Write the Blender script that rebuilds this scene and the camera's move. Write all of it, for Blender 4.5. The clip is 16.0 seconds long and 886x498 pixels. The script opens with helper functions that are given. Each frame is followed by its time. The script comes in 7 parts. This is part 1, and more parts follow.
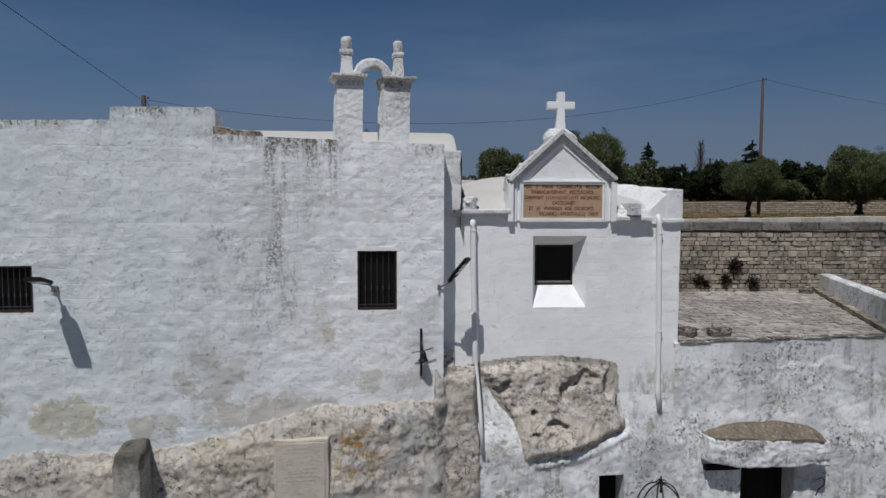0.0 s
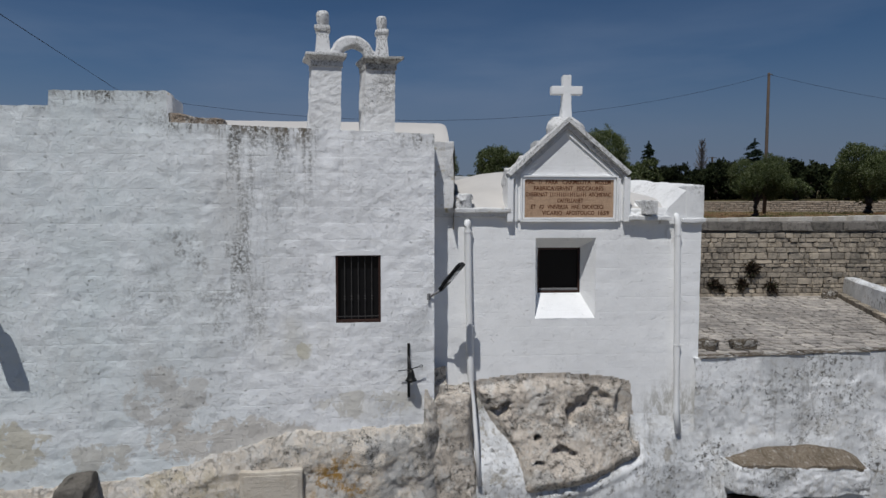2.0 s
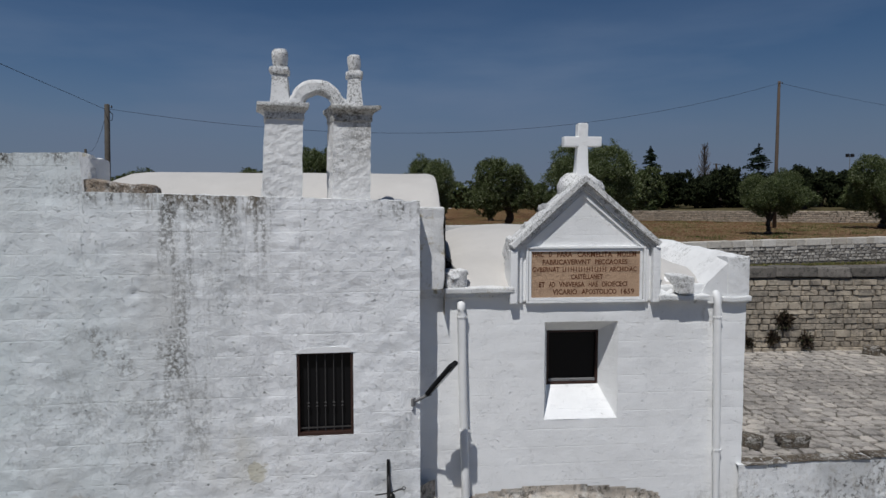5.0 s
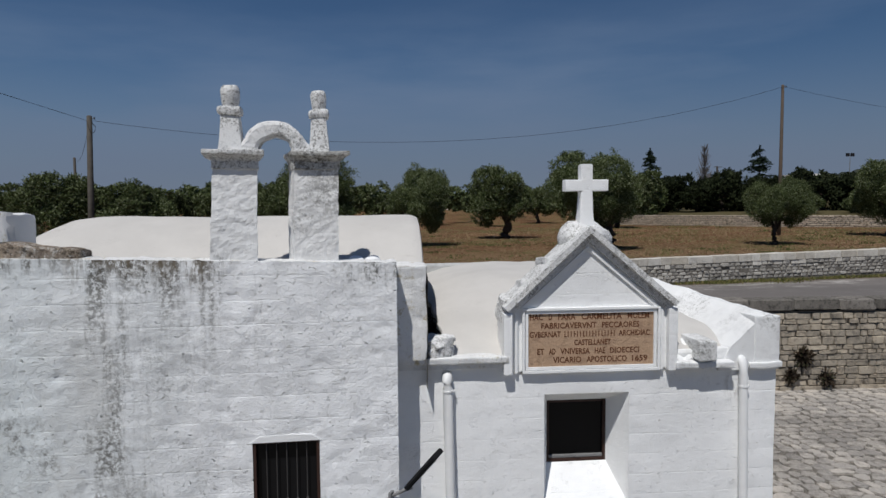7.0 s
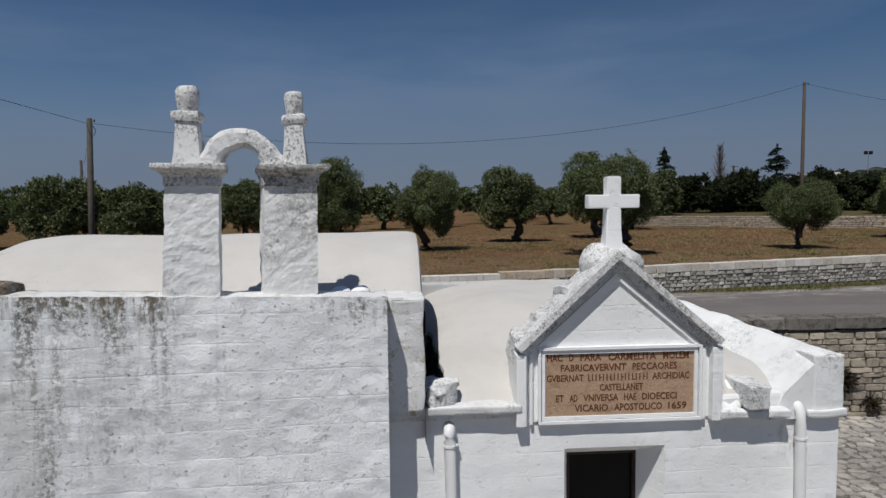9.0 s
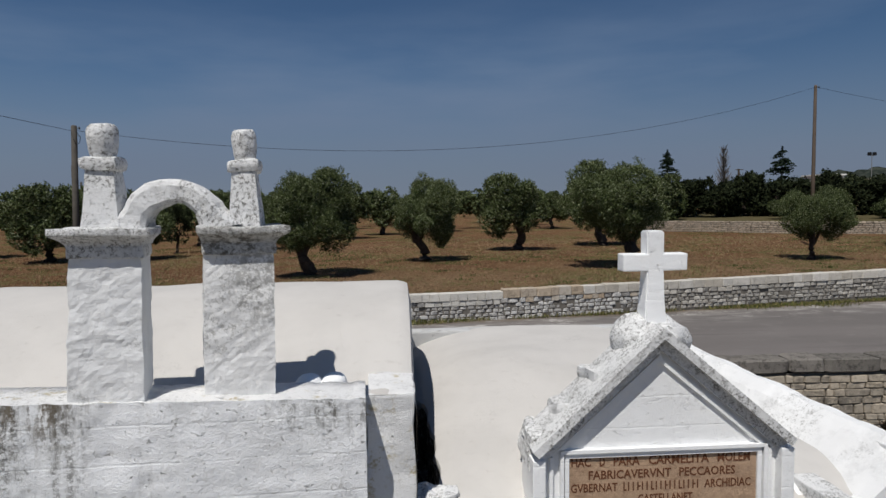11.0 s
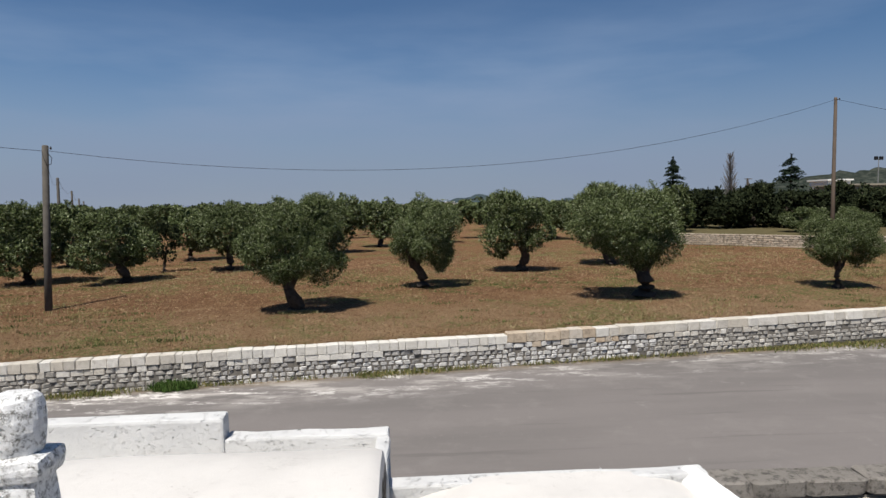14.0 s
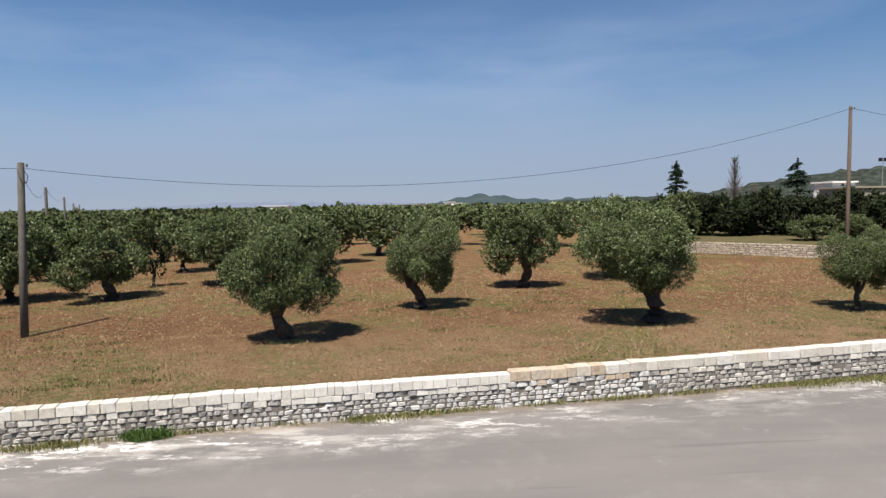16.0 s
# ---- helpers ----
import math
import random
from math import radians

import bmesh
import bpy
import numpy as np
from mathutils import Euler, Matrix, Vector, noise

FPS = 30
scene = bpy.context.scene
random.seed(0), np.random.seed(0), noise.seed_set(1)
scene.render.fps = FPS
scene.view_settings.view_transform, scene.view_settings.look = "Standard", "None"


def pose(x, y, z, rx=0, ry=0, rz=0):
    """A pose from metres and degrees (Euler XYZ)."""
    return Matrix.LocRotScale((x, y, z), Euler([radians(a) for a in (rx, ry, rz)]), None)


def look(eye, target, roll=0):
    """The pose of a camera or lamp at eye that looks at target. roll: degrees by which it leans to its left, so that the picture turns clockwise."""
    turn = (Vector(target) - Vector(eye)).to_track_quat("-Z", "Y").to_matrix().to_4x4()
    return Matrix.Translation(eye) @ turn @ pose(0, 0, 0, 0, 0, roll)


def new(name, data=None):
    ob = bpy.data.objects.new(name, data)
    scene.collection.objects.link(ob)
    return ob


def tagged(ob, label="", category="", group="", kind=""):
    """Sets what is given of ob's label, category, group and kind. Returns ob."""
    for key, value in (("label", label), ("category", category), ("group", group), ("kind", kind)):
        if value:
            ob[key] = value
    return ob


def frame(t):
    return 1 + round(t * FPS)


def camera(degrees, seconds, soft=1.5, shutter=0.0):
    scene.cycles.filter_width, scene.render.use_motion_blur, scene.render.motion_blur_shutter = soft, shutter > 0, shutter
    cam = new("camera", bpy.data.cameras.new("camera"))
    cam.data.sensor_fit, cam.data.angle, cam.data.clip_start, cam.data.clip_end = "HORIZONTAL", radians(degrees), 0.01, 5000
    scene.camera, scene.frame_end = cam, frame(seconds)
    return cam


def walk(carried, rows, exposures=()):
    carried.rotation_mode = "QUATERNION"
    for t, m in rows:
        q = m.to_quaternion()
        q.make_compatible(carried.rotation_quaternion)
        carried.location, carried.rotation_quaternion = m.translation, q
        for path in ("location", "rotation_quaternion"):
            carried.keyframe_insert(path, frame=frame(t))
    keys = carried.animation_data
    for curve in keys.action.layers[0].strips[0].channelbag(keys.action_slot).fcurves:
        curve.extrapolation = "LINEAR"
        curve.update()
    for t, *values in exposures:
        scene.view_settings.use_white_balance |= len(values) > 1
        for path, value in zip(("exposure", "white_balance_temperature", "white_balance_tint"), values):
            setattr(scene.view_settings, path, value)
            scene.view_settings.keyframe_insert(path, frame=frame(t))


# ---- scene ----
cam = camera(69.0, 16.0)

PATH = [
    (0, (-0.96, -12.118, 1.63), (-0.792, -10.13, 1.499), 0.2),
    (0.5, (-0.882, -11.76, 1.618), (-0.715, -9.772, 1.487), 0.2),
    (1, (-0.804, -11.391, 1.623), (-0.635, -9.402, 1.493), 0.1),
    (1.5, (-0.731, -11.035, 1.624), (-0.56, -9.046, 1.493), 0.1),
    (2, (-0.691, -10.655, 1.6), (-0.52, -8.667, 1.469), 0.1),
    (2.5, (-0.648, -10.325, 1.629), (-0.476, -8.337, 1.497), 0.1),
    (3, (-0.621, -9.976, 1.756), (-0.449, -7.987, 1.624), 0.1),
    (3.5, (-0.579, -9.627, 2.0), (-0.406, -7.64, 1.862), 0.1),
    (4, (-0.518, -9.236, 2.243), (-0.344, -7.248, 2.111), 0.1),
    (6.5, (-0.101, -7.549, 3.315), (0.075, -5.561, 3.182), -0.3),
    (7, (-0.034, -7.224, 3.421), (0.143, -5.236, 3.289), -0.4),
    (7.5, (0.033, -6.909, 3.486), (0.209, -4.921, 3.354), -0.4),
    (8, (0.097, -6.616, 3.526), (0.251, -4.626, 3.394), -0.6),
    (8.5, (0.15, -6.334, 3.566), (0.295, -4.344, 3.435), -0.7),
    (9, (0.186, -5.999, 3.642), (0.328, -4.009, 3.509), -0.6),
    (11.5, (0.37, -4.16, 4.338), (0.511, -2.17, 4.206), -0.7),
    (12, (0.409, -3.775, 4.524), (0.55, -1.784, 4.392), -0.6),
    (12.5, (0.456, -3.38, 4.735), (0.596, -1.39, 4.602), -0.7),
    (13, (0.52, -2.977, 4.974), (0.659, -0.986, 4.842), -0.7),
    (13.5, (0.578, -2.545, 5.204), (0.716, -0.555, 5.072), -0.8),
    (14, (0.617, -2.084, 5.403), (0.756, -0.093, 5.272), -0.7),
    (14.5, (0.675, -1.638, 5.621), (0.813, 0.353, 5.488), -0.8),
    (15, (0.751, -1.205, 5.849), (0.888, 0.785, 5.715), -0.8),
    (15.5, (0.788, -0.746, 6.13), (0.926, 1.244, 5.997), -0.8),
    (16, (0.845, -0.339, 6.364), (0.983, 1.652, 6.23), -0.8),
]
walk(cam, [(t, look(eye, target, roll)) for t, eye, target, roll in PATH],
     exposures=[(0, -0.61, 6150, 10), (4, -0.64, 6150, 10), (6.5, -0.48, 6200, 10), (9, -0.40, 6300, 10), (11.5, -0.28, 6400, 10), (12.5, -0.12, 6450, 10), (13.5, 0.16, 6500, 10), (14.5, 0.56, 6550, 10), (16, 0.84, 6650, 10)])
# world, sun
SUN_AZ = math.atan2(0.50, 1.0)          # the sunlight travels +x and +y
SUN_EL = radians(61.5)
w = bpy.data.worlds.new("world")
scene.world = w
w.use_nodes = True
wn, wl = w.node_tree.nodes, w.node_tree.links
sky = wn.new("ShaderNodeTexSky")
sky.sky_type = "NISHITA"
sky.sun_disc = False
sky.sun_elevation = SUN_EL
sky.sun_rotation = radians(154)
sky.altitude = 200
sky.air_density, sky.dust_density, sky.ozone_density = 1.0, 0.0, 6.0
# thin high haze streaks
tc = wn.new("ShaderNodeTexCoord")
mp = wn.new("ShaderNodeMapping")
mp.inputs["Scale"].default_value = (1.0, 1.0, 5.0)
mp.inputs["Rotation"].default_value = (0.0, 0.10, 0.0)
wl.new(tc.outputs["Generated"], mp.inputs["Vector"])
nz = wn.new("ShaderNodeTexNoise")
nz.inputs["Scale"].default_value, nz.inputs["Detail"].default_value = 2.2, 5.0
wl.new(mp.outputs[0], nz.inputs["Vector"])
rp = wn.new("ShaderNodeMapRange")
rp.inputs[1].default_value, rp.inputs[2].default_value = 0.42, 0.72
rp.inputs[3].default_value, rp.inputs[4].default_value = 0.0, 0.7
wl.new(nz.outputs[0], rp.inputs[0])
mx = wn.new("ShaderNodeMix")
mx.data_type = "RGBA"
sx = wn.new("ShaderNodeSeparateXYZ")
wl.new(tc.outputs["Generated"], sx.inputs[0])
vl = wn.new("ShaderNodeMapRange")
vl.interpolation_type = "SMOOTHSTEP"
vl.inputs[1].default_value, vl.inputs[2].default_value = 0.34, 0.17
vl.inputs[3].default_value, vl.inputs[4].default_value = 0.06, 1.0
wl.new(sx.outputs[2], vl.inputs[0])
vm = wn.new("ShaderNodeMath")
vm.operation = "MULTIPLY"
wl.new(vl.outputs[0], vm.inputs[0])
wl.new(rp.outputs[0], vm.inputs[1])
wl.new(vm.outputs[0], mx.inputs[0])
wl.new(sky.outputs[0], mx.inputs[6])
mx.inputs[7].default_value = (4.6, 5.5, 7.4, 1)
# blue-grey haze low over the plain
hz = wn.new("ShaderNodeMapRange")
hz.interpolation_type = "SMOOTHSTEP"
hz.inputs[1].default_value, hz.inputs[2].default_value = 0.24, 0.02
hz.inputs[3].default_value, hz.inputs[4].default_value = 0.0, 0.85
wl.new(sx.outputs[2], hz.inputs[0])
m2 = wn.new("ShaderNodeMix")
m2.data_type = "RGBA"
wl.new(hz.outputs[0], m2.inputs[0])
wl.new(mx.outputs[2], m2.inputs[6])
m2.inputs[7].default_value = (4.05, 4.35, 5.6, 1)
m3 = wn.new("ShaderNodeMix")
m3.data_type, m3.blend_type = "RGBA", "MULTIPLY"
m3.inputs[0].default_value = 1.0
wl.new(m2.outputs[2], m3.inputs[6])
m3.inputs[7].default_value = (0.88, 0.985, 1.06, 1)
wl.new(m3.outputs[2], wn["Background"].inputs[0])
wn["Background"].inputs[1].default_value = 0.052
sun = new("sun", bpy.data.lights.new("sun", "SUN"))
sun.data.energy, sun.data.angle, sun.data.color = 4.95, radians(0.53), (1.0, 0.955, 0.89)
sdir = Vector((math.sin(SUN_AZ) * math.cos(SUN_EL), math.cos(SUN_AZ) * math.cos(SUN_EL), -math.sin(SUN_EL)))
sun.matrix_world = look((-20, -40, 60), Vector((-20, -40, 60)) + sdir)

# ---- helpers for meshes ----
MAIN = Matrix.Translation((0, 0.04, 0)) @ Matrix.Rotation(radians(2.9), 4, "Z")   # frame of the main front: x along, y inwards
ID = Matrix.Identity(4)


def mesh_ob(name, bm, mat, parent=None, label="", m=None, smooth=False):
    me = bpy.data.meshes.new(name)
    bm.normal_update()
    bm.to_mesh(me)
    bm.free()
    for q in (mat if isinstance(mat, (list, tuple)) else [mat]):
        me.materials.append(q)
    if smooth:
        me.polygons.foreach_set("use_smooth", [True] * len(me.polygons))
    ob = new(name, me)
    if parent is not None:
        ob.parent = parent
    if m is not None:
        ob.matrix_basis = m
    if label:
        ob["label"] = label
    return ob


def part(name, bm, mat, parent, label="", smooth=False):
    return mesh_ob(name, bm, mat, parent, label, smooth=smooth)


def thing(name, label, category, m=None, group="", kind=""):
    ob = new(name)
    ob.empty_display_size = 0.2
    if m is not None:
        ob.matrix_basis = m
    return tagged(ob, label, category, group, kind)


def add_box(bm, x0, x1, y0, y1, z0, z1, bevel=0.0, rough=0.0, cuts=0, m=None):
    r = bmesh.ops.create_cube(bm, size=1)
    vs = r["verts"]
    bmesh.ops.transform(bm, verts=vs, matrix=Matrix.Translation(((x0 + x1) / 2, (y0 + y1) / 2, (z0 + z1) / 2)) @ Matrix.Diagonal((x1 - x0, y1 - y0, z1 - z0, 1)))
    es = list({e for v in vs for e in v.link_edges})
    if bevel:
        r = bmesh.ops.bevel(bm, geom=es, offset=bevel, segments=2, affect="EDGES", profile=0.6)
        vs = list({v for f in r["faces"] for v in f.verts} | {v for v in vs if v.is_valid})
    if cuts:
        es = list({e for v in vs for e in v.link_edges})
        r = bmesh.ops.subdivide_edges(bm, edges=es, cuts=cuts, use_grid_fill=True)
        vs = list({v for v in vs if v.is_valid} | {g for g in r["geom"] if isinstance(g, bmesh.types.BMVert)} | {v for g in r["geom"] if isinstance(g, bmesh.types.BMFace) for v in g.verts})
    if rough:
        for v in vs:
            v.co += noise.noise_vector(v.co * 3.1) * rough + noise.noise_vector(v.co * 9.3) * rough * 0.45
    if m is not None:
        bmesh.ops.transform(bm, verts=vs, matrix=m)
    return vs


def box_bm(*a, **k):
    bm = bmesh.new()
    add_box(bm, *a, **k)
    return bm


def loft(bm, rings, cap=True):
    """Quads between rings of points, all of one length."""
    vr = [[bm.verts.new(p) for p in r] for r in rings]
    n = len(vr[0])
    for a, b in zip(vr, vr[1:]):
        for i in range(n):
            bm.faces.new((a[i], a[(i + 1) % n], b[(i + 1) % n], b[i]))
    if cap:
        bm.faces.new(list(reversed(vr[0])))
        bm.faces.new(vr[-1])
    return [v for r in vr for v in r]


def circle_at(c, axis, r, n=10):
    q = Vector(axis).normalized().to_track_quat("Z", "Y").to_matrix()
    return [Vector(c) + q @ Vector((r * math.cos(2 * math.pi * i / n), r * math.sin(2 * math.pi * i / n), 0)) for i in range(n)]


def tube(bm, pts, r, n=8):
    pts = [Vector(p) for p in pts]
    rr = r if isinstance(r, (list, tuple)) else [r] * len(pts)
    rings = []
    for i, p in enumerate(pts):
        d = pts[min(i + 1, len(pts) - 1)] - pts[max(i - 1, 0)]
        rings.append(circle_at(p, d, rr[i], n))
    return loft(bm, rings)


def square_ring(cx, cy, hx, hy, z, round_=0.0):
    return [Vector((cx + sx * hx, cy + sy * hy, z)) for sx, sy in ((-1, -1), (1, -1), (1, 1), (-1, 1))]


def sstep(a, b, x):
    t = min(1.0, max(0.0, (x - a) / (b - a)))
    return t * t * (3 - 2 * t)


def lerp_line(pts, x):
    return float(np.interp(x, [p[0] for p in pts], [p[1] for p in pts]))


def fbm(x, y, z, s, o=4):
    return noise.fractal(Vector((x * s, y * s, z * s)), 0.9, 2.0, o)


def field_bm(us, vs, fn, keep=None):
    """A sheet over the grid us x vs; fn(u, v) gives the point, keep(u, v) tells at a cell's middle whether it stays."""
    bm = bmesh.new()
    g = [[bm.verts.new(fn(u, v)) for u in us] for v in vs]
    for j in range(len(vs) - 1):
        for i in range(len(us) - 1):
            if keep is None or keep((us[i] + us[i + 1]) / 2, (vs[j] + vs[j + 1]) / 2):
                bm.faces.new((g[j][i], g[j][i + 1], g[j + 1][i + 1], g[j + 1][i]))
    for v in [v for v in bm.verts if not v.link_faces]:
        bm.verts.remove(v)
    return bm


def steps(a, b, d, extra=()):
    n = max(1, round((b - a) / d))
    s = sorted(set([round(a + (b - a) * i / n, 4) for i in range(n + 1)]) | set(extra))
    out = [s[0]]
    for q in s[1:]:
        if q in extra or q == s[-1] or q - out[-1] > d * 0.3:
            if q in extra and out[-1] not in extra and q - out[-1] < d * 0.3 and len(out) > 1:
                out.pop()
            out.append(q)
    return out


# ---- materials ----
class Mat:
    def __init__(self, name, rough=0.85, spec=0.3, metal=0.0):
        self.m = bpy.data.materials.new(name)
        self.m.use_nodes = True
        self.n, self.l = self.m.node_tree.nodes, self.m.node_tree.links
        self.b = self.n["Principled BSDF"]
        self.b.inputs["Roughness"].default_value = rough
        self.b.inputs["Specular IOR Level"].default_value = spec
        self.b.inputs["Metallic"].default_value = metal
        self.tc = self.n.new("ShaderNodeTexCoord").outputs["Object"]
        self.col = None

    def placed(self):
        """Patterns run on from piece to piece, at true size."""
        self.tc = self.n.new("ShaderNodeNewGeometry").outputs["Position"]
        return self

    def noise(self, scale, detail=5, rough=0.6, stretch=None, dist=0.0):
        v = self.tc
        if stretch:
            mp = self.n.new("ShaderNodeMapping")
            mp.inputs["Scale"].default_value = stretch
            self.l.new(v, mp.inputs["Vector"])
            v = mp.outputs[0]
        q = self.n.new("ShaderNodeTexNoise")
        self.l.new(v, q.inputs["Vector"])
        for k, x in (("Scale", scale), ("Detail", detail), ("Roughness", rough), ("Distortion", dist)):
            q.inputs[k].default_value = x
        return q.outputs[0]

    def rng(self, v, a, b, c=0.0, d=1.0):
        q = self.n.new("ShaderNodeMapRange")
        q.interpolation_type = "SMOOTHSTEP"
        self.l.new(v, q.inputs[0])
        for i, x in zip((1, 2, 3, 4), (a, b, c, d)):
            q.inputs[i].default_value = x
        return q.outputs[0]

    def math(self, op, a, b=None):
        q = self.n.new("ShaderNodeMath")
        q.operation = op
        for i, x in enumerate((a, b)):
            if x is None:
                continue
            if isinstance(x, (int, float)):
                q.inputs[i].default_value = x
            else:
                self.l.new(x, q.inputs[i])
        return q.outputs[0]

    def xyz(self):
        q = self.n.new("ShaderNodeSeparateXYZ")
        self.l.new(self.tc, q.inputs[0])
        return q.outputs

    def base(self, c):
        q = self.n.new("ShaderNodeRGB")
        q.outputs[0].default_value = (*c, 1)
        self.col = q.outputs[0]
        return self

    def mix(self, fac, c):
        q = self.n.new("ShaderNodeMix")
        q.data_type = "RGBA"
        if isinstance(fac, (int, float)):
            q.inputs[0].default_value = fac
        else:
            self.l.new(fac, q.inputs[0])
        self.l.new(self.col, q.inputs[6])
        if isinstance(c, tuple):
            q.inputs[7].default_value = (*c, 1)
        else:
            self.l.new(c, q.inputs[7])
        self.col = q.outputs[2]
        return self

    def spot(self, cx, cz, rx, rz, fac=1.0):
        """An oval patch in the x, z plane, 1 in the middle and 0 at its rim."""
        x, y, z = self.xyz()
        dx = self.math("DIVIDE", self.math("SUBTRACT", x, cx), rx)
        dz = self.math("DIVIDE", self.math("SUBTRACT", z, cz), rz)
        r = self.math("SQRT", self.math("ADD", self.math("MULTIPLY", dx, dx), self.math("MULTIPLY", dz, dz)))
        return self.rng(r, 1.0, 0.35, 0.0, fac)

    def random(self, c, amount):
        oi = self.n.new("ShaderNodeObjectInfo")
        return self.mix(self.math("MULTIPLY", oi.outputs["Random"], amount), c)

    def island(self, c, amount):
        g = self.n.new("ShaderNodeNewGeometry")
        return self.mix(self.math("MULTIPLY", g.outputs["Random Per Island"], amount), c)

    def bump(self, h, strength=0.4, dist=0.02):
        q = self.n.new("ShaderNodeBump")
        q.inputs["Strength"].default_value, q.inputs["Distance"].default_value = strength, dist
        self.l.new(h, q.inputs["Height"])
        prev = self.b.inputs["Normal"]
        if prev.is_linked:
            self.l.new(prev.links[0].from_socket, q.inputs["Normal"])
        self.l.new(q.outputs[0], prev)
        return self

    def courses(self, strength, height=0.27, length=0.56):
        """Faint block courses showing through the paint of an upright wall."""
        x, y, z = self.xyz()
        c = self.n.new("ShaderNodeCombineXYZ")
        wob = self.math("MULTIPLY", self.noise(1.6, 4), 0.05)
        self.l.new(self.math("ADD", x, wob), c.inputs[0])
        self.l.new(self.math("ADD", z, wob), c.inputs[1])
        q = self.n.new("ShaderNodeTexBrick")
        self.l.new(c.outputs[0], q.inputs["Vector"])
        for k, v in (("Scale", 1.0), ("Mortar Size", 0.010), ("Mortar Smooth", 0.6), ("Brick Width", length), ("Row Height", height)):
            q.inputs[k].default_value = v
        gaps = self.math("MULTIPLY", q.outputs["Fac"], self.rng(self.noise(1.1, 5), 0.40, 0.62, 0.1, 1.0))
        return self.bump(gaps, strength, -0.02)

    def done(self):
        if self.col is not None:
            self.l.new(self.col, self.b.inputs["Base Color"])
        return self.m


def whitewash(name, dirt=0.35, base=(0.80, 0.81, 0.81), fine=1.0, chip=1.0):
    a = Mat(name, 0.9, 0.15).base(base)
    dim = tuple(q * 0.87 for q in base)
    a.mix(a.rng(a.noise(0.9, 4), 0.38, 0.68, 0, 0.6), dim)
    a.mix(a.rng(a.noise(3.2, 8, 0.72), 0.50, 0.68, 0, min(0.9, 1.3 * dirt)), tuple(q * 0.74 for q in base))
    # lichen in fine specks that gather in patches
    zone = a.rng(a.noise(1.3, 6, 0.68), 0.58 - 0.22 * dirt, 0.72 - 0.2 * dirt, 0, min(1.0, 0.15 + dirt))
    a.mix(a.math("MULTIPLY", a.rng(a.noise(16, 10, 0.84), 0.52, 0.585), zone), (0.19, 0.185, 0.165))
    a.mix(a.math("MULTIPLY", a.rng(a.noise(48, 6, 0.8), 0.55, 0.62), zone), (0.13, 0.125, 0.11))
    # uneven hand-laid coats: chips, dents, grit and brush grain
    a.bump(a.noise(1.9, 7, 0.66, (0.8, 0.8, 1.2)), 0.35 * fine, 0.05)
    a.bump(a.rng(a.noise(5.5, 8, 0.70, (0.75, 0.75, 1.3)), 0.61, 0.65), 0.62 * fine * chip, -0.022)
    a.bump(a.rng(a.noise(11, 7, 0.70, (0.75, 0.75, 1.2)), 0.60, 0.64), 0.75 * fine * chip, -0.020)
    a.bump(a.noise(13, 9, 0.78), 0.55 * fine, 0.030)
    a.bump(a.rng(a.noise(22, 7, 0.72, (0.75, 0.75, 1.2)), 0.61, 0.67), 0.75 * fine, -0.013)
    a.bump(a.noise(55, 5, 0.75), 0.60 * fine, 0.009)
    return a


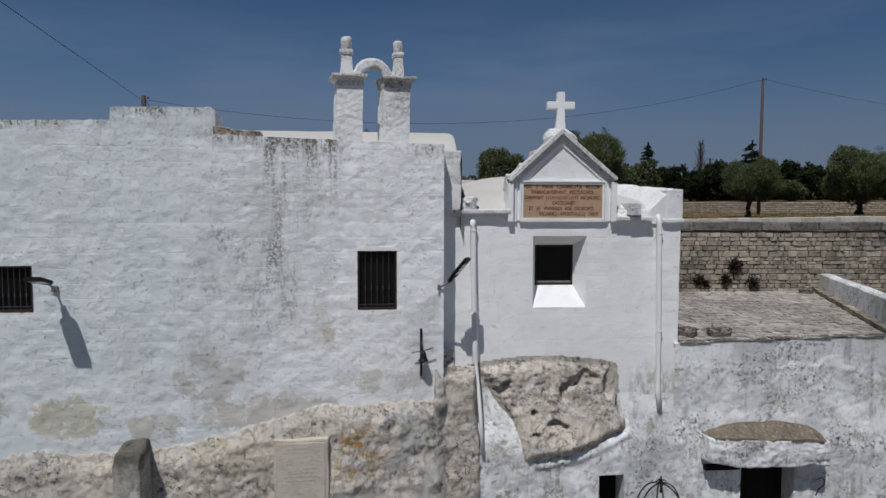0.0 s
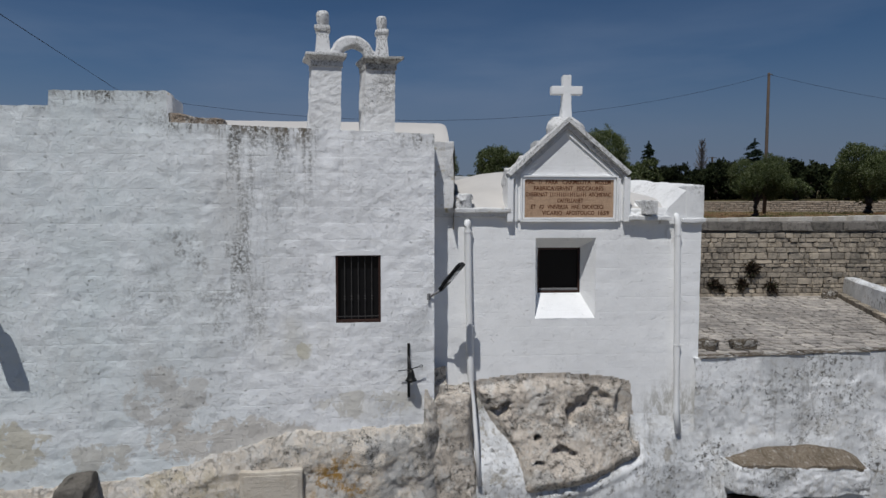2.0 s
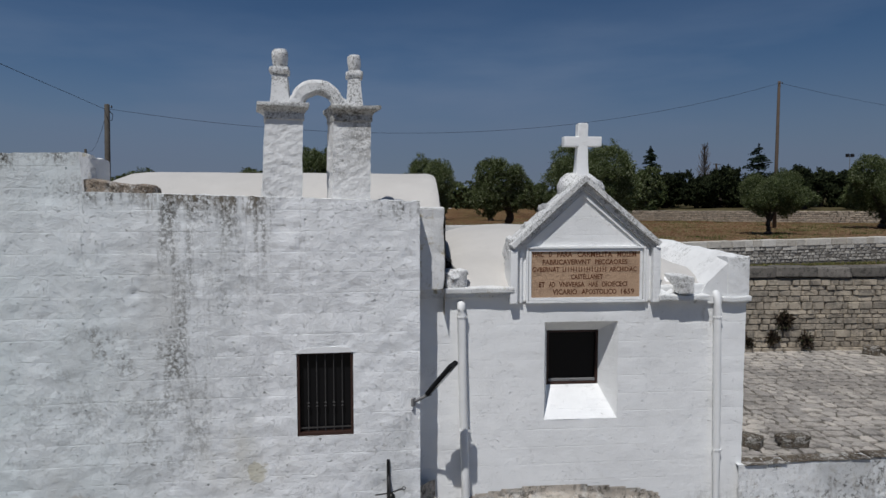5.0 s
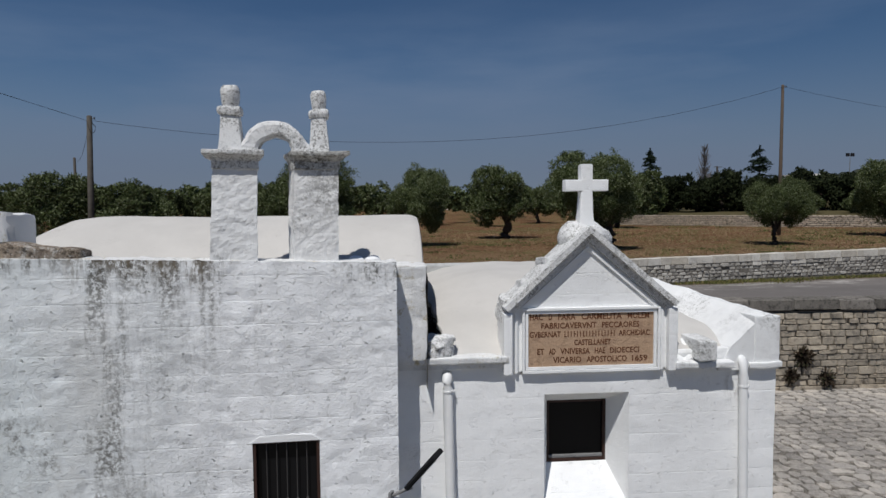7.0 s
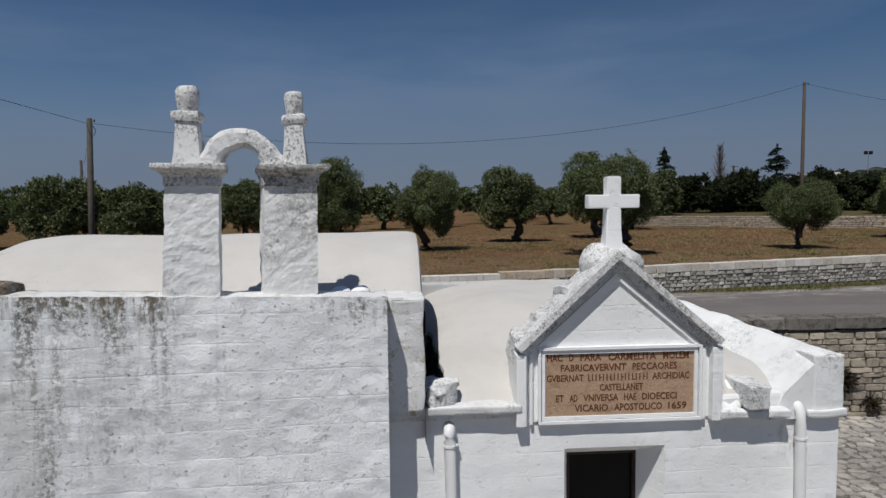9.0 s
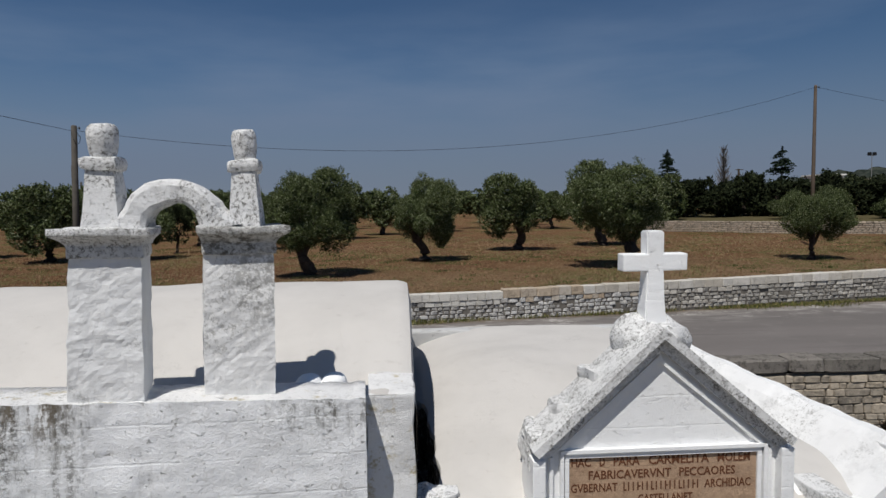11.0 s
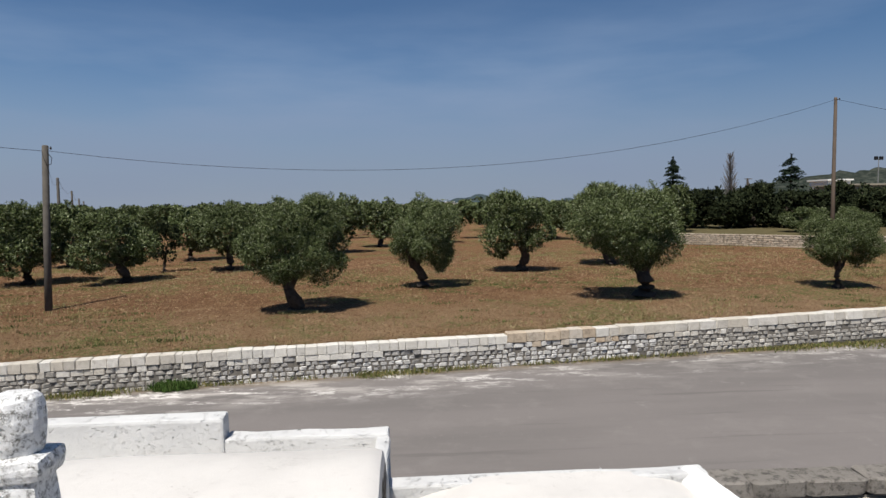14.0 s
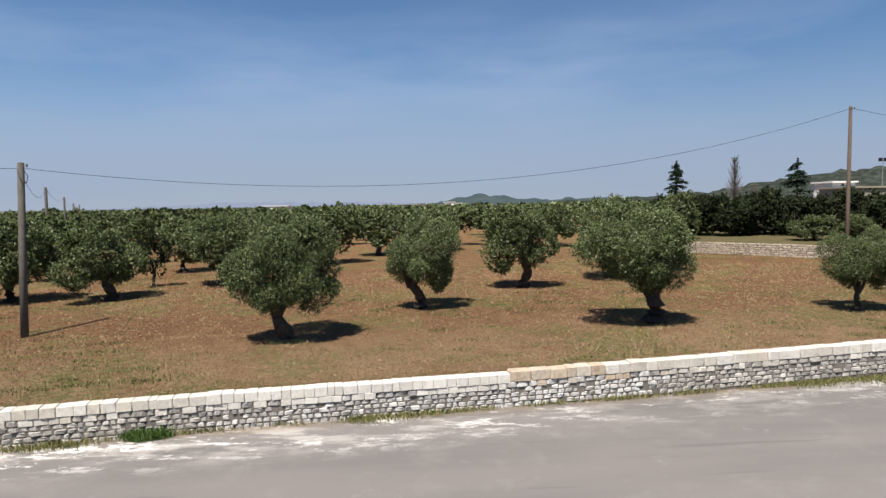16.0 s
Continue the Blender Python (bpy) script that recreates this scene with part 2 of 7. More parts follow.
def M_main():
    a = whitewash("old_whitewash", 0.30, (0.89, 0.90, 0.905), 1.0, 0.7)
    x, y, z = a.xyz()
    # uneven cooler, darker tone towards the far end
    old = a.math("MULTIPLY", a.rng(x, -1.6, -5.2), a.rng(a.noise(0.7, 5), 0.30, 0.62, 0.45, 1.0))
    a.mix(a.math("MULTIPLY", old, 0.8), (0.66, 0.725, 0.73))
    streak = a.rng(a.noise(6, 6, 0.7, (1.0, 1.0, 0.08)), 0.40, 0.60)
    drops = a.rng(a.noise(19, 9, 0.8), 0.44, 0.56)
    a.mix(a.rng(a.noise(1.1, 5, 0.6, (1, 1, 0.35)), 0.50, 0.66, 0, 0.35), (0.60, 0.62, 0.62))
    both = a.math("MULTIPLY", streak, drops)
    patch = a.math("MULTIPLY", drops, a.rng(a.noise(2.8, 7, 0.7), 0.45, 0.60))
    for cx, cz, rx, rz, f in ((-2.6, 2.98, 1.25, 0.62, 1.0), (-3.15, 2.95, 0.30, 0.85, 0.6), (-2.2, 2.7, 0.5, 0.7, 0.8), (-3.05, 1.9, 0.36, 1.5, 0.7), (-2.9, 0.6, 0.5, 1.6, 0.45), (-1.45, 2.3, 0.10, 0.9, 0.35), (-0.1, 2.85, 0.75, 0.45, 0.9), (-4.95, 3.38, 1.3, 0.26, 1.0), (-7.5, 3.14, 2.2, 0.26, 1.0), (-3.9, 2.95, 0.7, 0.3, 0.9), (-2.4, 1.9, 0.9, 0.9, 0.35), (-1.95, 2.6, 0.2, 0.8, 0.6)):
        a.mix(a.math("MULTIPLY", both, a.spot(cx, cz, rx, rz, f)), (0.11, 0.105, 0.09))
    crust = a.math("MULTIPLY", a.rng(a.noise(17, 9, 0.82, (1, 1, 0.45)), 0.44, 0.55), a.rng(a.noise(3.0, 5, 0.7, (1, 1, 0.2)), 0.36, 0.54))
    for cx, cz, rx, rz, f in ((-2.6, 3.0, 1.15, 0.42, 1.0), (-2.65, 3.0, 1.0, 0.28, 1.0), (-3.2, 2.85, 0.28, 0.5, 0.7), (-2.2, 2.9, 0.4, 0.5, 0.9)):
        a.mix(a.math("MULTIPLY", crust, a.spot(cx, cz, rx, rz, f)), (0.15, 0.125, 0.09))
    for cx, cz, rx, rz, f in ((-3.3, 0.75, 0.75, 0.55, 0.9), (-4.0, 1.0, 0.55, 0.28, 0.9), (-3.2, -0.1, 0.9, 1.0, 0.55), (-4.4, 0.2, 0.8, 0.8, 0.4), (-8.3, -1.6, 0.9, 0.9, 0.7)):
        a.mix(a.math("MULTIPLY", patch, a.spot(cx, cz, rx, rz, f)), (0.16, 0.155, 0.14))
    wash = a.rng(a.noise(1.7, 4, 0.6, (1, 1, 0.45)), 0.38, 0.66)
    for cx, cz, rx, rz, c, f in ((-3.4, 0.9, 1.1, 2.0, (0.53, 0.53, 0.51), 0.5), (-1.25, 1.9, 0.25, 1.4, (0.58, 0.59, 0.59), 0.6), (-2.2, -0.6, 0.8, 0.7, (0.62, 0.59, 0.50), 0.4), (-0.9, -1.6, 1.2, 0.5, (0.60, 0.58, 0.52), 0.4), (-5.0, -1.0, 2.2, 0.9, (0.58, 0.60, 0.59), 0.6)):
        a.mix(a.math("MULTIPLY", wash, a.spot(cx, cz, rx, rz, f)), c)
    # paint peeled off down to the beige stone near the rock
    peel = a.rng(a.noise(2.6, 10, 0.76, dist=0.4), 0.36, 0.62)
    for cx, cz, rx, rz, c, f in ((-4.2, -1.5, 1.0, 0.8, (0.52, 0.50, 0.46), 0.7), (-3.2, -2.2, 2.0, 0.6, (0.55, 0.51, 0.45), 0.75), (-6.7, -2.15, 1.1, 0.6, (0.55, 0.51, 0.40), 0.8), (-8.2, -2.0, 0.8, 0.8, (0.46, 0.44, 0.40), 0.75), (-1.0, -1.7, 1.4, 0.35, (0.60, 0.575, 0.51), 0.7), (-2.05, -0.75, 0.22, 0.22, (0.50, 0.46, 0.32), 0.6), (-5.3, -2.4, 0.9, 0.4, (0.52, 0.49, 0.42), 0.7)):
        m = a.math("MULTIPLY", a.spot(cx, cz, rx, rz), a.math("ADD", peel, 0.25))
        a.mix(a.rng(m, 0.38, 0.62, 0, f), c)
    a.courses(0.30, 0.27, 2.6)
    return a.done()


def M_rock(name, light=(0.58, 0.53, 0.46), dark=(0.115, 0.11, 0.095), ochre=0.0, lichen=0.55, crust=0.8):
    a = Mat(name, 0.95, 0.1).base(light)
    a.mix(a.rng(a.noise(1.1, 8, 0.70), 0.44, 0.60, 0, 0.75), tuple(q * 0.72 for q in light))
    a.mix(a.rng(a.noise(2.3, 10, 0.76, dist=0.5), 0.50, 0.57, 0, 0.75), (0.70, 0.675, 0.625))
    if ochre:
        hue = a.rng(a.noise(3.4, 9, 0.75), 0.47, 0.55)
        a.mix(a.math("MULTIPLY", hue, a.spot(-1.5, -3.0, 0.7, 0.8, ochre)), (0.46, 0.27, 0.07))
        a.mix(a.math("MULTIPLY", a.rng(a.noise(2.2, 9, 0.75), 0.45, 0.54), a.spot(-0.7, -2.9, 1.3, 1.4, 0.7)), (0.47, 0.475, 0.47))
        a.mix(a.math("MULTIPLY", hue, a.spot(-4.0, -3.0, 1.2, 0.6, 0.45)), (0.46, 0.38, 0.20))
        a.mix(a.math("MULTIPLY", a.rng(a.noise(1.5, 9, 0.75), 0.44, 0.54), a.spot(0.1, -2.2, 0.7, 0.9, 0.8)), (0.30, 0.285, 0.26))
    # clustered dark lichen in crisp specks, and pale crusts
    zone = a.rng(a.noise(1.5, 7, 0.7), 0.62 - 0.35 * lichen, 0.72 - 0.35 * lichen, 0.10, 1.0)
    a.mix(a.math("MULTIPLY", zone, a.rng(a.noise(9, 10, 0.84), 0.515, 0.565, 0, 0.85)), dark)
    a.mix(a.math("MULTIPLY", zone, a.rng(a.noise(30, 7, 0.82), 0.56, 0.60, 0, 0.9)), tuple(q * 0.6 for q in dark))
    a.mix(a.rng(a.noise(17, 9, 0.84), 0.55, 0.59, 0, crust), (0.74, 0.725, 0.69))
    a.mix(a.rng(a.noise(8, 10, 0.84), 0.585, 0.62, 0, 0.75 * crust), (0.76, 0.745, 0.71))
    line = a.math("ABSOLUTE", a.math("SUBTRACT", a.noise(2.4, 9, 0.72, dist=0.7), 0.5))
    a.mix(a.rng(line, 0.010, 0.002, 0, 0.3), dark)
    a.bump(a.rng(line, 0.02, 0.0), 0.6, -0.025)
    a.bump(a.noise(4, 10, 0.78), 0.6, 0.05)
    a.bump(a.noise(16, 9, 0.80), 0.55, 0.028)
    a.bump(a.rng(a.noise(9, 8, 0.75, dist=0.5), 0.60, 0.65), 1.0, -0.035)
    a.bump(a.noise(48, 6, 0.78), 0.9, 0.012)
    return a.done()


def M_limed(name, cover=0.9, grey=0.5):
    """Thick flaking limewash over knobbly stone."""
    a = Mat(name, 0.92, 0.12).base((0.89, 0.90, 0.90))
    a.mix(a.rng(a.noise(0.8, 6, 0.65, (1, 1, 0.7)), 0.42, 0.60, 0, grey), (0.53, 0.54, 0.54))
    a.mix(a.rng(a.noise(1.9, 7, 0.7), 0.54, 0.66, 0, 0.7 * grey), (0.50, 0.475, 0.43))
    # bare stone where the lime has come off
    bare = a.rng(a.noise(2.3, 10, 0.78, dist=0.4), 0.53 + 0.10 * (cover - 0.5), 0.56 + 0.10 * (cover - 0.5), 0, 0.85)
    a.mix(bare, (0.44, 0.41, 0.355))
    zone = a.rng(a.noise(1.4, 7, 0.7), 0.46, 0.60, 0.06, 1.0)
    line = a.math("ABSOLUTE", a.math("SUBTRACT", a.noise(3.4, 8, 0.66, dist=0.8), 0.5))
    a.mix(a.math("MULTIPLY", zone, a.rng(line, 0.008, 0.0, 0, 0.45)), (0.22, 0.215, 0.20))
    a.mix(a.math("MULTIPLY", zone, a.rng(a.noise(6, 10, 0.82), 0.56, 0.60, 0, 0.8)), (0.30, 0.29, 0.265))
    a.mix(a.math("MULTIPLY", zone, a.rng(a.noise(12, 10, 0.84), 0.53, 0.555, 0, 0.95)), (0.12, 0.115, 0.105))
    a.mix(a.rng(a.noise(26, 8, 0.8), 0.61, 0.64, 0, 0.6), (0.19, 0.185, 0.17))
    drip = a.math("MULTIPLY", a.rng(a.noise(4.5, 7, 0.72, (1, 1, 0.10)), 0.50, 0.62), a.rng(a.noise(0.9, 5), 0.42, 0.58))
    a.mix(a.math("MULTIPLY", a.math("MULTIPLY", drip, a.rng(a.noise(14, 9, 0.82), 0.40, 0.58, 0.25, 1.0)), 0.85), (0.27, 0.255, 0.23))
    a.mix(a.rng(a.noise(2.7, 10, 0.82), 0.535, 0.60, 0, 0.40), (0.44, 0.415, 0.36))
    a.bump(a.noise(7, 10, 0.80), 0.6, 0.045)
    a.bump(a.rng(a.noise(5, 8, 0.7, dist=0.8), 0.60, 0.64), 0.8, -0.03)
    a.bump(a.noise(20, 9, 0.80), 0.55, 0.03)
    a.bump(a.noise(50, 6, 0.76), 0.8, 0.01)
    a.bump(bare, 0.5, -0.012)
    return a.done()


def M_plain(name, c, rough=0.5, spec=0.4, metal=0.0, var=0.25, scale=6.0, bump=0.15):
    a = Mat(name, rough, spec, metal).base(c)
    a.mix(a.rng(a.noise(scale, 5), 0.35, 0.7, 0, var), tuple(x * 0.55 for x in c))
    a.bump(a.noise(scale * 6, 4), bump, 0.004)
    return a.done()


m_main = M_main()
m_chapel = whitewash("fresh_whitewash", 0.10, (0.88, 0.885, 0.88), 0.5).courses(0.20, 0.26, 2.6)
damp = m_chapel.math("MULTIPLY", m_chapel.rng(m_chapel.noise(5, 9, 0.8, (1, 1, 0.35)), 0.42, 0.58), m_chapel.spot(4.5, -2.3, 0.9, 1.0, 0.8))
m_chapel.mix(damp, (0.36, 0.345, 0.30))
rust = m_chapel.math("MULTIPLY", m_chapel.rng(m_chapel.noise(9, 9, 0.8, (1, 1, 0.3)), 0.44, 0.58), m_chapel.spot(4.42, 1.15, 0.16, 0.45, 0.7))
m_chapel.mix(rust, (0.42, 0.40, 0.36))
m_chapel = m_chapel.done()
m_trim = whitewash("weathered_whitewash", 0.42, (0.81, 0.815, 0.81), 0.62, 0.3).done()
m_speckle = whitewash("lichen_speckled_whitewash", 0.55, (0.79, 0.79, 0.78), 1.0, 0.3)
m_speckle.mix(m_speckle.math("MULTIPLY", m_speckle.rng(m_speckle.noise(38, 9, 0.84), 0.50, 0.57), m_speckle.rng(m_speckle.noise(3.6, 7, 0.7), 0.41, 0.55, 0.12, 0.95)), (0.17, 0.165, 0.15))
m_speckle = m_speckle.done()
m_edge = whitewash("lichen_edged_whitewash", 0.45, (0.80, 0.80, 0.79), 1.1, 0.3)
m_edge.mix(m_edge.math("MULTIPLY", m_edge.rng(m_edge.noise(11, 9, 0.8), 0.50, 0.56), m_edge.rng(m_edge.noise(2.2, 6, 0.7), 0.52, 0.62, 0, 0.8)), (0.40, 0.32, 0.14))
m_edge.mix(m_edge.rng(m_edge.noise(26, 9, 0.84), 0.59, 0.64, 0, 0.8), (0.17, 0.16, 0.14))
m_edge = m_edge.done()
m_parapet = whitewash("limewashed_parapet", 0.28, (0.57, 0.57, 0.56), 1.0).done()
m_grime = whitewash("grey_weathered_cap", 0.7, (0.66, 0.655, 0.63), 1.2)
m_grime.mix(m_grime.math("MULTIPLY", m_grime.rng(m_grime.noise(22, 9, 0.82, (1, 1, 1.6)), 0.46, 0.54), m_grime.rng(m_grime.noise(4.0, 7, 0.7), 0.40, 0.56, 0.15, 0.95)), (0.16, 0.15, 0.13))
m_grime = m_grime.done()
m_roof = whitewash("limewashed_roof", 0.08, (0.555, 0.535, 0.505), 0.4).done()
m_rock = M_rock("tufa_rock", (0.79, 0.715, 0.61), ochre=1.0, lichen=0.36)
m_rock_grey = M_rock("lichened_tufa", (0.68, 0.605, 0.515), (0.13, 0.117, 0.098), lichen=0.52, crust=0.7)
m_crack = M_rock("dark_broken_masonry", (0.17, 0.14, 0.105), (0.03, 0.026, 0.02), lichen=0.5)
m_rock_white = M_limed("whitewashed_rock", 1.0, 0.6)
m_limed = M_limed("thick_limewash", 1.15, 0.7)
m_iron = M_plain("black_iron", (0.018, 0.017, 0.017), 0.5, 0.4, 0.3)
m_rust = M_plain("dark_brown_frame", (0.045, 0.022, 0.016), 0.55, 0.35)
m_pipe = M_plain("white_painted_pipe", (0.78, 0.785, 0.78), 0.55, 0.35, var=0.1)
m_grey = M_plain("grey_painted_steel", (0.20, 0.20, 0.20), 0.5, 0.4)
m_bar = M_plain("dark_grey_iron_bar", (0.055, 0.052, 0.05), 0.55, 0.3)
m_led = M_plain("lamp_lens", (0.62, 0.64, 0.66), 0.2, 0.5)
m_pole = M_plain("weathered_pole_wood", (0.112, 0.102, 0.088), 0.9, 0.1, var=0.5, scale=3)
m_concrete = M_plain("brown_weathered_pole", (0.135, 0.105, 0.082), 0.9, 0.1, var=0.3, scale=2)
m_cable = M_plain("black_cable", (0.012, 0.012, 0.013), 0.6, 0.3)
# near-black colour stands for the unlit space behind openings
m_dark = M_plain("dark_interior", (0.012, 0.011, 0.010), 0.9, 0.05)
m_wood = M_plain("old_dark_door_wood", (0.010, 0.008, 0.007), 0.8, 0.15)
m_lamp = M_plain("black_lamp_housing", (0.008, 0.008, 0.009), 0.6, 0.12)
m_bronze = M_plain("dark_bronze", (0.03, 0.03, 0.027), 0.45, 0.5, 0.8)
gl = Mat("dark_window_glass", 0.12, 0.18).base((0.008, 0.008, 0.009))
m_glass = gl.done()


def M_stone(name, a0, b0, rnd=0.8, dark=(0.14, 0.13, 0.115), amt=0.5, isl=False, scale=5, patch=0.0):
    a = Mat(name, 0.93, 0.12).placed().base(a0)
    (a.island if isl else a.random)(b0, rnd)
    a.mix(a.rng(a.noise(scale, 8, 0.74), 0.47, 0.64, 0, amt), dark)
    if patch:
        # weathering that spreads over many stones
        a.mix(a.math("MULTIPLY", a.rng(a.noise(0.55, 6, 0.7), 0.44, 0.60), a.rng(a.noise(7, 9, 0.8), 0.36, 0.56, 0.3, patch)), dark)
    a.mix(a.rng(a.noise(scale * 3.5, 6, 0.75), 0.54, 0.68, 0, 0.45), tuple(min(1, x * 1.25) for x in a0))
    a.mix(a.rng(a.noise(scale * 6, 7, 0.8), 0.57, 0.64, 0, 0.5 * amt), tuple(x * 0.6 for x in dark))
    a.bump(a.noise(scale * 2, 8, 0.75), 0.8, 0.03)
    a.bump(a.noise(scale * 8, 6, 0.75), 0.7, 0.01)
    return a.done()


def M_slab():
    a = Mat("brown_weathered_slab", 0.95, 0.08).base((0.25, 0.205, 0.155))
    a.mix(a.rng(a.noise(5, 8, 0.75, (1, 0.35, 0.35)), 0.46, 0.60, 0, 0.9), (0.15, 0.12, 0.085))
    a.mix(a.rng(a.noise(22, 9, 0.82), 0.52, 0.60, 0, 0.85), (0.36, 0.315, 0.25))
    a.mix(a.rng(a.noise(9, 9, 0.82), 0.55, 0.60, 0, 0.8), (0.50, 0.47, 0.42))
    a.mix(a.rng(a.noise(34, 7, 0.8), 0.57, 0.62, 0, 0.8), (0.05, 0.042, 0.03))
    a.bump(a.noise(14, 9, 0.8), 1.0, 0.06)
    return a.done()


m_slab = M_slab()
m_plaque = M_stone("warm_inscribed_stone", (0.52, 0.36, 0.24), (0.52, 0.36, 0.24), 0.0, (0.36, 0.24, 0.16), 0.6)
m_letter = M_plain("dark_red_brown_paint", (0.15, 0.065, 0.035), 0.9, 0.1)
m_tablet = M_stone("pale_stone_tablet", (0.62, 0.565, 0.48), (0.62, 0.565, 0.48), 0.0, (0.47, 0.40, 0.31), 0.5)
m_worn = M_stone("worn_lettering", (0.50, 0.45, 0.37), (0.50, 0.45, 0.37), 0.0, (0.58, 0.54, 0.46), 0.7)
m_ashlar = M_stone("old_limestone_ashlar", (0.50, 0.43, 0.335), (0.30, 0.265, 0.215), 1.0, (0.085, 0.078, 0.068), 0.6, scale=4, patch=0.8)
m_coping = M_stone("grey_lichened_coping", (0.24, 0.22, 0.195), (0.14, 0.13, 0.115), 0.8, (0.06, 0.056, 0.05), 0.85, scale=7)
m_flag = M_stone("worn_flagstone", (0.57, 0.52, 0.46), (0.36, 0.335, 0.305), 1.0, (0.13, 0.122, 0.11), 0.5, patch=0.5)
m_mortar = M_plain("earth_mortar", (0.17, 0.155, 0.135), 0.95, 0.05, var=0.6, scale=9)
m_tufa = M_stone("new_cream_tufa", (0.63, 0.605, 0.555), (0.54, 0.515, 0.46), 0.9, (0.42, 0.39, 0.335), 0.3)
m_tufa_old = M_stone("weathered_tufa_coping", (0.44, 0.345, 0.245), (0.50, 0.46, 0.40), 0.9, (0.22, 0.18, 0.135), 0.6)
m_dry = M_stone("grey_drystone", (0.47, 0.455, 0.43), (0.27, 0.26, 0.245), 1.0, (0.12, 0.112, 0.105), 0.5)
m_drywhite = M_stone("limewashed_drystone", (0.60, 0.59, 0.57), (0.43, 0.415, 0.385), 0.9, (0.17, 0.16, 0.145), 0.5)
m_drystuff = M_stone("drystone_mixed", (0.48, 0.455, 0.41), (0.25, 0.235, 0.21), 1.0, (0.10, 0.093, 0.085), 0.5, True)


def M_road():
    a = Mat("worn_asphalt", 0.92, 0.15).base((0.166, 0.151, 0.142))
    a.mix(a.rng(a.noise(0.16, 5, 0.6, (0.35, 1.8, 1)), 0.4, 0.65, 0, 0.75), (0.128, 0.118, 0.111))
    a.mix(a.rng(a.noise(0.7, 8, 0.7), 0.5, 0.70, 0, 0.5), (0.197, 0.181, 0.169))
    a.mix(a.rng(a.noise(0.9, 6, 0.7, (0.10, 2.2, 1)), 0.56, 0.66, 0, 0.45), (0.098, 0.090, 0.085))
    a.mix(a.rng(a.noise(1.5, 9, 0.78), 0.60, 0.66, 0, 0.5), (0.23, 0.213, 0.198))
    a.mix(a.rng(a.noise(60, 3), 0.55, 0.7, 0, 0.4), (0.09, 0.086, 0.083))
    a.mix(a.rng(a.noise(2.4, 5, 0.6, dist=1.2), 0.735, 0.75, 0, 0.8), (0.06, 0.055, 0.05))
    x, y, z = a.xyz()
    # pale lime dust spilt along the foot of the wall
    d = a.math("SUBTRACT", y, a.math("ADD", a.math("MULTIPLY", x, 0.135), 19.75))
    band = a.math("MULTIPLY", a.rng(d, -3.4, -0.9), a.rng(x, 9.0, -2.0, 0.45, 1.0))
    dust = a.rng(a.noise(0.62, 9, 0.74, (0.5, 1.4, 1)), 0.47, 0.60)
    a.mix(a.math("MULTIPLY", band, a.math("MULTIPLY", dust, 0.75)), (0.40, 0.375, 0.345))
    a.mix(a.math("MULTIPLY", band, a.rng(a.noise(0.9, 9, 0.78, (0.6, 1.4, 1)), 0.545, 0.585, 0, 0.9)), (0.60, 0.575, 0.54))
    # earth and straw washed out along the wall
    a.mix(a.math("MULTIPLY", a.rng(d, -0.75, 0.1), a.rng(a.noise(1.6, 7, 0.72), 0.34, 0.56)), (0.155, 0.12, 0.08))
    a.bump(a.noise(45, 4), 0.35, 0.006)
    return a.done()


def M_soil():
    a = Mat("red_tilled_soil", 0.97, 0.05).base((0.150, 0.080, 0.042))
    a.mix(a.rng(a.noise(0.30, 6, 0.65), 0.42, 0.62, 0, 0.8), (0.185, 0.105, 0.052))
    a.mix(a.rng(a.noise(0.75, 9, 0.75), 0.48, 0.62, 0, 0.6), (0.105, 0.047, 0.023))
    # straw trodden into the strip along the wall
    x, y, z = a.xyz()
    d = a.math("SUBTRACT", y, a.math("ADD", a.math("MULTIPLY", x, 0.135), 19.75))
    strip = a.math("MULTIPLY", a.rng(d, 13.0, 1.0), a.rng(a.noise(0.45, 8, 0.74), 0.32, 0.56, 0.25, 0.8))
    a.mix(strip, (0.285, 0.198, 0.115))
    a.mix(a.rng(a.noise(2.6, 9, 0.78), 0.50, 0.62, 0, 0.65), (0.245, 0.160, 0.086))
    grass = a.math("MULTIPLY", a.rng(a.noise(0.16, 6, 0.7), 0.48, 0.58), a.rng(a.noise(2.2, 9, 0.78), 0.42, 0.55, 0, 0.9))
    a.mix(grass, (0.115, 0.125, 0.042))
    a.mix(a.rng(a.noise(0.55, 8, 0.76), 0.56, 0.66, 0, 0.6), (0.30, 0.215, 0.125))
    # clods, straw bits and crumbs
    a.mix(a.rng(a.noise(8, 9, 0.82), 0.52, 0.59, 0, 0.7), (0.060, 0.027, 0.014))
    a.mix(a.rng(a.noise(12, 9, 0.82), 0.55, 0.61, 0, 0.75), (0.310, 0.205, 0.115))
    a.mix(a.rng(a.noise(26, 6, 0.78), 0.585, 0.635, 0, 0.7), (0.40, 0.30, 0.19))
    a.bump(a.noise(1.7, 9, 0.80), 1.0, 0.22)
    a.bump(a.noise(9, 8, 0.8), 1.0, 0.08)
    return a.done()


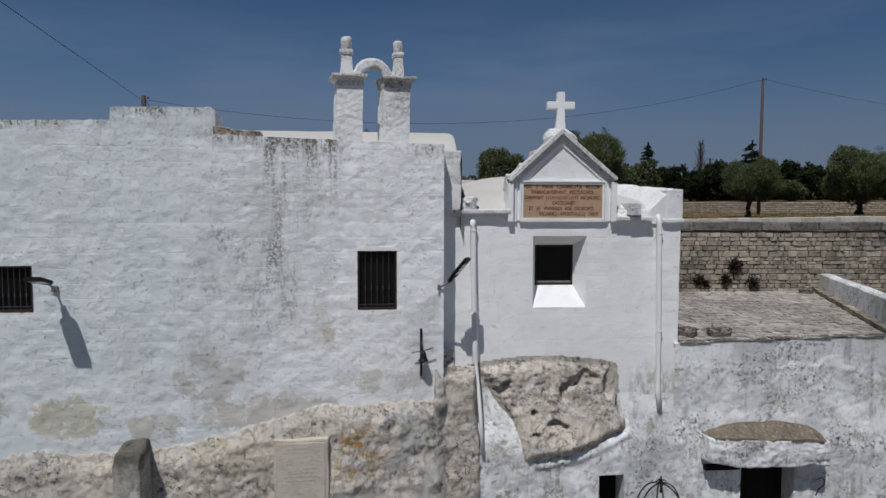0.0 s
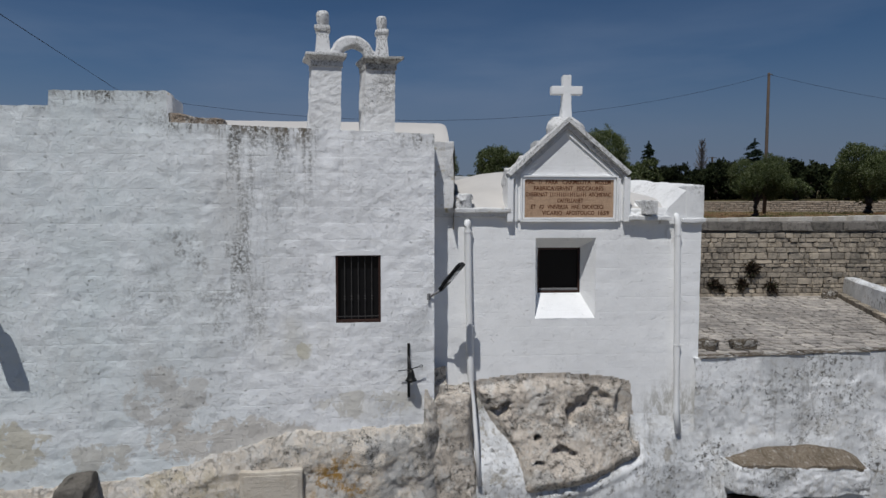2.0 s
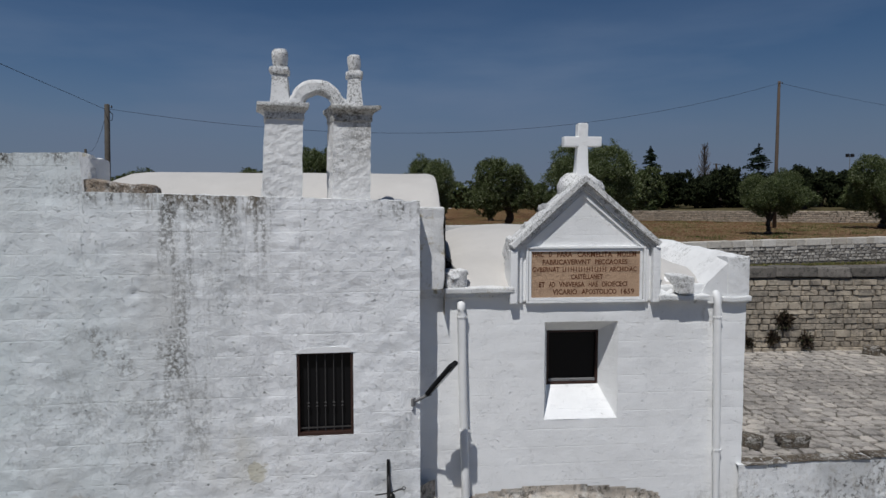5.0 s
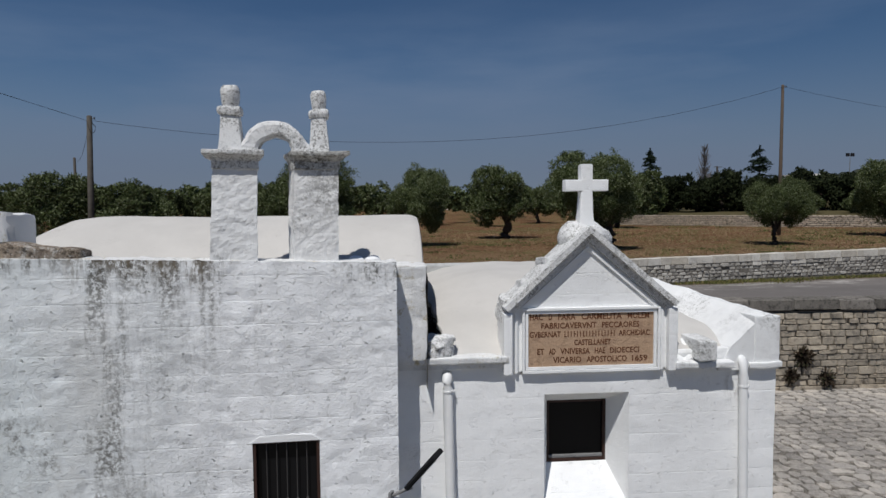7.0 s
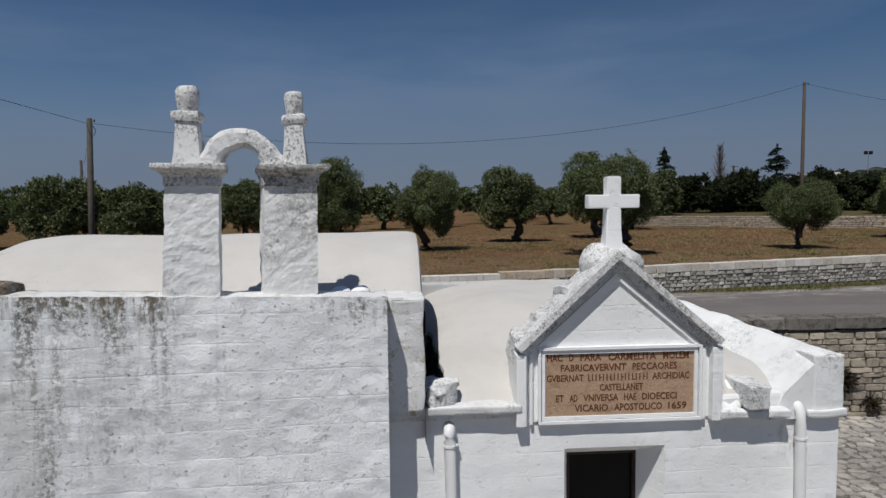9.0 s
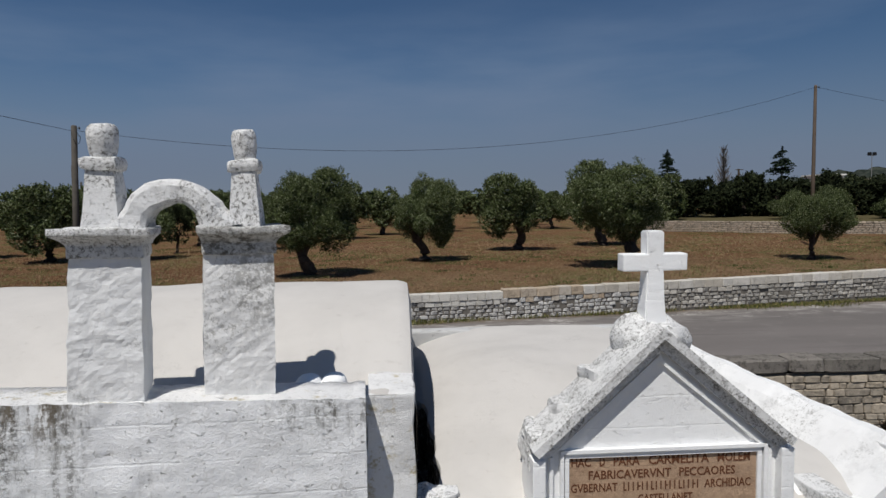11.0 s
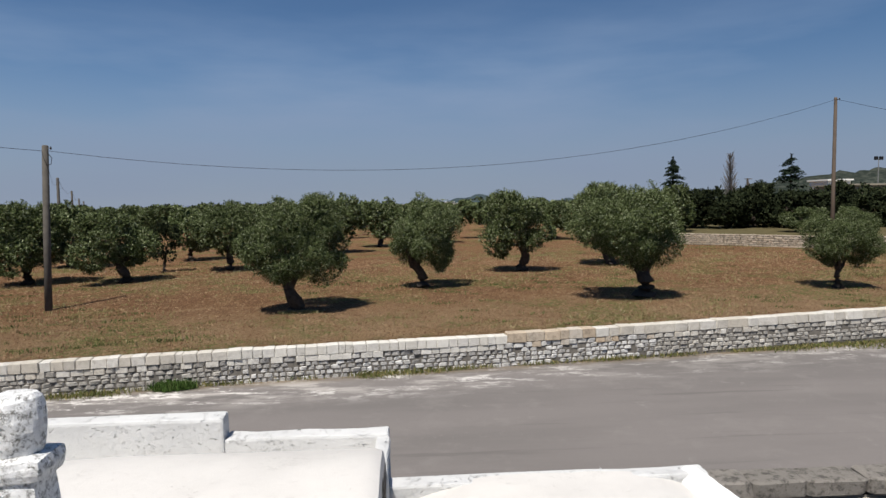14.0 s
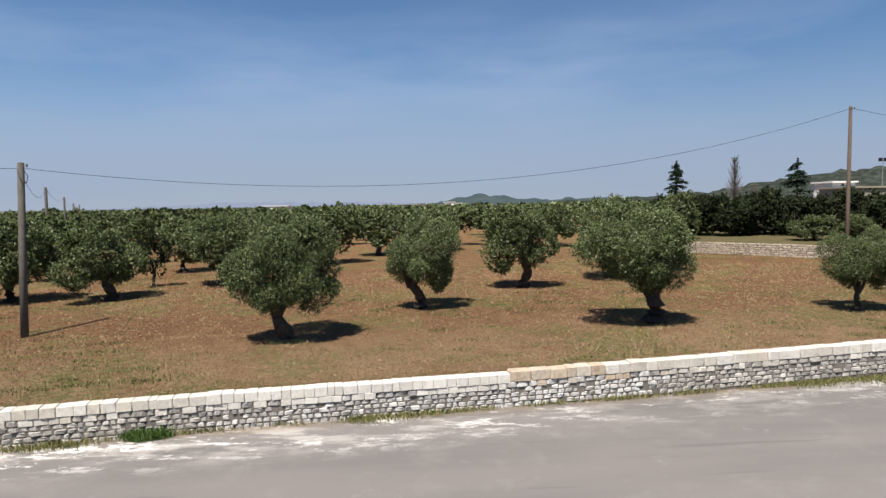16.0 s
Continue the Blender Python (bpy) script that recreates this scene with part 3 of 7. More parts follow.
def M_leaf(name, a0, b0, c0):
    a = Mat(name, 0.75, 0.12).base(a0)
    g = a.n.new("ShaderNodeNewGeometry")
    a.mix(a.rng(g.outputs["Random Per Island"], 0.3, 0.75), b0)
    a.mix(a.rng(g.outputs["Random Per Island"], 0.75, 1.0), c0)
    oi = a.n.new("ShaderNodeObjectInfo")
    a.mix(a.math("MULTIPLY", oi.outputs["Random"], 0.3), tuple(x * 0.6 for x in a0))
    return a.done()


m_road = M_road()
m_soil = M_soil()
m_court = M_plain("pale_court_earth", (0.22, 0.20, 0.17), 0.95, 0.05, var=0.4, scale=1.5)
m_leaf = M_leaf("olive_leaves", (0.052, 0.070, 0.022), (0.110, 0.136, 0.056), (0.280, 0.305, 0.190))
m_leaf_dark = M_leaf("dark_leaves", (0.014, 0.020, 0.008), (0.027, 0.036, 0.014), (0.048, 0.057, 0.024))
m_leaf_far = M_leaf("far_olive_leaves", (0.055, 0.073, 0.028), (0.100, 0.122, 0.050), (0.200, 0.222, 0.118))
m_pine = M_leaf("conifer_needles", (0.012, 0.022, 0.013), (0.022, 0.036, 0.020), (0.035, 0.05, 0.03))
m_grass = M_leaf("verge_grass", (0.10, 0.115, 0.035), (0.22, 0.19, 0.075), (0.33, 0.27, 0.13))
m_shrub = M_leaf("dry_shrub", (0.035, 0.026, 0.018), (0.06, 0.042, 0.028), (0.05, 0.06, 0.03))
m_bark = M_stone("olive_bark", (0.075, 0.062, 0.05), (0.05, 0.042, 0.035), 0.6, (0.025, 0.02, 0.017), 0.7, scale=7)


# ---- ground, road ----
WALL_LINE = ((-60, 9.2), (-20, 16.2), (-10.3, 18.12), (-4.67, 19.1), (1.9, 20.0), (11.3, 21.2), (19.0, 22.28), (40, 25.6), (80, 33))
ROAD_Z = -0.3
COURT_Z = -5.3


def wall_y(x):
    return lerp_line(WALL_LINE, x)


def field_z(x, y):
    side = 0.02 * max(-16.0, x + 4) if x < -4 else 0.005 * min(x + 4, 60)
    return 0.86 + 0.04 * fbm(x, y, 0, 0.25, 3) + side


def ground():
    xs = [-3000, -1200, -500, -250, -140] + steps(-90, 90, 2.0) + [140, 250, 500, 1200, 3000]
    rows = []
    rel = [0.45, 0.5, 1.0, 2, 3.5, 5, 7, 9, 11, 13.5, 16, 18.5, 21, 24, 27, 30, 34, 38, 43, 48, 55, 64, 75, 90, 120, 170, 260, 420, 800, 1600, 3200]
    bm = bmesh.new()
    for x in xs:
        back = 6.0 if x < 5.6 else 7.35
        cx = min(80, max(-60, x))
        col = [(x, -3000, COURT_Z), (x, -60, COURT_Z), (x, -12, COURT_Z), (x, 1.4, COURT_Z), (x, back - 0.02, COURT_Z), (x, back, ROAD_Z - 0.02), (x, wall_y(cx) + 0.42, ROAD_Z - 0.02)]
        for r in rel:
            y = wall_y(cx) + r
            col.append((x, y, field_z(x, y) if r < 300 else 0.9))
        rows.append([bm.verts.new(p) for p in col])
    for a, b in zip(rows, rows[1:]):
        for i in range(len(a) - 1):
            f = bm.faces.new((a[i], b[i], b[i + 1], a[i + 1]))
            f.material_index = 1 if i < 5 else 0
    return tagged(mesh_ob("ground", bm, [m_soil, m_court], smooth=True), "reddish tilled soil with straw and thin grass", "ground", kind="structure")


def road():
    xs = steps(-60, 80, 1.0)
    bm = bmesh.new()
    rows = []
    for x in xs:
        y0 = 6.02 if x < 5.6 else 7.38
        y1 = wall_y(x) + 0.3
        rows.append([bm.verts.new((x, y0 + (y1 - y0) * k / 8, ROAD_Z + 0.012 * fbm(x, y0 + k, 0, 0.3, 2))) for k in range(9)])
    for a, b in zip(rows, rows[1:]):
        for i in range(8):
            bm.faces.new((a[i], b[i], b[i + 1], a[i + 1]))
    return tagged(mesh_ob("road", bm, m_road, smooth=True), "worn grey-brown asphalt lane with pale lime dust", "road", kind="structure")


ground()
road()

# ---- main building ----
TOP_EDGE = ((-14, 3.08), (-7.6, 3.09), (-5.84, 3.13), (-5.82, 3.36), (-4.13, 3.39), (-4.1, 2.91), (-1.95, 2.85), (0.06, 2.795))
ROCK_EDGE = ((-14, -2.8), (-7.83, -2.77), (-6.04, -2.81), (-4.97, -2.76), (-4.1, -2.6), (-3.25, -2.36), (-2.32, -2.1), (-0.84, -2.1), (-0.08, -1.99), (0.1, -1.9))
W1 = (-1.545, -0.808, -0.315, 0.815)
W0 = (-7.93, -7.19, -0.25, 0.572)


def main_front():
    ex = (W1[0], W1[1], W0[0], W0[1], -5.84, -5.82, -4.13, -4.1)
    us = steps(-14, -9, 0.3) + steps(-8.9, 0.085, 0.04, ex)
    vs = steps(COURT_Z, -2.9, 0.2) + steps(-2.8, 3.0, 0.04, (W1[2], W1[3], W0[2], W0[3]))

    def fn(u, v):
        top = lerp_line(TOP_EDGE, u)
        z = v if v < 1.6 else 1.6 + (v - 1.6) / 1.4 * (top - 1.6)
        if v >= 2.99:
            z = top + 0.012 * fbm(u, 0, 0, 9, 2)
        d = 0.018 * fbm(u, 0, z, 0.8, 3) + 0.012 * fbm(u, 7, z, 4.0, 3) + 0.005 * fbm(u, 5, z, 10.0, 3) + 0.030 * max(0.0, fbm(u, 15, z * 1.3, 5.0, 3) - 0.42)
        # faint block courses under the paint
        c = (z + 0.03 * fbm(u, 3, z, 1.0, 2)) / 0.27
        if abs(c - round(c)) < 0.14:
            d += 0.004 * sstep(-0.1, 0.5, fbm(u, 9, z, 0.9, 2))
        return Vector((u, d, z))

    def keep(u, v):
        for w in (W1, W0):
            if w[0] < u < w[1] and w[2] < v < w[3]:
                return False
        return True
    bm = field_bm(us, vs, fn, keep)
    # window reveals
    for w in (W1, W0):
        a = [(w[0], w[2]), (w[1], w[2]), (w[1], w[3]), (w[0], w[3])]
        for (x0, z0), (x1, z1) in zip(a, a[1:] + a[:1]):
            bm.faces.new([bm.verts.new(p) for p in ((x0, 0.0, z0), (x0, 0.22, z0), (x1, 0.22, z1), (x1, 0.0, z1))])
    # top of the wall, thickness and right flank
    prev = None
    for u in us:
        z = fn(u, 3.0).z
        p = (bm.verts.new((u, fn(u, 3.0).y, z)), bm.verts.new((u, 0.25, z + 0.015 * fbm(u, 1, 0, 5, 2) + 0.01)), bm.verts.new((u, 0.5, z - 0.01)), bm.verts.new((u, 0.52, 2.2)))
        if prev:
            for i in range(3):
                bm.faces.new((prev[i], p[i], p[i + 1], prev[i + 1])).material_index = 1 if i < 2 else 0
        prev = p
    zs = [v for v in vs]
    col = [fn(us[-1], v) for v in zs]
    pa = None
    for q in col:
        p = [bm.verts.new(q), bm.verts.new((q.x + 0.004 * fbm(0, 0, q.z, 5, 2), 0.3, q.z)), bm.verts.new((q.x, 0.75, q.z))]
        if pa:
            for i in range(2):
                bm.faces.new((pa[i], p[i], p[i + 1], pa[i + 1]))
        pa = p
    return tagged(mesh_ob("wall_main", bm, [m_main, m_edge], m=MAIN, smooth=True), "rough whitewashed stone wall with grey lichen streaks", "wall", kind="structure")


def raised_block():
    """The parapet's raised stretch runs back over the roof."""
    bm = box_bm(-5.80, -4.12, 0.30, 1.0, 2.6, 3.37, bevel=0.05, rough=0.03, cuts=3)
    return tagged(mesh_ob("parapet_block", bm, m_trim, m=MAIN), "whitewashed raised parapet block with a grey weathered top", "parapet", kind="structure")


def vault_main():
    def prof(y):
        # front gutter, barrel, rear slope
        if y < 0.75:
            return 2.70
        if y < 4.8:
            a = (y - 2.85) / 1.85
            return 2.63 + 0.66 * max(0.0, 1 - abs(a) ** 2.6)
        return 2.32
    xs = [-14, -11] + steps(-9, 0.33, 0.2) + [0.38, 0.42, 0.44]
    ys = [0.42, 0.6, 0.72] + steps(0.78, 4.8, 0.15) + [5.2, 5.9]

    def fn(x, y):
        z = prof(y)
        if y >= 0.75:
            # left of the raised block the barrel sinks towards a hip
            k = sstep(-5.4, -4.3, x)
            z = 2.66 + (z - 2.66) * (0.25 + 0.75 * k)
        e = max(0.0, (x - 0.30) / 0.14)
        z -= 0.035 * e * e
        return Vector((x, y, z + 0.018 * fbm(x, y, 0, 0.9, 3)))
    bm = field_bm(xs, ys, fn)
    # right end, falling into the gap
    prev = None
    for y in ys:
        q = fn(0.44, y)
        p = (bm.verts.new(q), bm.verts.new((0.46 + 0.015 * fbm(y, 0, 0, 1.5, 2), y, q.z - 0.10)), bm.verts.new((0.45, y, 1.2)))
        if prev:
            for i in range(2):
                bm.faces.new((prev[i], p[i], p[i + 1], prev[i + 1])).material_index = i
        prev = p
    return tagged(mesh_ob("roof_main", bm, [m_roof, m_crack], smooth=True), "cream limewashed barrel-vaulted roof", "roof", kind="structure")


def back_parapets():
    bm = bmesh.new()
    add_box(bm, -14, -1.55, 5.82, 6.12, -0.4, 2.85, bevel=0.035, rough=0.02, cuts=4)
    add_box(bm, -1.56, 0.46, 5.85, 6.14, -0.4, 2.58, bevel=0.035, rough=0.02, cuts=5)
    add_box(bm, 0.30, 0.47, 4.2, 5.9, 1.2, 2.56, bevel=0.05, rough=0.03, cuts=4)
    tagged(mesh_ob("parapet_rear", bm, m_parapet), "stepped white parapet along the road side of the roof", "parapet", kind="structure")
    bm = bmesh.new()
    add_box(bm, 0.06, 0.45, 0.42, 1.3, 1.57, 2.71, bevel=0.02, rough=0.022, cuts=8)
    tagged(mesh_ob("wall_return", bm, m_edge), "weathered whitewashed end wall beside the roof gap", "wall", kind="structure")
    bm = box_bm(0.44, 0.80, 0.50, 0.80, 1.55, 1.86, bevel=0.10, rough=0.07, cuts=6)
    tagged(mesh_ob("gap_stop", bm, m_speckle), "lumpy whitewashed mortar stop at the foot of the roof gap", "mortar", kind="structure")


def side_walls():
    """Plain walls that close the buildings behind the parts in view."""
    bm = bmesh.new()
    add_box(bm, -14, 0.3, 0.75, 5.84, COURT_Z, 2.1)
    add_box(bm, 0.3, 4.0, 1.15, 5.2, COURT_Z, 1.3)
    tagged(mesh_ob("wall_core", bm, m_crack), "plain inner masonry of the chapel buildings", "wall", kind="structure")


main_front()
raised_block()
vault_main()
back_parapets()
side_walls()

# rock under the main wall
def rock_main():
    us = steps(-14, -9, 0.25) + steps(-8.9, 0.35, 0.035)
    vs = steps(COURT_Z, -3.9, 0.15) + steps(-3.8, -1.2, 0.035)

    def fn(u, v):
        edge = lerp_line(ROCK_EDGE, u) + 0.10 * fbm(u, 0, 0, 1.6, 4)
        if u > -0.1:
            edge = max(edge, -1.48 + 0.0 * u)
        k = sstep(-0.04, 0.35, edge - v)
        d = -0.02 - 0.12 * k - 0.07 * k * fbm(u, 2, v, 0.9, 5) - 0.034 * fbm(u, 5, v, 4.0, 6) * k - 0.016 * fbm(u, 8, v, 9.0, 3) * k
        if edge < v:
            d = 0.12
        if u > -0.1:
            d += 0.35 * sstep(-0.1, 0.4, u)
        return Vector((u, d, v))
    bm = field_bm(us, vs, fn)
    return tagged(mesh_ob("rock_foot", bm, m_rock, m=MAIN, smooth=True), "bare ochre and grey tufa rock under the plaster", "rock", kind="structure")


rock_main()

# ---- chapel front ----
CW_OUT = (1.93, 3.03, -0.40, 1.05)
CW_IN = (2.06, 2.865, 0.01, 0.85)


def chapel_front():
    ex = CW_OUT[:2]
    us = steps(0.0, 4.99, 0.06, ex)
    vs = steps(-2.6, 1.42, 0.06, CW_OUT[2:])

    def fn(u, v):
        d = 0.010 * fbm(u, 11, v, 0.9, 3) + 0.004 * fbm(u, 17, v, 5, 2)
        c = (v + 0.02) / 0.275
        if abs(c - round(c)) < 0.14:
            d += 0.0035 * sstep(-0.3, 0.4, fbm(u, 9, v, 0.9, 2))
        x = u + 0.012 * fbm(0, 3, v, 1.5, 3) * sstep(4.7, 4.99, u)
        return Vector((x, 0.60 + d, v))
    bm = field_bm(us, vs, fn, lambda u, v: not (CW_OUT[0] < u < CW_OUT[1] and CW_OUT[2] < v < CW_OUT[3]))
    o = [(CW_OUT[0], CW_OUT[2]), (CW_OUT[1], CW_OUT[2]), (CW_OUT[1], CW_OUT[3]), (CW_OUT[0], CW_OUT[3])]
    i_ = [(CW_IN[0], CW_IN[2]), (CW_IN[1], CW_IN[2]), (CW_IN[1], CW_IN[3]), (CW_IN[0], CW_IN[3])]
    for k in range(4):
        a, b = k, (k + 1) % 4
        bm.faces.new([bm.verts.new(p) for p in ((o[a][0], 0.601, o[a][1]), (i_[a][0], 1.0, i_[a][1]), (i_[b][0], 1.0, i_[b][1]), (o[b][0], 0.601, o[b][1]))])
        bm.faces.new([bm.verts.new(p) for p in ((i_[a][0], 1.0, i_[a][1]), (i_[a][0], 1.14, i_[a][1]), (i_[b][0], 1.14, i_[b][1]), (i_[b][0], 1.0, i_[b][1]))])
    # right flank back along the terrace
    pa = None
    for v in vs:
        q = fn(4.99, v)
        p = [bm.verts.new(q)] + [bm.verts.new((q.x - 0.205 * (y - 0.6) + 0.01 * fbm(y, 0, v, 1, 2), y, v)) for y in (1.4, 2.6, 4.0, 5.3, 7.3)]
        if pa:
            for i in range(5):
                bm.faces.new((pa[i], p[i], p[i + 1], pa[i + 1]))
        pa = p
    return tagged(mesh_ob("wall_chapel", bm, m_chapel, smooth=True), "bright whitewashed chapel front with faint block joints", "wall", kind="structure")


def oblique(x, y):
    """The chapel's right flank leans in towards the back."""
    return x - 0.205 * (y - 0.6)


def side_parapet():
    """Top of the flank: rises from the front corner to the rear, with a sloping inner face."""
    ys = steps(0.56, 5.0, 0.12)
    bm = bmesh.new()
    rings = []
    for y in ys:
        t = (y - 0.56) / 4.44
        top = 1.99 + 0.37 * t + 0.012 * fbm(0, y, 0, 2.5, 3)
        xo = oblique(4.99, y)
        wdt = 0.32 - 0.02 * t
        j = lambda s: 0.012 * fbm(s, y, 0, 2.0, 3)
        rings.append([Vector((xo, y, 1.30)), Vector((xo + j(1) * 0.4, y, top - 0.06)), Vector((xo - 0.07, y, top + j(2))), Vector((xo - wdt * 0.6, y, top + 0.01 + j(3))), Vector((xo - wdt, y, top - 0.09 + j(4))), Vector((xo - wdt - 0.34, y, 1.60 + j(5))), Vector((xo - wdt - 0.5, y, 1.3))])
    loft(bm, rings)
    bmesh.ops.subdivide_edges(bm, edges=[e for e in bm.edges], cuts=2, use_grid_fill=True)
    for v in bm.verts:
        if v.co.z > 1.35:
            v.co += noise.noise_vector(v.co * 2.3) * 0.014 + noise.noise_vector(v.co * 7.5) * 0.009
    add_box(bm, 4.66, 5.0, 0.55, 1.05, 1.38, 1.99, bevel=0.02, rough=0.012, cuts=5)
    return tagged(mesh_ob("parapet_side", bm, m_trim), "lumpy whitewashed parapet along the chapel flank", "parapet", kind="structure")


def vault_chapel():
    us = steps(0.0, 3.77, 0.10)
    ys = steps(0.62, 5.0, 0.11)

    def edge(y):
        # broken edge along the gap, nearly closed at the rear
        return 0.47 + 0.20 * (1 - sstep(1.7, 3.3, y)) + (0.05 * fbm(0, y, 0, 2.3, 4) + 0.03 * fbm(3, y, 0, 7.0, 3)) * (1 - 0.6 * sstep(2.0, 4.0, y))

    def fn(u, y):
        x = edge(y) + u * (4.35 - edge(y)) / 3.77
        s = max(0.0, 1 - abs((x - 2.35) / 2.2) ** 3.4)
        k = sstep(0.45, 3.3, y)
        z = 1.52 + 0.19 * sstep(0.5, 1.3, y) + 0.64 * s * (0.04 + 0.96 * k ** 0.75)
        z += 0.10 * sstep(4.4, 5.0, y) * (1 - s) - 0.03 * (1 - sstep(0.0, 0.12, u))
        return Vector((x, y, z + 0.02 * fbm(x, y, 4, 1.1, 3) + 0.005 * fbm(x, y, 8, 5.0, 2)))
    bm = field_bm(us, ys, fn)
    prev = None
    for y in ys:
        q = fn(0.0, y)
        p = (bm.verts.new(q), bm.verts.new((q.x - 0.012, y, q.z - 0.05)), bm.verts.new((q.x + 0.03 * fbm(2, y, 0, 3, 3), y, 1.0)))
        if prev:
            for i in range(2):
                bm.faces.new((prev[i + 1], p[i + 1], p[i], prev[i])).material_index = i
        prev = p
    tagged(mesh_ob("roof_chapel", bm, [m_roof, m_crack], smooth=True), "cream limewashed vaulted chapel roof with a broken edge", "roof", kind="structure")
    bm = bmesh.new()
    vs = add_box(bm, 0.46, 4.12, 4.86, 5.12, -0.4, 2.33, bevel=0.03, rough=0.02, cuts=7)
    tagged(mesh_ob("parapet_chapel_rear", bm, m_parapet), "low white parapet behind the chapel vault", "parapet", kind="structure")


def prism(bm, pts, y0, y1):
    """An upright plate with the outline pts (x, z), from y0 to y1."""
    return loft(bm, [[Vector((x, y0, z)) for x, z in pts], [Vector((x, y1, z)) for x, z in pts]])


def band(bm, path, wd, y0, y1, closed=False):
    """A moulding of width wd along a polyline in x, z."""
    n = len(path)
    for i in range(n if closed else n - 1):
        a, b = Vector((*path[i], 0)), Vector((*path[(i + 1) % n], 0))
        d = (b - a).normalized()
        s = Vector((-d.y, d.x, 0)) * wd / 2
        a2, b2 = a - d * wd * 0.5, b + d * wd * 0.5
        q = [a2 - s, b2 - s, b2 + s, a2 + s]
        prism(bm, [(p.x, p.y) for p in q], y0 + 0.001 * (i % 2), y1)


def gable():
    g = thing("gable", "whitewashed pointed gable with raking cornice and inscription", "gable")
    bm = bmesh.new()
    prism(bm, [(1.46, 1.36), (3.54, 1.36), (3.54, 2.16), (2.47, 3.06), (1.46, 2.12)], 0.575, 0.95)
    part("gable_wall", bm, m_chapel, g)
    # raking cornice, two steps
    apex, l, r = (2.465, 3.085), (1.435, 2.135), (3.56, 2.165)
    for a, b in ((l, apex), (apex, r)):
        d = Vector((b[0] - a[0], b[1] - a[1])).normalized()
        nrm = Vector((-d.y, d.x))
        if nrm.y < 0:
            nrm = -nrm
        for o0, o1, yy in ((-0.085, -0.005, 0.51), (-0.005, 0.065, 0.44)):
            q = []
            for p, e in ((a, 0.0), (b, 0.0)):
                pp = Vector(p) + d * e
                q.append((pp + nrm * o0, pp + nrm * o1))
            # mitre at the apex
            pts = [q[0][0], q[1][0], q[1][1], q[0][1]]
            pts = [(p.x, p.y) for p in pts]
            k = [i for i, p in enumerate(pts) if i in ((1, 2) if b == apex else (0, 3))]
            for i in k:
                o = (o0 if i in (0, 1) else o1)
                pts[i] = (apex[0], apex[1] + o / nrm.y)
            bm = bmesh.new()
            prism(bm, pts, yy, 0.97)
            part("raking_cornice", bm, m_speckle, g, "weathered raking cornice of the gable")
    # rough backs of the cornice blocks stepping down the left slope
    for x, z in ((1.56, 2.30), (1.82, 2.54), (2.08, 2.80), (2.90, 2.74), (3.20, 2.50)):
        part("cornice_stone", box_bm(x - 0.17, x + 0.15, 0.62, 1.06, z - 0.34, z - 0.03, bevel=0.06, rough=0.06, cuts=4), m_speckle, g, "crumbling lichened back stone of the cornice")
    for x0, x1, y0, y1, z1 in ((1.395, 1.50, 0.475, 0.95, 2.10), (3.49, 3.60, 0.475, 0.95, 2.13), (1.545, 1.58, 0.54, 0.62, 2.10), (3.41, 3.445, 0.54, 0.62, 2.12)):
        part("pilaster", box_bm(x0, x1, y0, y1, 1.34, z1, bevel=0.008), m_chapel, g)
    bm = bmesh.new()
    band(bm, [(1.64, 2.155), (2.465, 2.895), (3.36, 2.155)], 0.04, 0.545, 0.62)
    part("triangle_moulding", bm, m_chapel, g)
    bm = bmesh.new()
    band(bm, [(1.695, 1.395), (3.34, 1.395), (3.34, 2.10), (1.695, 2.10)], 0.035, 0.548, 0.62, True)
    band(bm, [(1.65, 1.355), (3.385, 1.355), (3.385, 2.14), (1.65, 2.14)], 0.03, 0.53, 0.62, True)
    part("plaque_frame", bm, m_chapel, g)
    pl = part("plaque", box_bm(1.714, 3.322, 0.568, 0.62, 1.414, 2.08, bevel=0.004), m_plaque, g, "reddish-tan stone plaque with painted capital letters")
    lines = (("HAC D PARA CARMELITA MOLEM", 1.735, 3.28, 2.0, 0.085), ("FABRICAVERVNT PECCAORES", 1.88, 3.15, 1.89, 0.082),
             ("GVBERNAT", 1.73, 2.14, 1.783, 0.080), ("ARCHIDIAC", 2.87, 3.285, 1.783, 0.080), ("CASTELLANET", 2.30, 2.78, 1.675, 0.080),
             ("ET AD VNIVERSA HAE DIOECECI", 1.83, 3.15, 1.565, 0.082), ("VICARIO APOSTOLICO 1659", 2.03, 3.26, 1.455, 0.085))
    words = []
    for txt, x0, x1, z, h in lines:
        at = 0
        for wd in txt.split():
            at = txt.index(wd, at)
            step = (x1 - x0) / len(txt)
            words.append((wd, x0 + at * step, x0 + (at + len(wd) - 0.25) * step, z, h))
            at += len(wd)
    for txt, x0, x1, z, h in words:
        cu = bpy.data.curves.new("inscription", "FONT")
        cu.body = txt
        cu.size = 0.1
        cu.extrude = 0.0016
        cu.offset = 0.0018
        cu.resolution_u = 2
        ob = new("inscription_source", cu)
        bpy.context.view_layer.update()
        me = bpy.data.meshes.new_from_object(ob.evaluated_get(bpy.context.evaluated_depsgraph_get()))
        bpy.data.objects.remove(ob)
        co = np.array([v.co[:] for v in me.vertices])
        lo, hi = co.min(0), co.max(0)
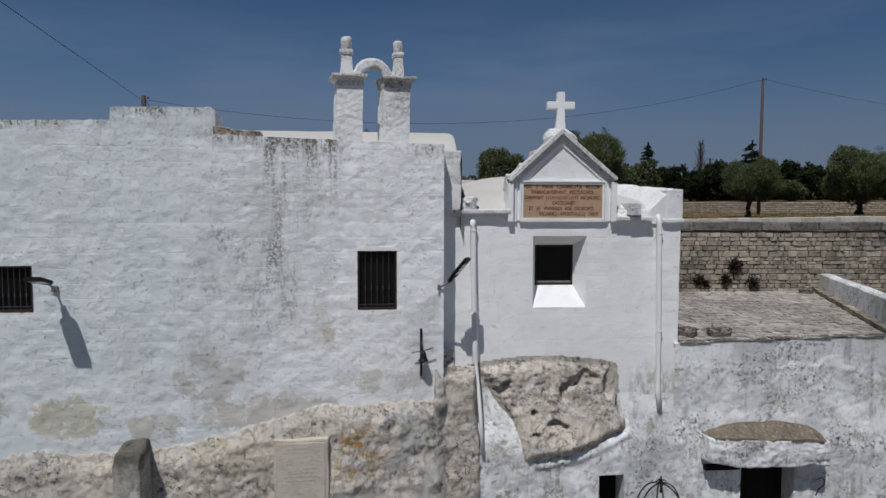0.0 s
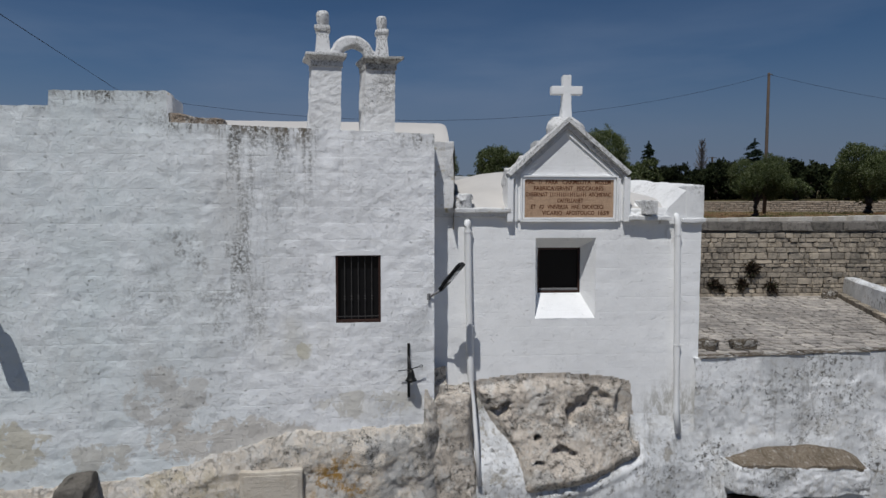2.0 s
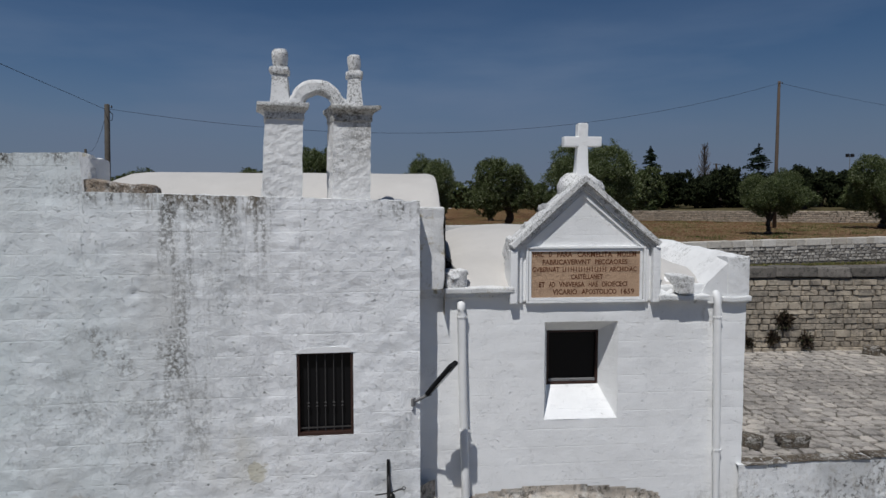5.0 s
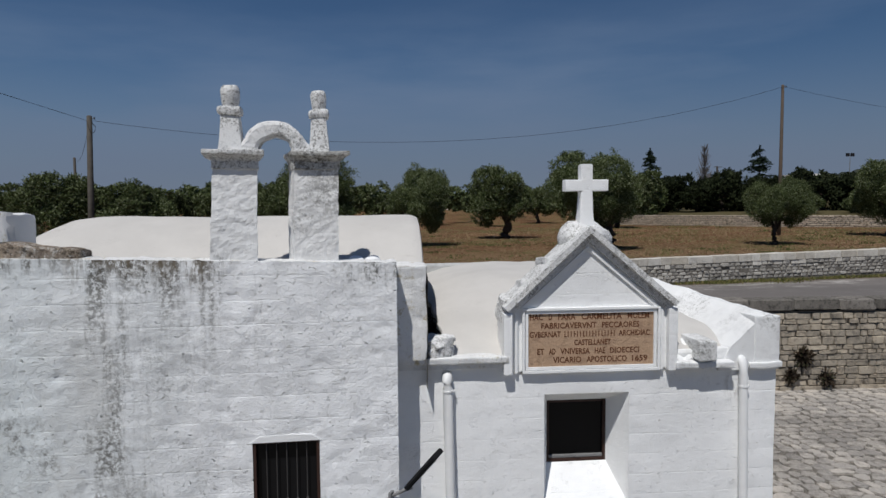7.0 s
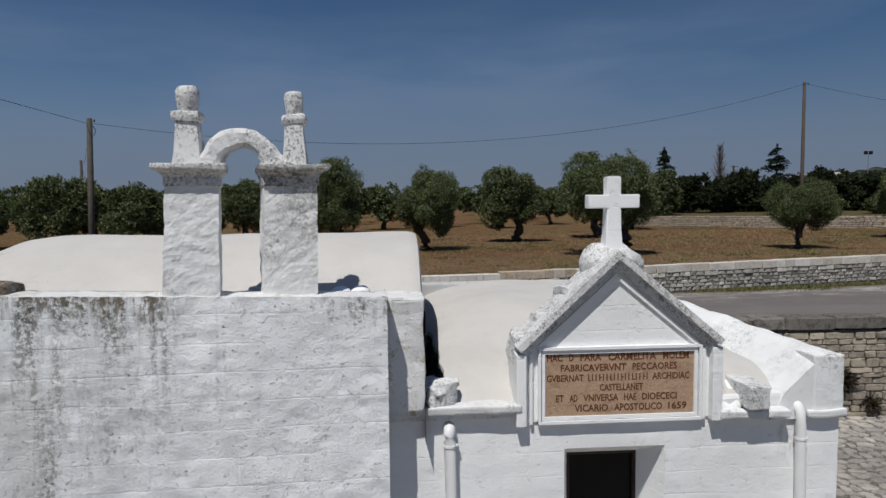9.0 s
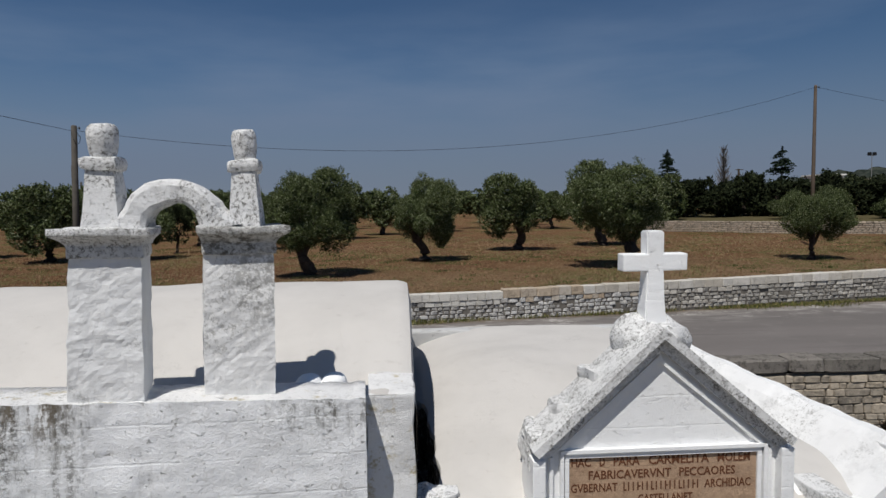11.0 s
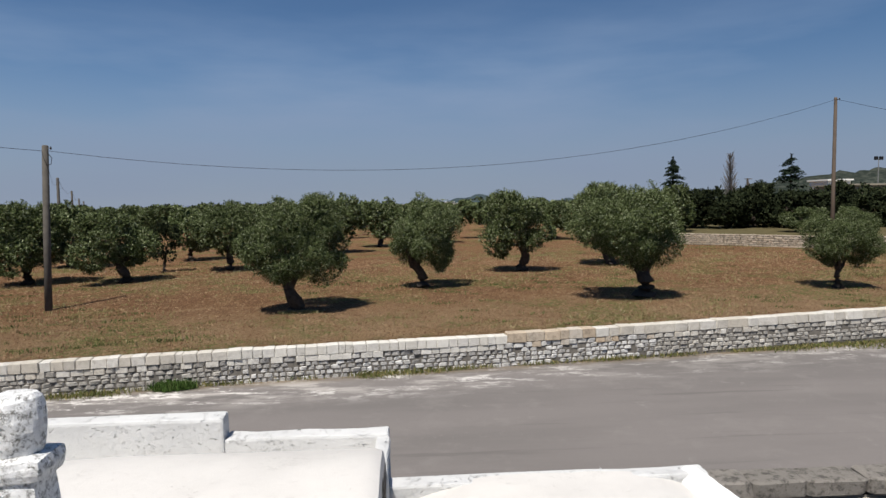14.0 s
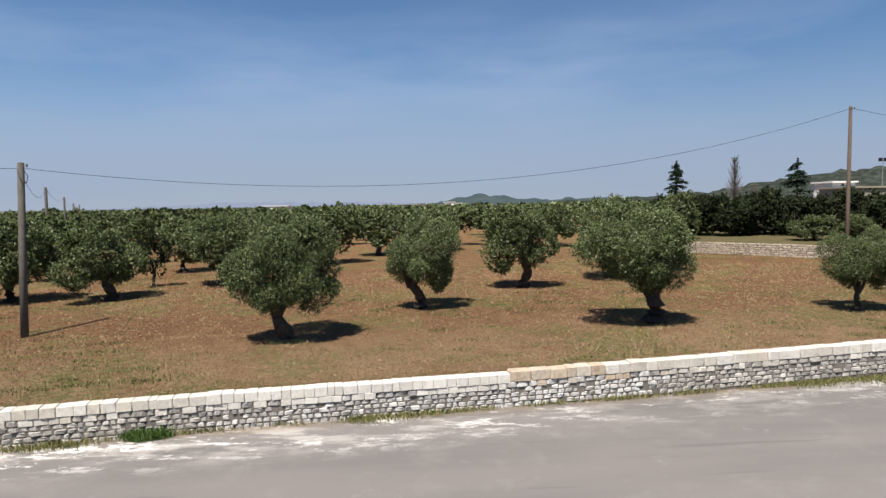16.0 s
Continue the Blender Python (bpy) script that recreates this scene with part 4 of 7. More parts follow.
        me.transform(Matrix.Translation((x0, 0.5665, z)) @ Matrix.Diagonal(((x1 - x0) / (hi[0] - lo[0]), 1, h / (hi[1] - lo[1]) * 0.92, 1)) @ Matrix.Rotation(radians(90), 4, "X") @ Matrix.Translation((-lo[0], -lo[1], 0)))
        me.materials.clear()
        me.materials.append(m_letter)
        t = new("inscription", me)
        t.parent = pl
    for i in range(17):
        bm = bmesh.new()
        x = 2.175 + i * 0.0395
        add_box(bm, x, x + 0.011, 0.5655, 0.569, 1.783, 1.857)
        if i % 3 == 0:
            add_box(bm, x + 0.009, x + 0.028, 0.5657, 0.569, 1.783 + 0.03 * (i % 2), 1.795 + 0.03 * (i % 2))
        part("inscription_bar", bm, m_letter, pl)
    return g


def cross():
    c = thing("cross", "white painted stone cross on a lumpy base", "cross")
    bm = bmesh.new()
    loft(bm, [square_ring(2.495, 0.81, 0.10, 0.11, 3.10), square_ring(2.498, 0.81, 0.082, 0.09, 3.35), square_ring(2.502, 0.81, 0.073, 0.08, 3.60), square_ring(2.502, 0.81, 0.075, 0.078, 3.94)])
    bmesh.ops.bevel(bm, geom=list(bm.edges), offset=0.012, segments=2, affect="EDGES")
    part("upright", bm, m_chapel, c)
    bm = box_bm(2.222, 2.782, 0.735, 0.88, 3.60, 3.745, bevel=0.012, rough=0.006, cuts=1)
    part("crossarm", bm, m_chapel, c)
    bm = bmesh.new()
    bmesh.ops.create_icosphere(bm, subdivisions=4, radius=1)
    for v in bm.verts:
        p = v.co.copy()
        v.co = Vector((2.51 + p.x * 0.34, 0.87 + p.y * 0.27, 2.99 + p.z * 0.25))
        v.co += noise.noise_vector(v.co * 4) * 0.05 + noise.noise_vector(v.co * 11) * 0.02
    part("base_lump", bm, m_speckle, c, smooth=True)


def chapel_trim():
    bm = bmesh.new()
    add_box(bm, 0.07, 1.45, 0.52, 0.72, 1.42, 1.50, bevel=0.015, rough=0.012, cuts=4)
    add_box(bm, 0.07, 1.45, 0.47, 0.90, 1.49, 1.575, bevel=0.02, rough=0.02, cuts=5)
    tagged(mesh_ob("cornice_chapel", bm, m_edge), "lichen-covered eaves cornice of the chapel", "cornice", kind="structure")
    # broken cornice and spout right of the gable
    bm = bmesh.new()
    add_box(bm, 3.58, 4.34, 0.44, 0.85, 1.36, 1.44, bevel=0.02, rough=0.02, cuts=5)
    add_box(bm, 3.60, 4.56, 0.58, 0.95, 1.42, 1.58, bevel=0.05, rough=0.03, cuts=6)
    add_box(bm, 4.58, 5.03, 0.51, 0.9, 1.32, 1.40, bevel=0.02, rough=0.015, cuts=4)
    tagged(mesh_ob("cornice_broken", bm, m_trim), "broken whitewashed cornice stones beside the gable", "cornice", kind="structure")
    g = thing("water_spout", "square whitewashed stone water spout beside the gable", "spout")
    part("spout_block", box_bm(3.84, 4.07, 0.38, 0.9, 1.47, 1.72, bevel=0.018, rough=0.012, cuts=4), m_speckle, g)
    # rounded channel that falls past the block
    bm = bmesh.new()
    rings = []
    for k in range(13):
        t = k / 12
        y, z = 1.05 - 0.52 * t, 1.70 - 0.02 * t - 0.22 * t * t
        rings.append([Vector((3.60, y, z - 0.10)), Vector((3.60, y, z + 0.02)), Vector((3.66, y, z + 0.03)), Vector((3.73, y, z - 0.02)), Vector((3.80, y, z + 0.02)), Vector((3.838, y, z + 0.02)), Vector((3.838, y, z - 0.10))])
    loft(bm, rings)
    for v in bm.verts:
        v.co += noise.noise_vector(v.co * 6) * 0.012
    part("channel", bm, m_chapel, g, "smooth white channel beside the block", smooth=True)


chapel_front()
side_parapet()
vault_chapel()
gable()
cross()
chapel_trim()

# ---- bell gable ----
def bell_gable():
    g = thing("bell_gable", "white bell gable of two piers, an arch and finials", "bell gable", MAIN)
    for x0b, x1b, x0t, x1t, yf, yb, sh, c0, c1, fx, fy, ft, lab in (
            (-1.955, -1.445, -1.885, -1.42, 0.03, 0.42, -0.06, -1.995, -1.345, -1.722, 0.27, 4.775, m_trim),
            (-1.06, -0.565, -1.03, -0.545, 0.14, 0.50, -0.09, -1.08, -0.44, -0.762, 0.33, 4.745, m_lichen_pier)):
        bm = bmesh.new()
        n = 40
        rings = []
        for k in range(n + 1):
            t = k / n
            z = 2.70 + 1.23 * t
            x0, x1 = x0b + (x0t - x0b) * t, x1b + (x1t - x1b) * t
            ring = []
            for q in range(56):
                side, f = q // 14, (q % 14) / 14
                p = [(x0 + (x1 - x0) * f, yf), (x1 + sh * f, yf + (yb - yf) * f), (x1 + sh + (x0 - x1) * f, yb), (x0 + sh - sh * f, yb - (yb - yf) * f)][side]
                v = Vector((p[0], p[1], z))
                ring.append(v + noise.noise_vector(v * 3.2) * 0.010 + noise.noise_vector(v * 11) * 0.008 + noise.noise_vector(v * 26) * 0.005)
            rings.append(ring)
        loft(bm, rings)
        part("pier", bm, lab, g)
        bm = bmesh.new()
        add_box(bm, x0t - 0.015, x1t + 0.015, yf - 0.02, yb + 0.02, 3.84, 3.925, bevel=0.012, rough=0.008, cuts=3)
        rings = []
        for k in range(7):
            u = k / 6
            e = 0.075 * (1 - math.cos(u * math.pi / 2))
            x0, x1 = x0t - 0.015 + (c0 + 0.02 - x0t) * (1 - math.cos(u * math.pi / 2)), x1t + 0.015 + (c1 - 0.02 - x1t) * (1 - math.cos(u * math.pi / 2))
            rings.append([Vector((x0, yf - 0.02 - e, 3.92 + 0.075 * u)), Vector((x1, yf - 0.02 - e, 3.92 + 0.075 * u)), Vector((x1, yb + 0.03 + e, 3.92 + 0.075 * u)), Vector((x0, yb + 0.03 + e, 3.92 + 0.075 * u))])
        loft(bm, rings)
        add_box(bm, c0, c1, yf - 0.11, yb + 0.11, 3.992, 4.045, bevel=0.014, rough=0.014, cuts=5)
        bmesh.ops.transform(bm, verts=bm.verts, matrix=Matrix.Shear("XY", 4, (0.0, 0.0)))
        for v in bm.verts:
            v.co.x += sh * (v.co.y - yf) / (yb - yf)
        part("cap", bm, m_speckle if lab is m_trim else m_grime, g, "moulded pier cap with dark lichen")
        part("finial", finial_bm(fx, fy, ft, 1.05 if fx < -1.2 else 0.95), m_speckle, g)
    bm = bmesh.new()
    n = 30
    rings = []
    for k in range(n + 1):
        a = math.pi * k / n
        ci, si = math.cos(a), math.sin(a)
        flare = 0.12 * max(0.0, 0.35 - si) / 0.35
        pin = Vector((-1.245 + 0.18 * ci, 0, 4.06 + 0.175 * si))
        pout = Vector((-1.245 + (0.35 + flare) * ci, 0, 4.075 + 0.325 * si))
        d = (pout - pin).normalized()
        pin, pout = pin - Vector((0, 0, 0.02)), pout - Vector((0, 0, 0.02))
        pi2, po2 = pin + d * 0.03, pout - d * 0.04
        yv = lambda p, y: Vector((p.x, y, p.z))
        ring = [yv(pin, 0.17), yv(pi2, 0.14), yv(po2, 0.14), yv(pout - d * 0.012, 0.155), yv(pout, 0.18), yv(pout, 0.36), yv(pout - d * 0.012, 0.385), yv(po2, 0.40), yv(pi2, 0.40), yv(pin, 0.37)]
        rings.append([v + noise.noise_vector(v * 6) * 0.016 + noise.noise_vector(v * 17) * 0.008 for v in ring])
    loft(bm, rings)
    part("arch", bm, m_speckle, g)
    return g


def finial_bm(fx, y, top, wide):
    bm = bmesh.new()
    loft(bm, [square_ring(fx, y, 0.125, 0.125, 4.03), square_ring(fx, y, 0.112, 0.112, 4.14), square_ring(fx, y, 0.098, 0.098, 4.28), square_ring(fx, y, 0.087, 0.087, 4.42)])
    add_box(bm, fx - 0.12, fx + 0.12, y - 0.12, y + 0.12, 4.41, 4.50, bevel=0.035, rough=0.012, cuts=2)
    prof = ((0.075, 4.49), (0.088, 4.53), (0.097, 4.58), (0.099, 4.62), (0.097, 4.66), (0.088, 4.688), (0.072, 4.702), (0.03, 4.705))
    loft(bm, [[Vector((fx + r * math.cos(2 * math.pi * i / 32), y + r * math.sin(2 * math.pi * i / 32), z)) for i in range(32)] for r, z in prof])
    for v in bm.verts:
        v.co.x, v.co.y = fx + (v.co.x - fx) * wide, y + (v.co.y - y) * wide
        v.co.z = 4.08 + (v.co.z - 4.08) * (top - 4.08) / 0.625
        v.co += noise.noise_vector(v.co * 7) * 0.010 + noise.noise_vector(v.co * 19) * 0.005
    return bm


m_lichen_pier = whitewash("pier_whitewash_grey", 0.45, (0.79, 0.79, 0.78), 0.62, 0.3)
m_lichen_pier.mix(m_lichen_pier.math("MULTIPLY", m_lichen_pier.rng(m_lichen_pier.noise(17, 9, 0.8), 0.44, 0.56), m_lichen_pier.spot(-0.66, 3.66, 0.30, 0.55, 0.7)), (0.27, 0.265, 0.25))
m_lichen_pier = m_lichen_pier.done()
bell_gable()


# two small lumps of mortar on the parapet beside the pier
def lump(name, x, y, z, r, label):
    bm = bmesh.new()
    bmesh.ops.create_icosphere(bm, subdivisions=3, radius=1)
    for v in bm.verts:
        v.co = Vector((v.co.x * r, v.co.y * r * 1.7, v.co.z * r * 0.95))
        v.co += noise.noise_vector(v.co * 5 + Vector((x, y, z))) * r * 0.25
    return tagged(mesh_ob(name, bm, m_chapel, m=MAIN @ Matrix.Translation((x, y, z)), smooth=True), label, "stone", group="roof stones")


lump("roof_stone", -0.37, 0.60, 2.735, 0.105, "whitewashed rounded stone lying on the roof edge")
lump("roof_stone", -0.17, 0.62, 2.735, 0.10, "whitewashed rounded stone lying on the roof edge")


# low lichened kerb where the roof meets the raised stretch of wall
bm = bmesh.new()
add_box(bm, -4.14, -3.28, 0.06, 0.42, 2.68, 3.0, bevel=0.03, rough=0.03, cuts=6)
for v in bm.verts:
    if v.co.z > 2.8:
        v.co.z += 0.075 - 0.105 * (v.co.x + 4.14) / 0.86 + 0.02 * fbm(v.co.x, v.co.y, 0, 4.0, 3)
tagged(mesh_ob("roof_kerb", bm, M_rock("brown_lichened_stone", (0.40, 0.33, 0.26), (0.07, 0.055, 0.042), lichen=1.1), m=MAIN), "brown lichened stone kerb on the roof edge", "kerb")


# ---- windows ----
def barred_window(name, w, bars, label):
    g = thing(name, label, "window", MAIN, kind="structure")
    x0, x1, z0, z1 = w
    part("glass_pane", box_bm(x0 + 0.02, x1 - 0.02, 0.10, 0.115, z0 + 0.02, z1 - 0.02), m_glass, g, "dark glass pane")
    fr = bmesh.new()
    for a in ((x0, x0 + 0.035, z0, z1), (x1 - 0.035, x1, z0, z1), (x0 + 0.035, x1 - 0.035, z0, z0 + 0.045), (x0 + 0.035, x1 - 0.035, z1 - 0.035, z1)):
        add_box(fr, a[0], a[1], 0.012, 0.14, a[2], a[3], bevel=0.004)
    part("window_frame", fr, m_rust, g, "dark brown window frame")
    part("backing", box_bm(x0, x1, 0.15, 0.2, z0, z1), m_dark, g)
    for i in range(bars):
        x = x0 + 0.035 + (x1 - x0 - 0.07) * (i + 1) / (bars + 1)
        bm = bmesh.new()
        tube(bm, [(x, 0.055, z0 + 0.03), (x, 0.055, z1 - 0.03)], 0.0075, 6)
        for zc in (z0 + 0.34 * (z1 - z0), z0 + 0.38 * (z1 - z0)):
            tube(bm, [(x, 0.055, zc - 0.02), (x, 0.055, zc), (x, 0.055, zc + 0.02)], [0.007, 0.018, 0.007], 6)
        part("bar", bm, m_bar, g, "dark wrought iron bar")
    bm = box_bm(x0 + 0.035, x1 - 0.035, 0.047, 0.063, z0 + 0.09, z0 + 0.105)
    part("crossbar", bm, m_bar, g)
    return g


barred_window("window_1", W1, 5, "dark barred window in a brown frame")
barred_window("window_2", W0, 6, "dark barred window in a brown frame")
# rendered lintel over the first window
bm = bmesh.new()
loft(bm, [[Vector((W1[0] - 0.02, -0.006, 0.80)), Vector((W1[1] + 0.02, -0.006, 0.80)), Vector((W1[1] - 0.08, -0.009, 0.87)), Vector((-1.18, -0.010, 0.885)), Vector((W1[0] + 0.08, -0.009, 0.87))],
          [Vector((W1[0] - 0.02, 0.06, 0.80)), Vector((W1[1] + 0.02, 0.06, 0.80)), Vector((W1[1] - 0.08, 0.06, 0.87)), Vector((-1.18, 0.06, 0.885)), Vector((W1[0] + 0.08, 0.06, 0.87))]])
tagged(mesh_ob("trim_lintel", bm, m_chapel, m=MAIN), "smooth white plaster lintel over the window", "trim", kind="structure")


def chapel_window():
    x0, x1, z0, z1 = CW_IN
    g = thing("window_3", "square dark window in a splayed white recess", "window", kind="structure")
    part("glass_pane", box_bm(x0 + 0.03, x1 - 0.03, 1.06, 1.075, z0 + 0.09, z1 - 0.03), m_glass, g, "dark glass pane")
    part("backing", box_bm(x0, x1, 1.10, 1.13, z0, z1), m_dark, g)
    fr = bmesh.new()
    for a in ((x0, x0 + 0.035, z0, z1), (x1 - 0.035, x1, z0, z1), (x0 + 0.035, x1 - 0.035, z0, z0 + 0.04), (x0 + 0.035, x1 - 0.035, z1 - 0.035, z1)):
        add_box(fr, a[0], a[1], 1.005, 1.09, a[2], a[3], bevel=0.004)
    part("window_frame", fr, m_rust, g, "dark brown window frame")
    bm = box_bm(x0 + 0.035, x1 - 0.035, 1.02, 1.06, z0 + 0.045, z0 + 0.085, bevel=0.006)
    part("bottom_rail", bm, m_grey, g, "grey lower rail")
    bm = bmesh.new()
    tube(bm, [(2.43, 1.015, z0 + 0.07), (2.46, 0.985, z0 + 0.085), (2.52, 0.985, z0 + 0.08)], 0.008, 6)
    part("catch", bm, m_grey, g)


chapel_window()


# ---- pipes, lamps, bell ----
def downpipe(pts, r, clips, label):
    g = thing("downpipe", label, "pipe", group="downpipes")
    bm = bmesh.new()
    tube(bm, pts, r, 12)
    r = r[0] if isinstance(r, list) else r
    part("tube", bm, m_pipe, g, smooth=True)
    for x, y, z in clips:
        bm = bmesh.new()
        tube(bm, [(x, y, z - 0.012), (x, y, z + 0.012)], r + 0.007, 12)
        add_box(bm, x + r * 0.5, x + r + 0.025, y - 0.012, y + 0.05, z - 0.01, z + 0.01)
        part("clip", bm, m_pipe, g)
    return g


downpipe([(0.70, 0.60, 1.33), (0.70, 0.535, 1.325), (0.70, 0.52, 1.28), (0.70, 0.52, 1.2), (0.72, 0.52, 0.2), (0.755, 0.50, -1.1), (0.765, 0.47, -1.45), (0.77, 0.45, -1.5), (0.80, 0.34, -1.9), (0.835, 0.20, -2.5), (0.865, 0.07, -3.2)],
         [0.062] * 7 + [0.038] * 4, [(0.70, 0.52, 1.16), (0.737, 0.52, -0.5)], "white painted downpipe running down to the rock")
downpipe([(4.47, 0.72, 1.48), (4.49, 0.60, 1.46), (4.50, 0.53, 1.40), (4.50, 0.525, 1.25), (4.52, 0.525, 0.3), (4.545, 0.525, -1.0), (4.56, 0.515, -2.1), (4.57, 0.44, -2.5)],
         0.058, [(4.505, 0.525, 1.1), (4.545, 0.525, -0.9)], "white painted downpipe at the chapel corner")


def led_lamp(m, tilt, label):
    """Arm from a wall plate; the head points away along -y, turned by m."""
    g = thing("wall_lamp", label, "lamp", m, group="wall lamps")
    part("wall_plate", box_bm(-0.055, 0.055, -0.035, 0.0, -0.055, 0.055, bevel=0.008), m_grey, g, "grey steel wall plate")
    bm = bmesh.new()
    tube(bm, [(0, -0.02, 0), (0, -0.08, 0.03), (0, -0.20, 0.10), (0, -0.27, 0.13)], 0.02, 8)
    part("arm", bm, m_grey, g)
    bm = bmesh.new()
    out = [(-0.05, 0.0), (-0.07, -0.10), (-0.135, -0.13), (-0.15, -0.22), (-0.15, -0.54), (-0.135, -0.58), (0.135, -0.58), (0.15, -0.54), (0.15, -0.22), (0.135, -0.13), (0.07, -0.10), (0.05, 0.0)]
    loft(bm, [[Vector((x * k, y - 0.22, z)) for x, y in out] for k, z in ((0.92, -0.028), (1.0, -0.01), (1.0, 0.012), (0.8, 0.035))])
    bmesh.ops.transform(bm, verts=bm.verts, matrix=Matrix.Translation((0, 0, 0.12)) @ Matrix.Translation((0, -0.22, 0)) @ Matrix.Rotation(radians(-tilt), 4, "X") @ Matrix.Translation((0, 0.22, 0)))
    head = part("head", bm, m_lamp, g, "black flat lamp head")
    for k in range(3):
        bm = box_bm(-0.11, 0.11, -0.50 - 0.09 * k, -0.43 - 0.09 * k, -0.034, -0.029)
        bmesh.ops.transform(bm, verts=bm.verts, matrix=Matrix.Translation((0, 0, 0.12)) @ Matrix.Translation((0, -0.22, 0)) @ Matrix.Rotation(radians(-tilt), 4, "X") @ Matrix.Translation((0, 0.22, 0)))
        part("lens", bm, m_led, head, "pale lens panel")
    return g


led_lamp(MAIN @ pose(-6.82, -0.005, 0.165, 0, 0, -1), 14, "black flat-headed wall lamp on a grey bracket")
led_lamp(MAIN @ pose(-0.02, -0.005, 0.10, 0, 0, 62), 50, "black flat-headed wall lamp tilted outwards at the corner")


def small_bell():
    g = thing("wall_bell", "small black bell hung on an iron strip by the wall corner", "bell", MAIN @ Matrix.Translation((-0.35, 0, -1.0)))
    bm = box_bm(-0.022, 0.022, -0.03, -0.004, -0.60, 0.32, bevel=0.004)
    part("strip", bm, m_iron, g)
    bm = bmesh.new()
    tube(bm, [(0.0, -0.03, 0.10), (0.0, -0.10, 0.02), (0.015, -0.16, -0.08)], 0.018, 6)
    tube(bm, [(0.0, -0.03, 0.12), (0.02, -0.12, -0.06)], 0.014, 6)
    part("bracket", bm, m_iron, g)
    bm = bmesh.new()
    tube(bm, [(-0.18, -0.12, -0.115), (0.0, -0.12, -0.10), (0.18, -0.12, -0.05)], 0.009, 6)
    ring = [(0.20 + 0.022 * math.cos(a), -0.12, -0.045 + 0.022 * math.sin(a)) for a in [k * math.pi / 5 for k in range(11)]]
    tube(bm, ring, 0.006, 5)
    part("lever", bm, m_iron, g, "thin lever with a ring")
    bm = bmesh.new()
    prof = ((0.012, -0.06), (0.045, -0.09), (0.055, -0.14), (0.065, -0.19), (0.085, -0.235), (0.10, -0.255), (0.09, -0.256), (0.05, -0.20), (0.01, -0.12))
    loft(bm, [[Vector((0.03 + r * math.cos(2 * math.pi * i / 18), -0.15 + r * math.sin(2 * math.pi * i / 18), z - 0.02)) for i in range(18)] for r, z in prof])
    bell = part("bell_body", bm, m_bronze, g, "dark bronze bell", smooth=True)
    bm = bmesh.new()
    tube(bm, [(0.03, -0.15, -0.2), (0.03, -0.15, -0.29), (0.03, -0.15, -0.31)], [0.006, 0.008, 0.018], 6)
    part("clapper", bm, m_iron, bell)


small_bell()

# ---- rock and whitewashed rock under the chapel ----
RL = ((-3.5, 1.72), (-3.3, 1.64), (-2.9, 1.56), (-2.64, 1.45), (-2.16, 1.06), (-1.8, 0.84), (-1.5, 0.64))
RR = ((-3.5, 3.0), (-3.2, 3.5), (-2.98, 3.86), (-2.66, 3.84), (-1.97, 3.72), (-1.44, 3.64))
RB = ((1.2, -3.42), (2.1, -3.42), (2.9, -3.26), (3.5, -3.0), (4.0, -2.8))
RT = ((0.6, -1.56), (0.8, -1.52), (1.4, -1.43), (2.1, -1.39), (2.8, -1.43), (3.4, -1.50), (3.7, -1.60))


def limed_y(u, v):
    """Depth of the whitewashed rock face."""
    w = v + 0.22 * fbm(u, 37, v, 1.2, 4) * sstep(3.3, 3.9, u)
    k = sstep(-1.42, -2.4, w) * (1 - sstep(3.2, 4.0, u)) + sstep(-1.95, -2.55, w) * sstep(3.2, 4.0, u)
    return 0.64 - 0.10 * k - 0.42 * sstep(-2.0, -3.4, v) * (1 - 0.6 * sstep(3.5, 5.0, u)) - 0.04 * k * fbm(u, 31, v, 1.0, 5) - 0.014 * k * fbm(u, 33, v, 3.5, 7) - 0.009 * k * fbm(u, 35, v, 10.0, 3)


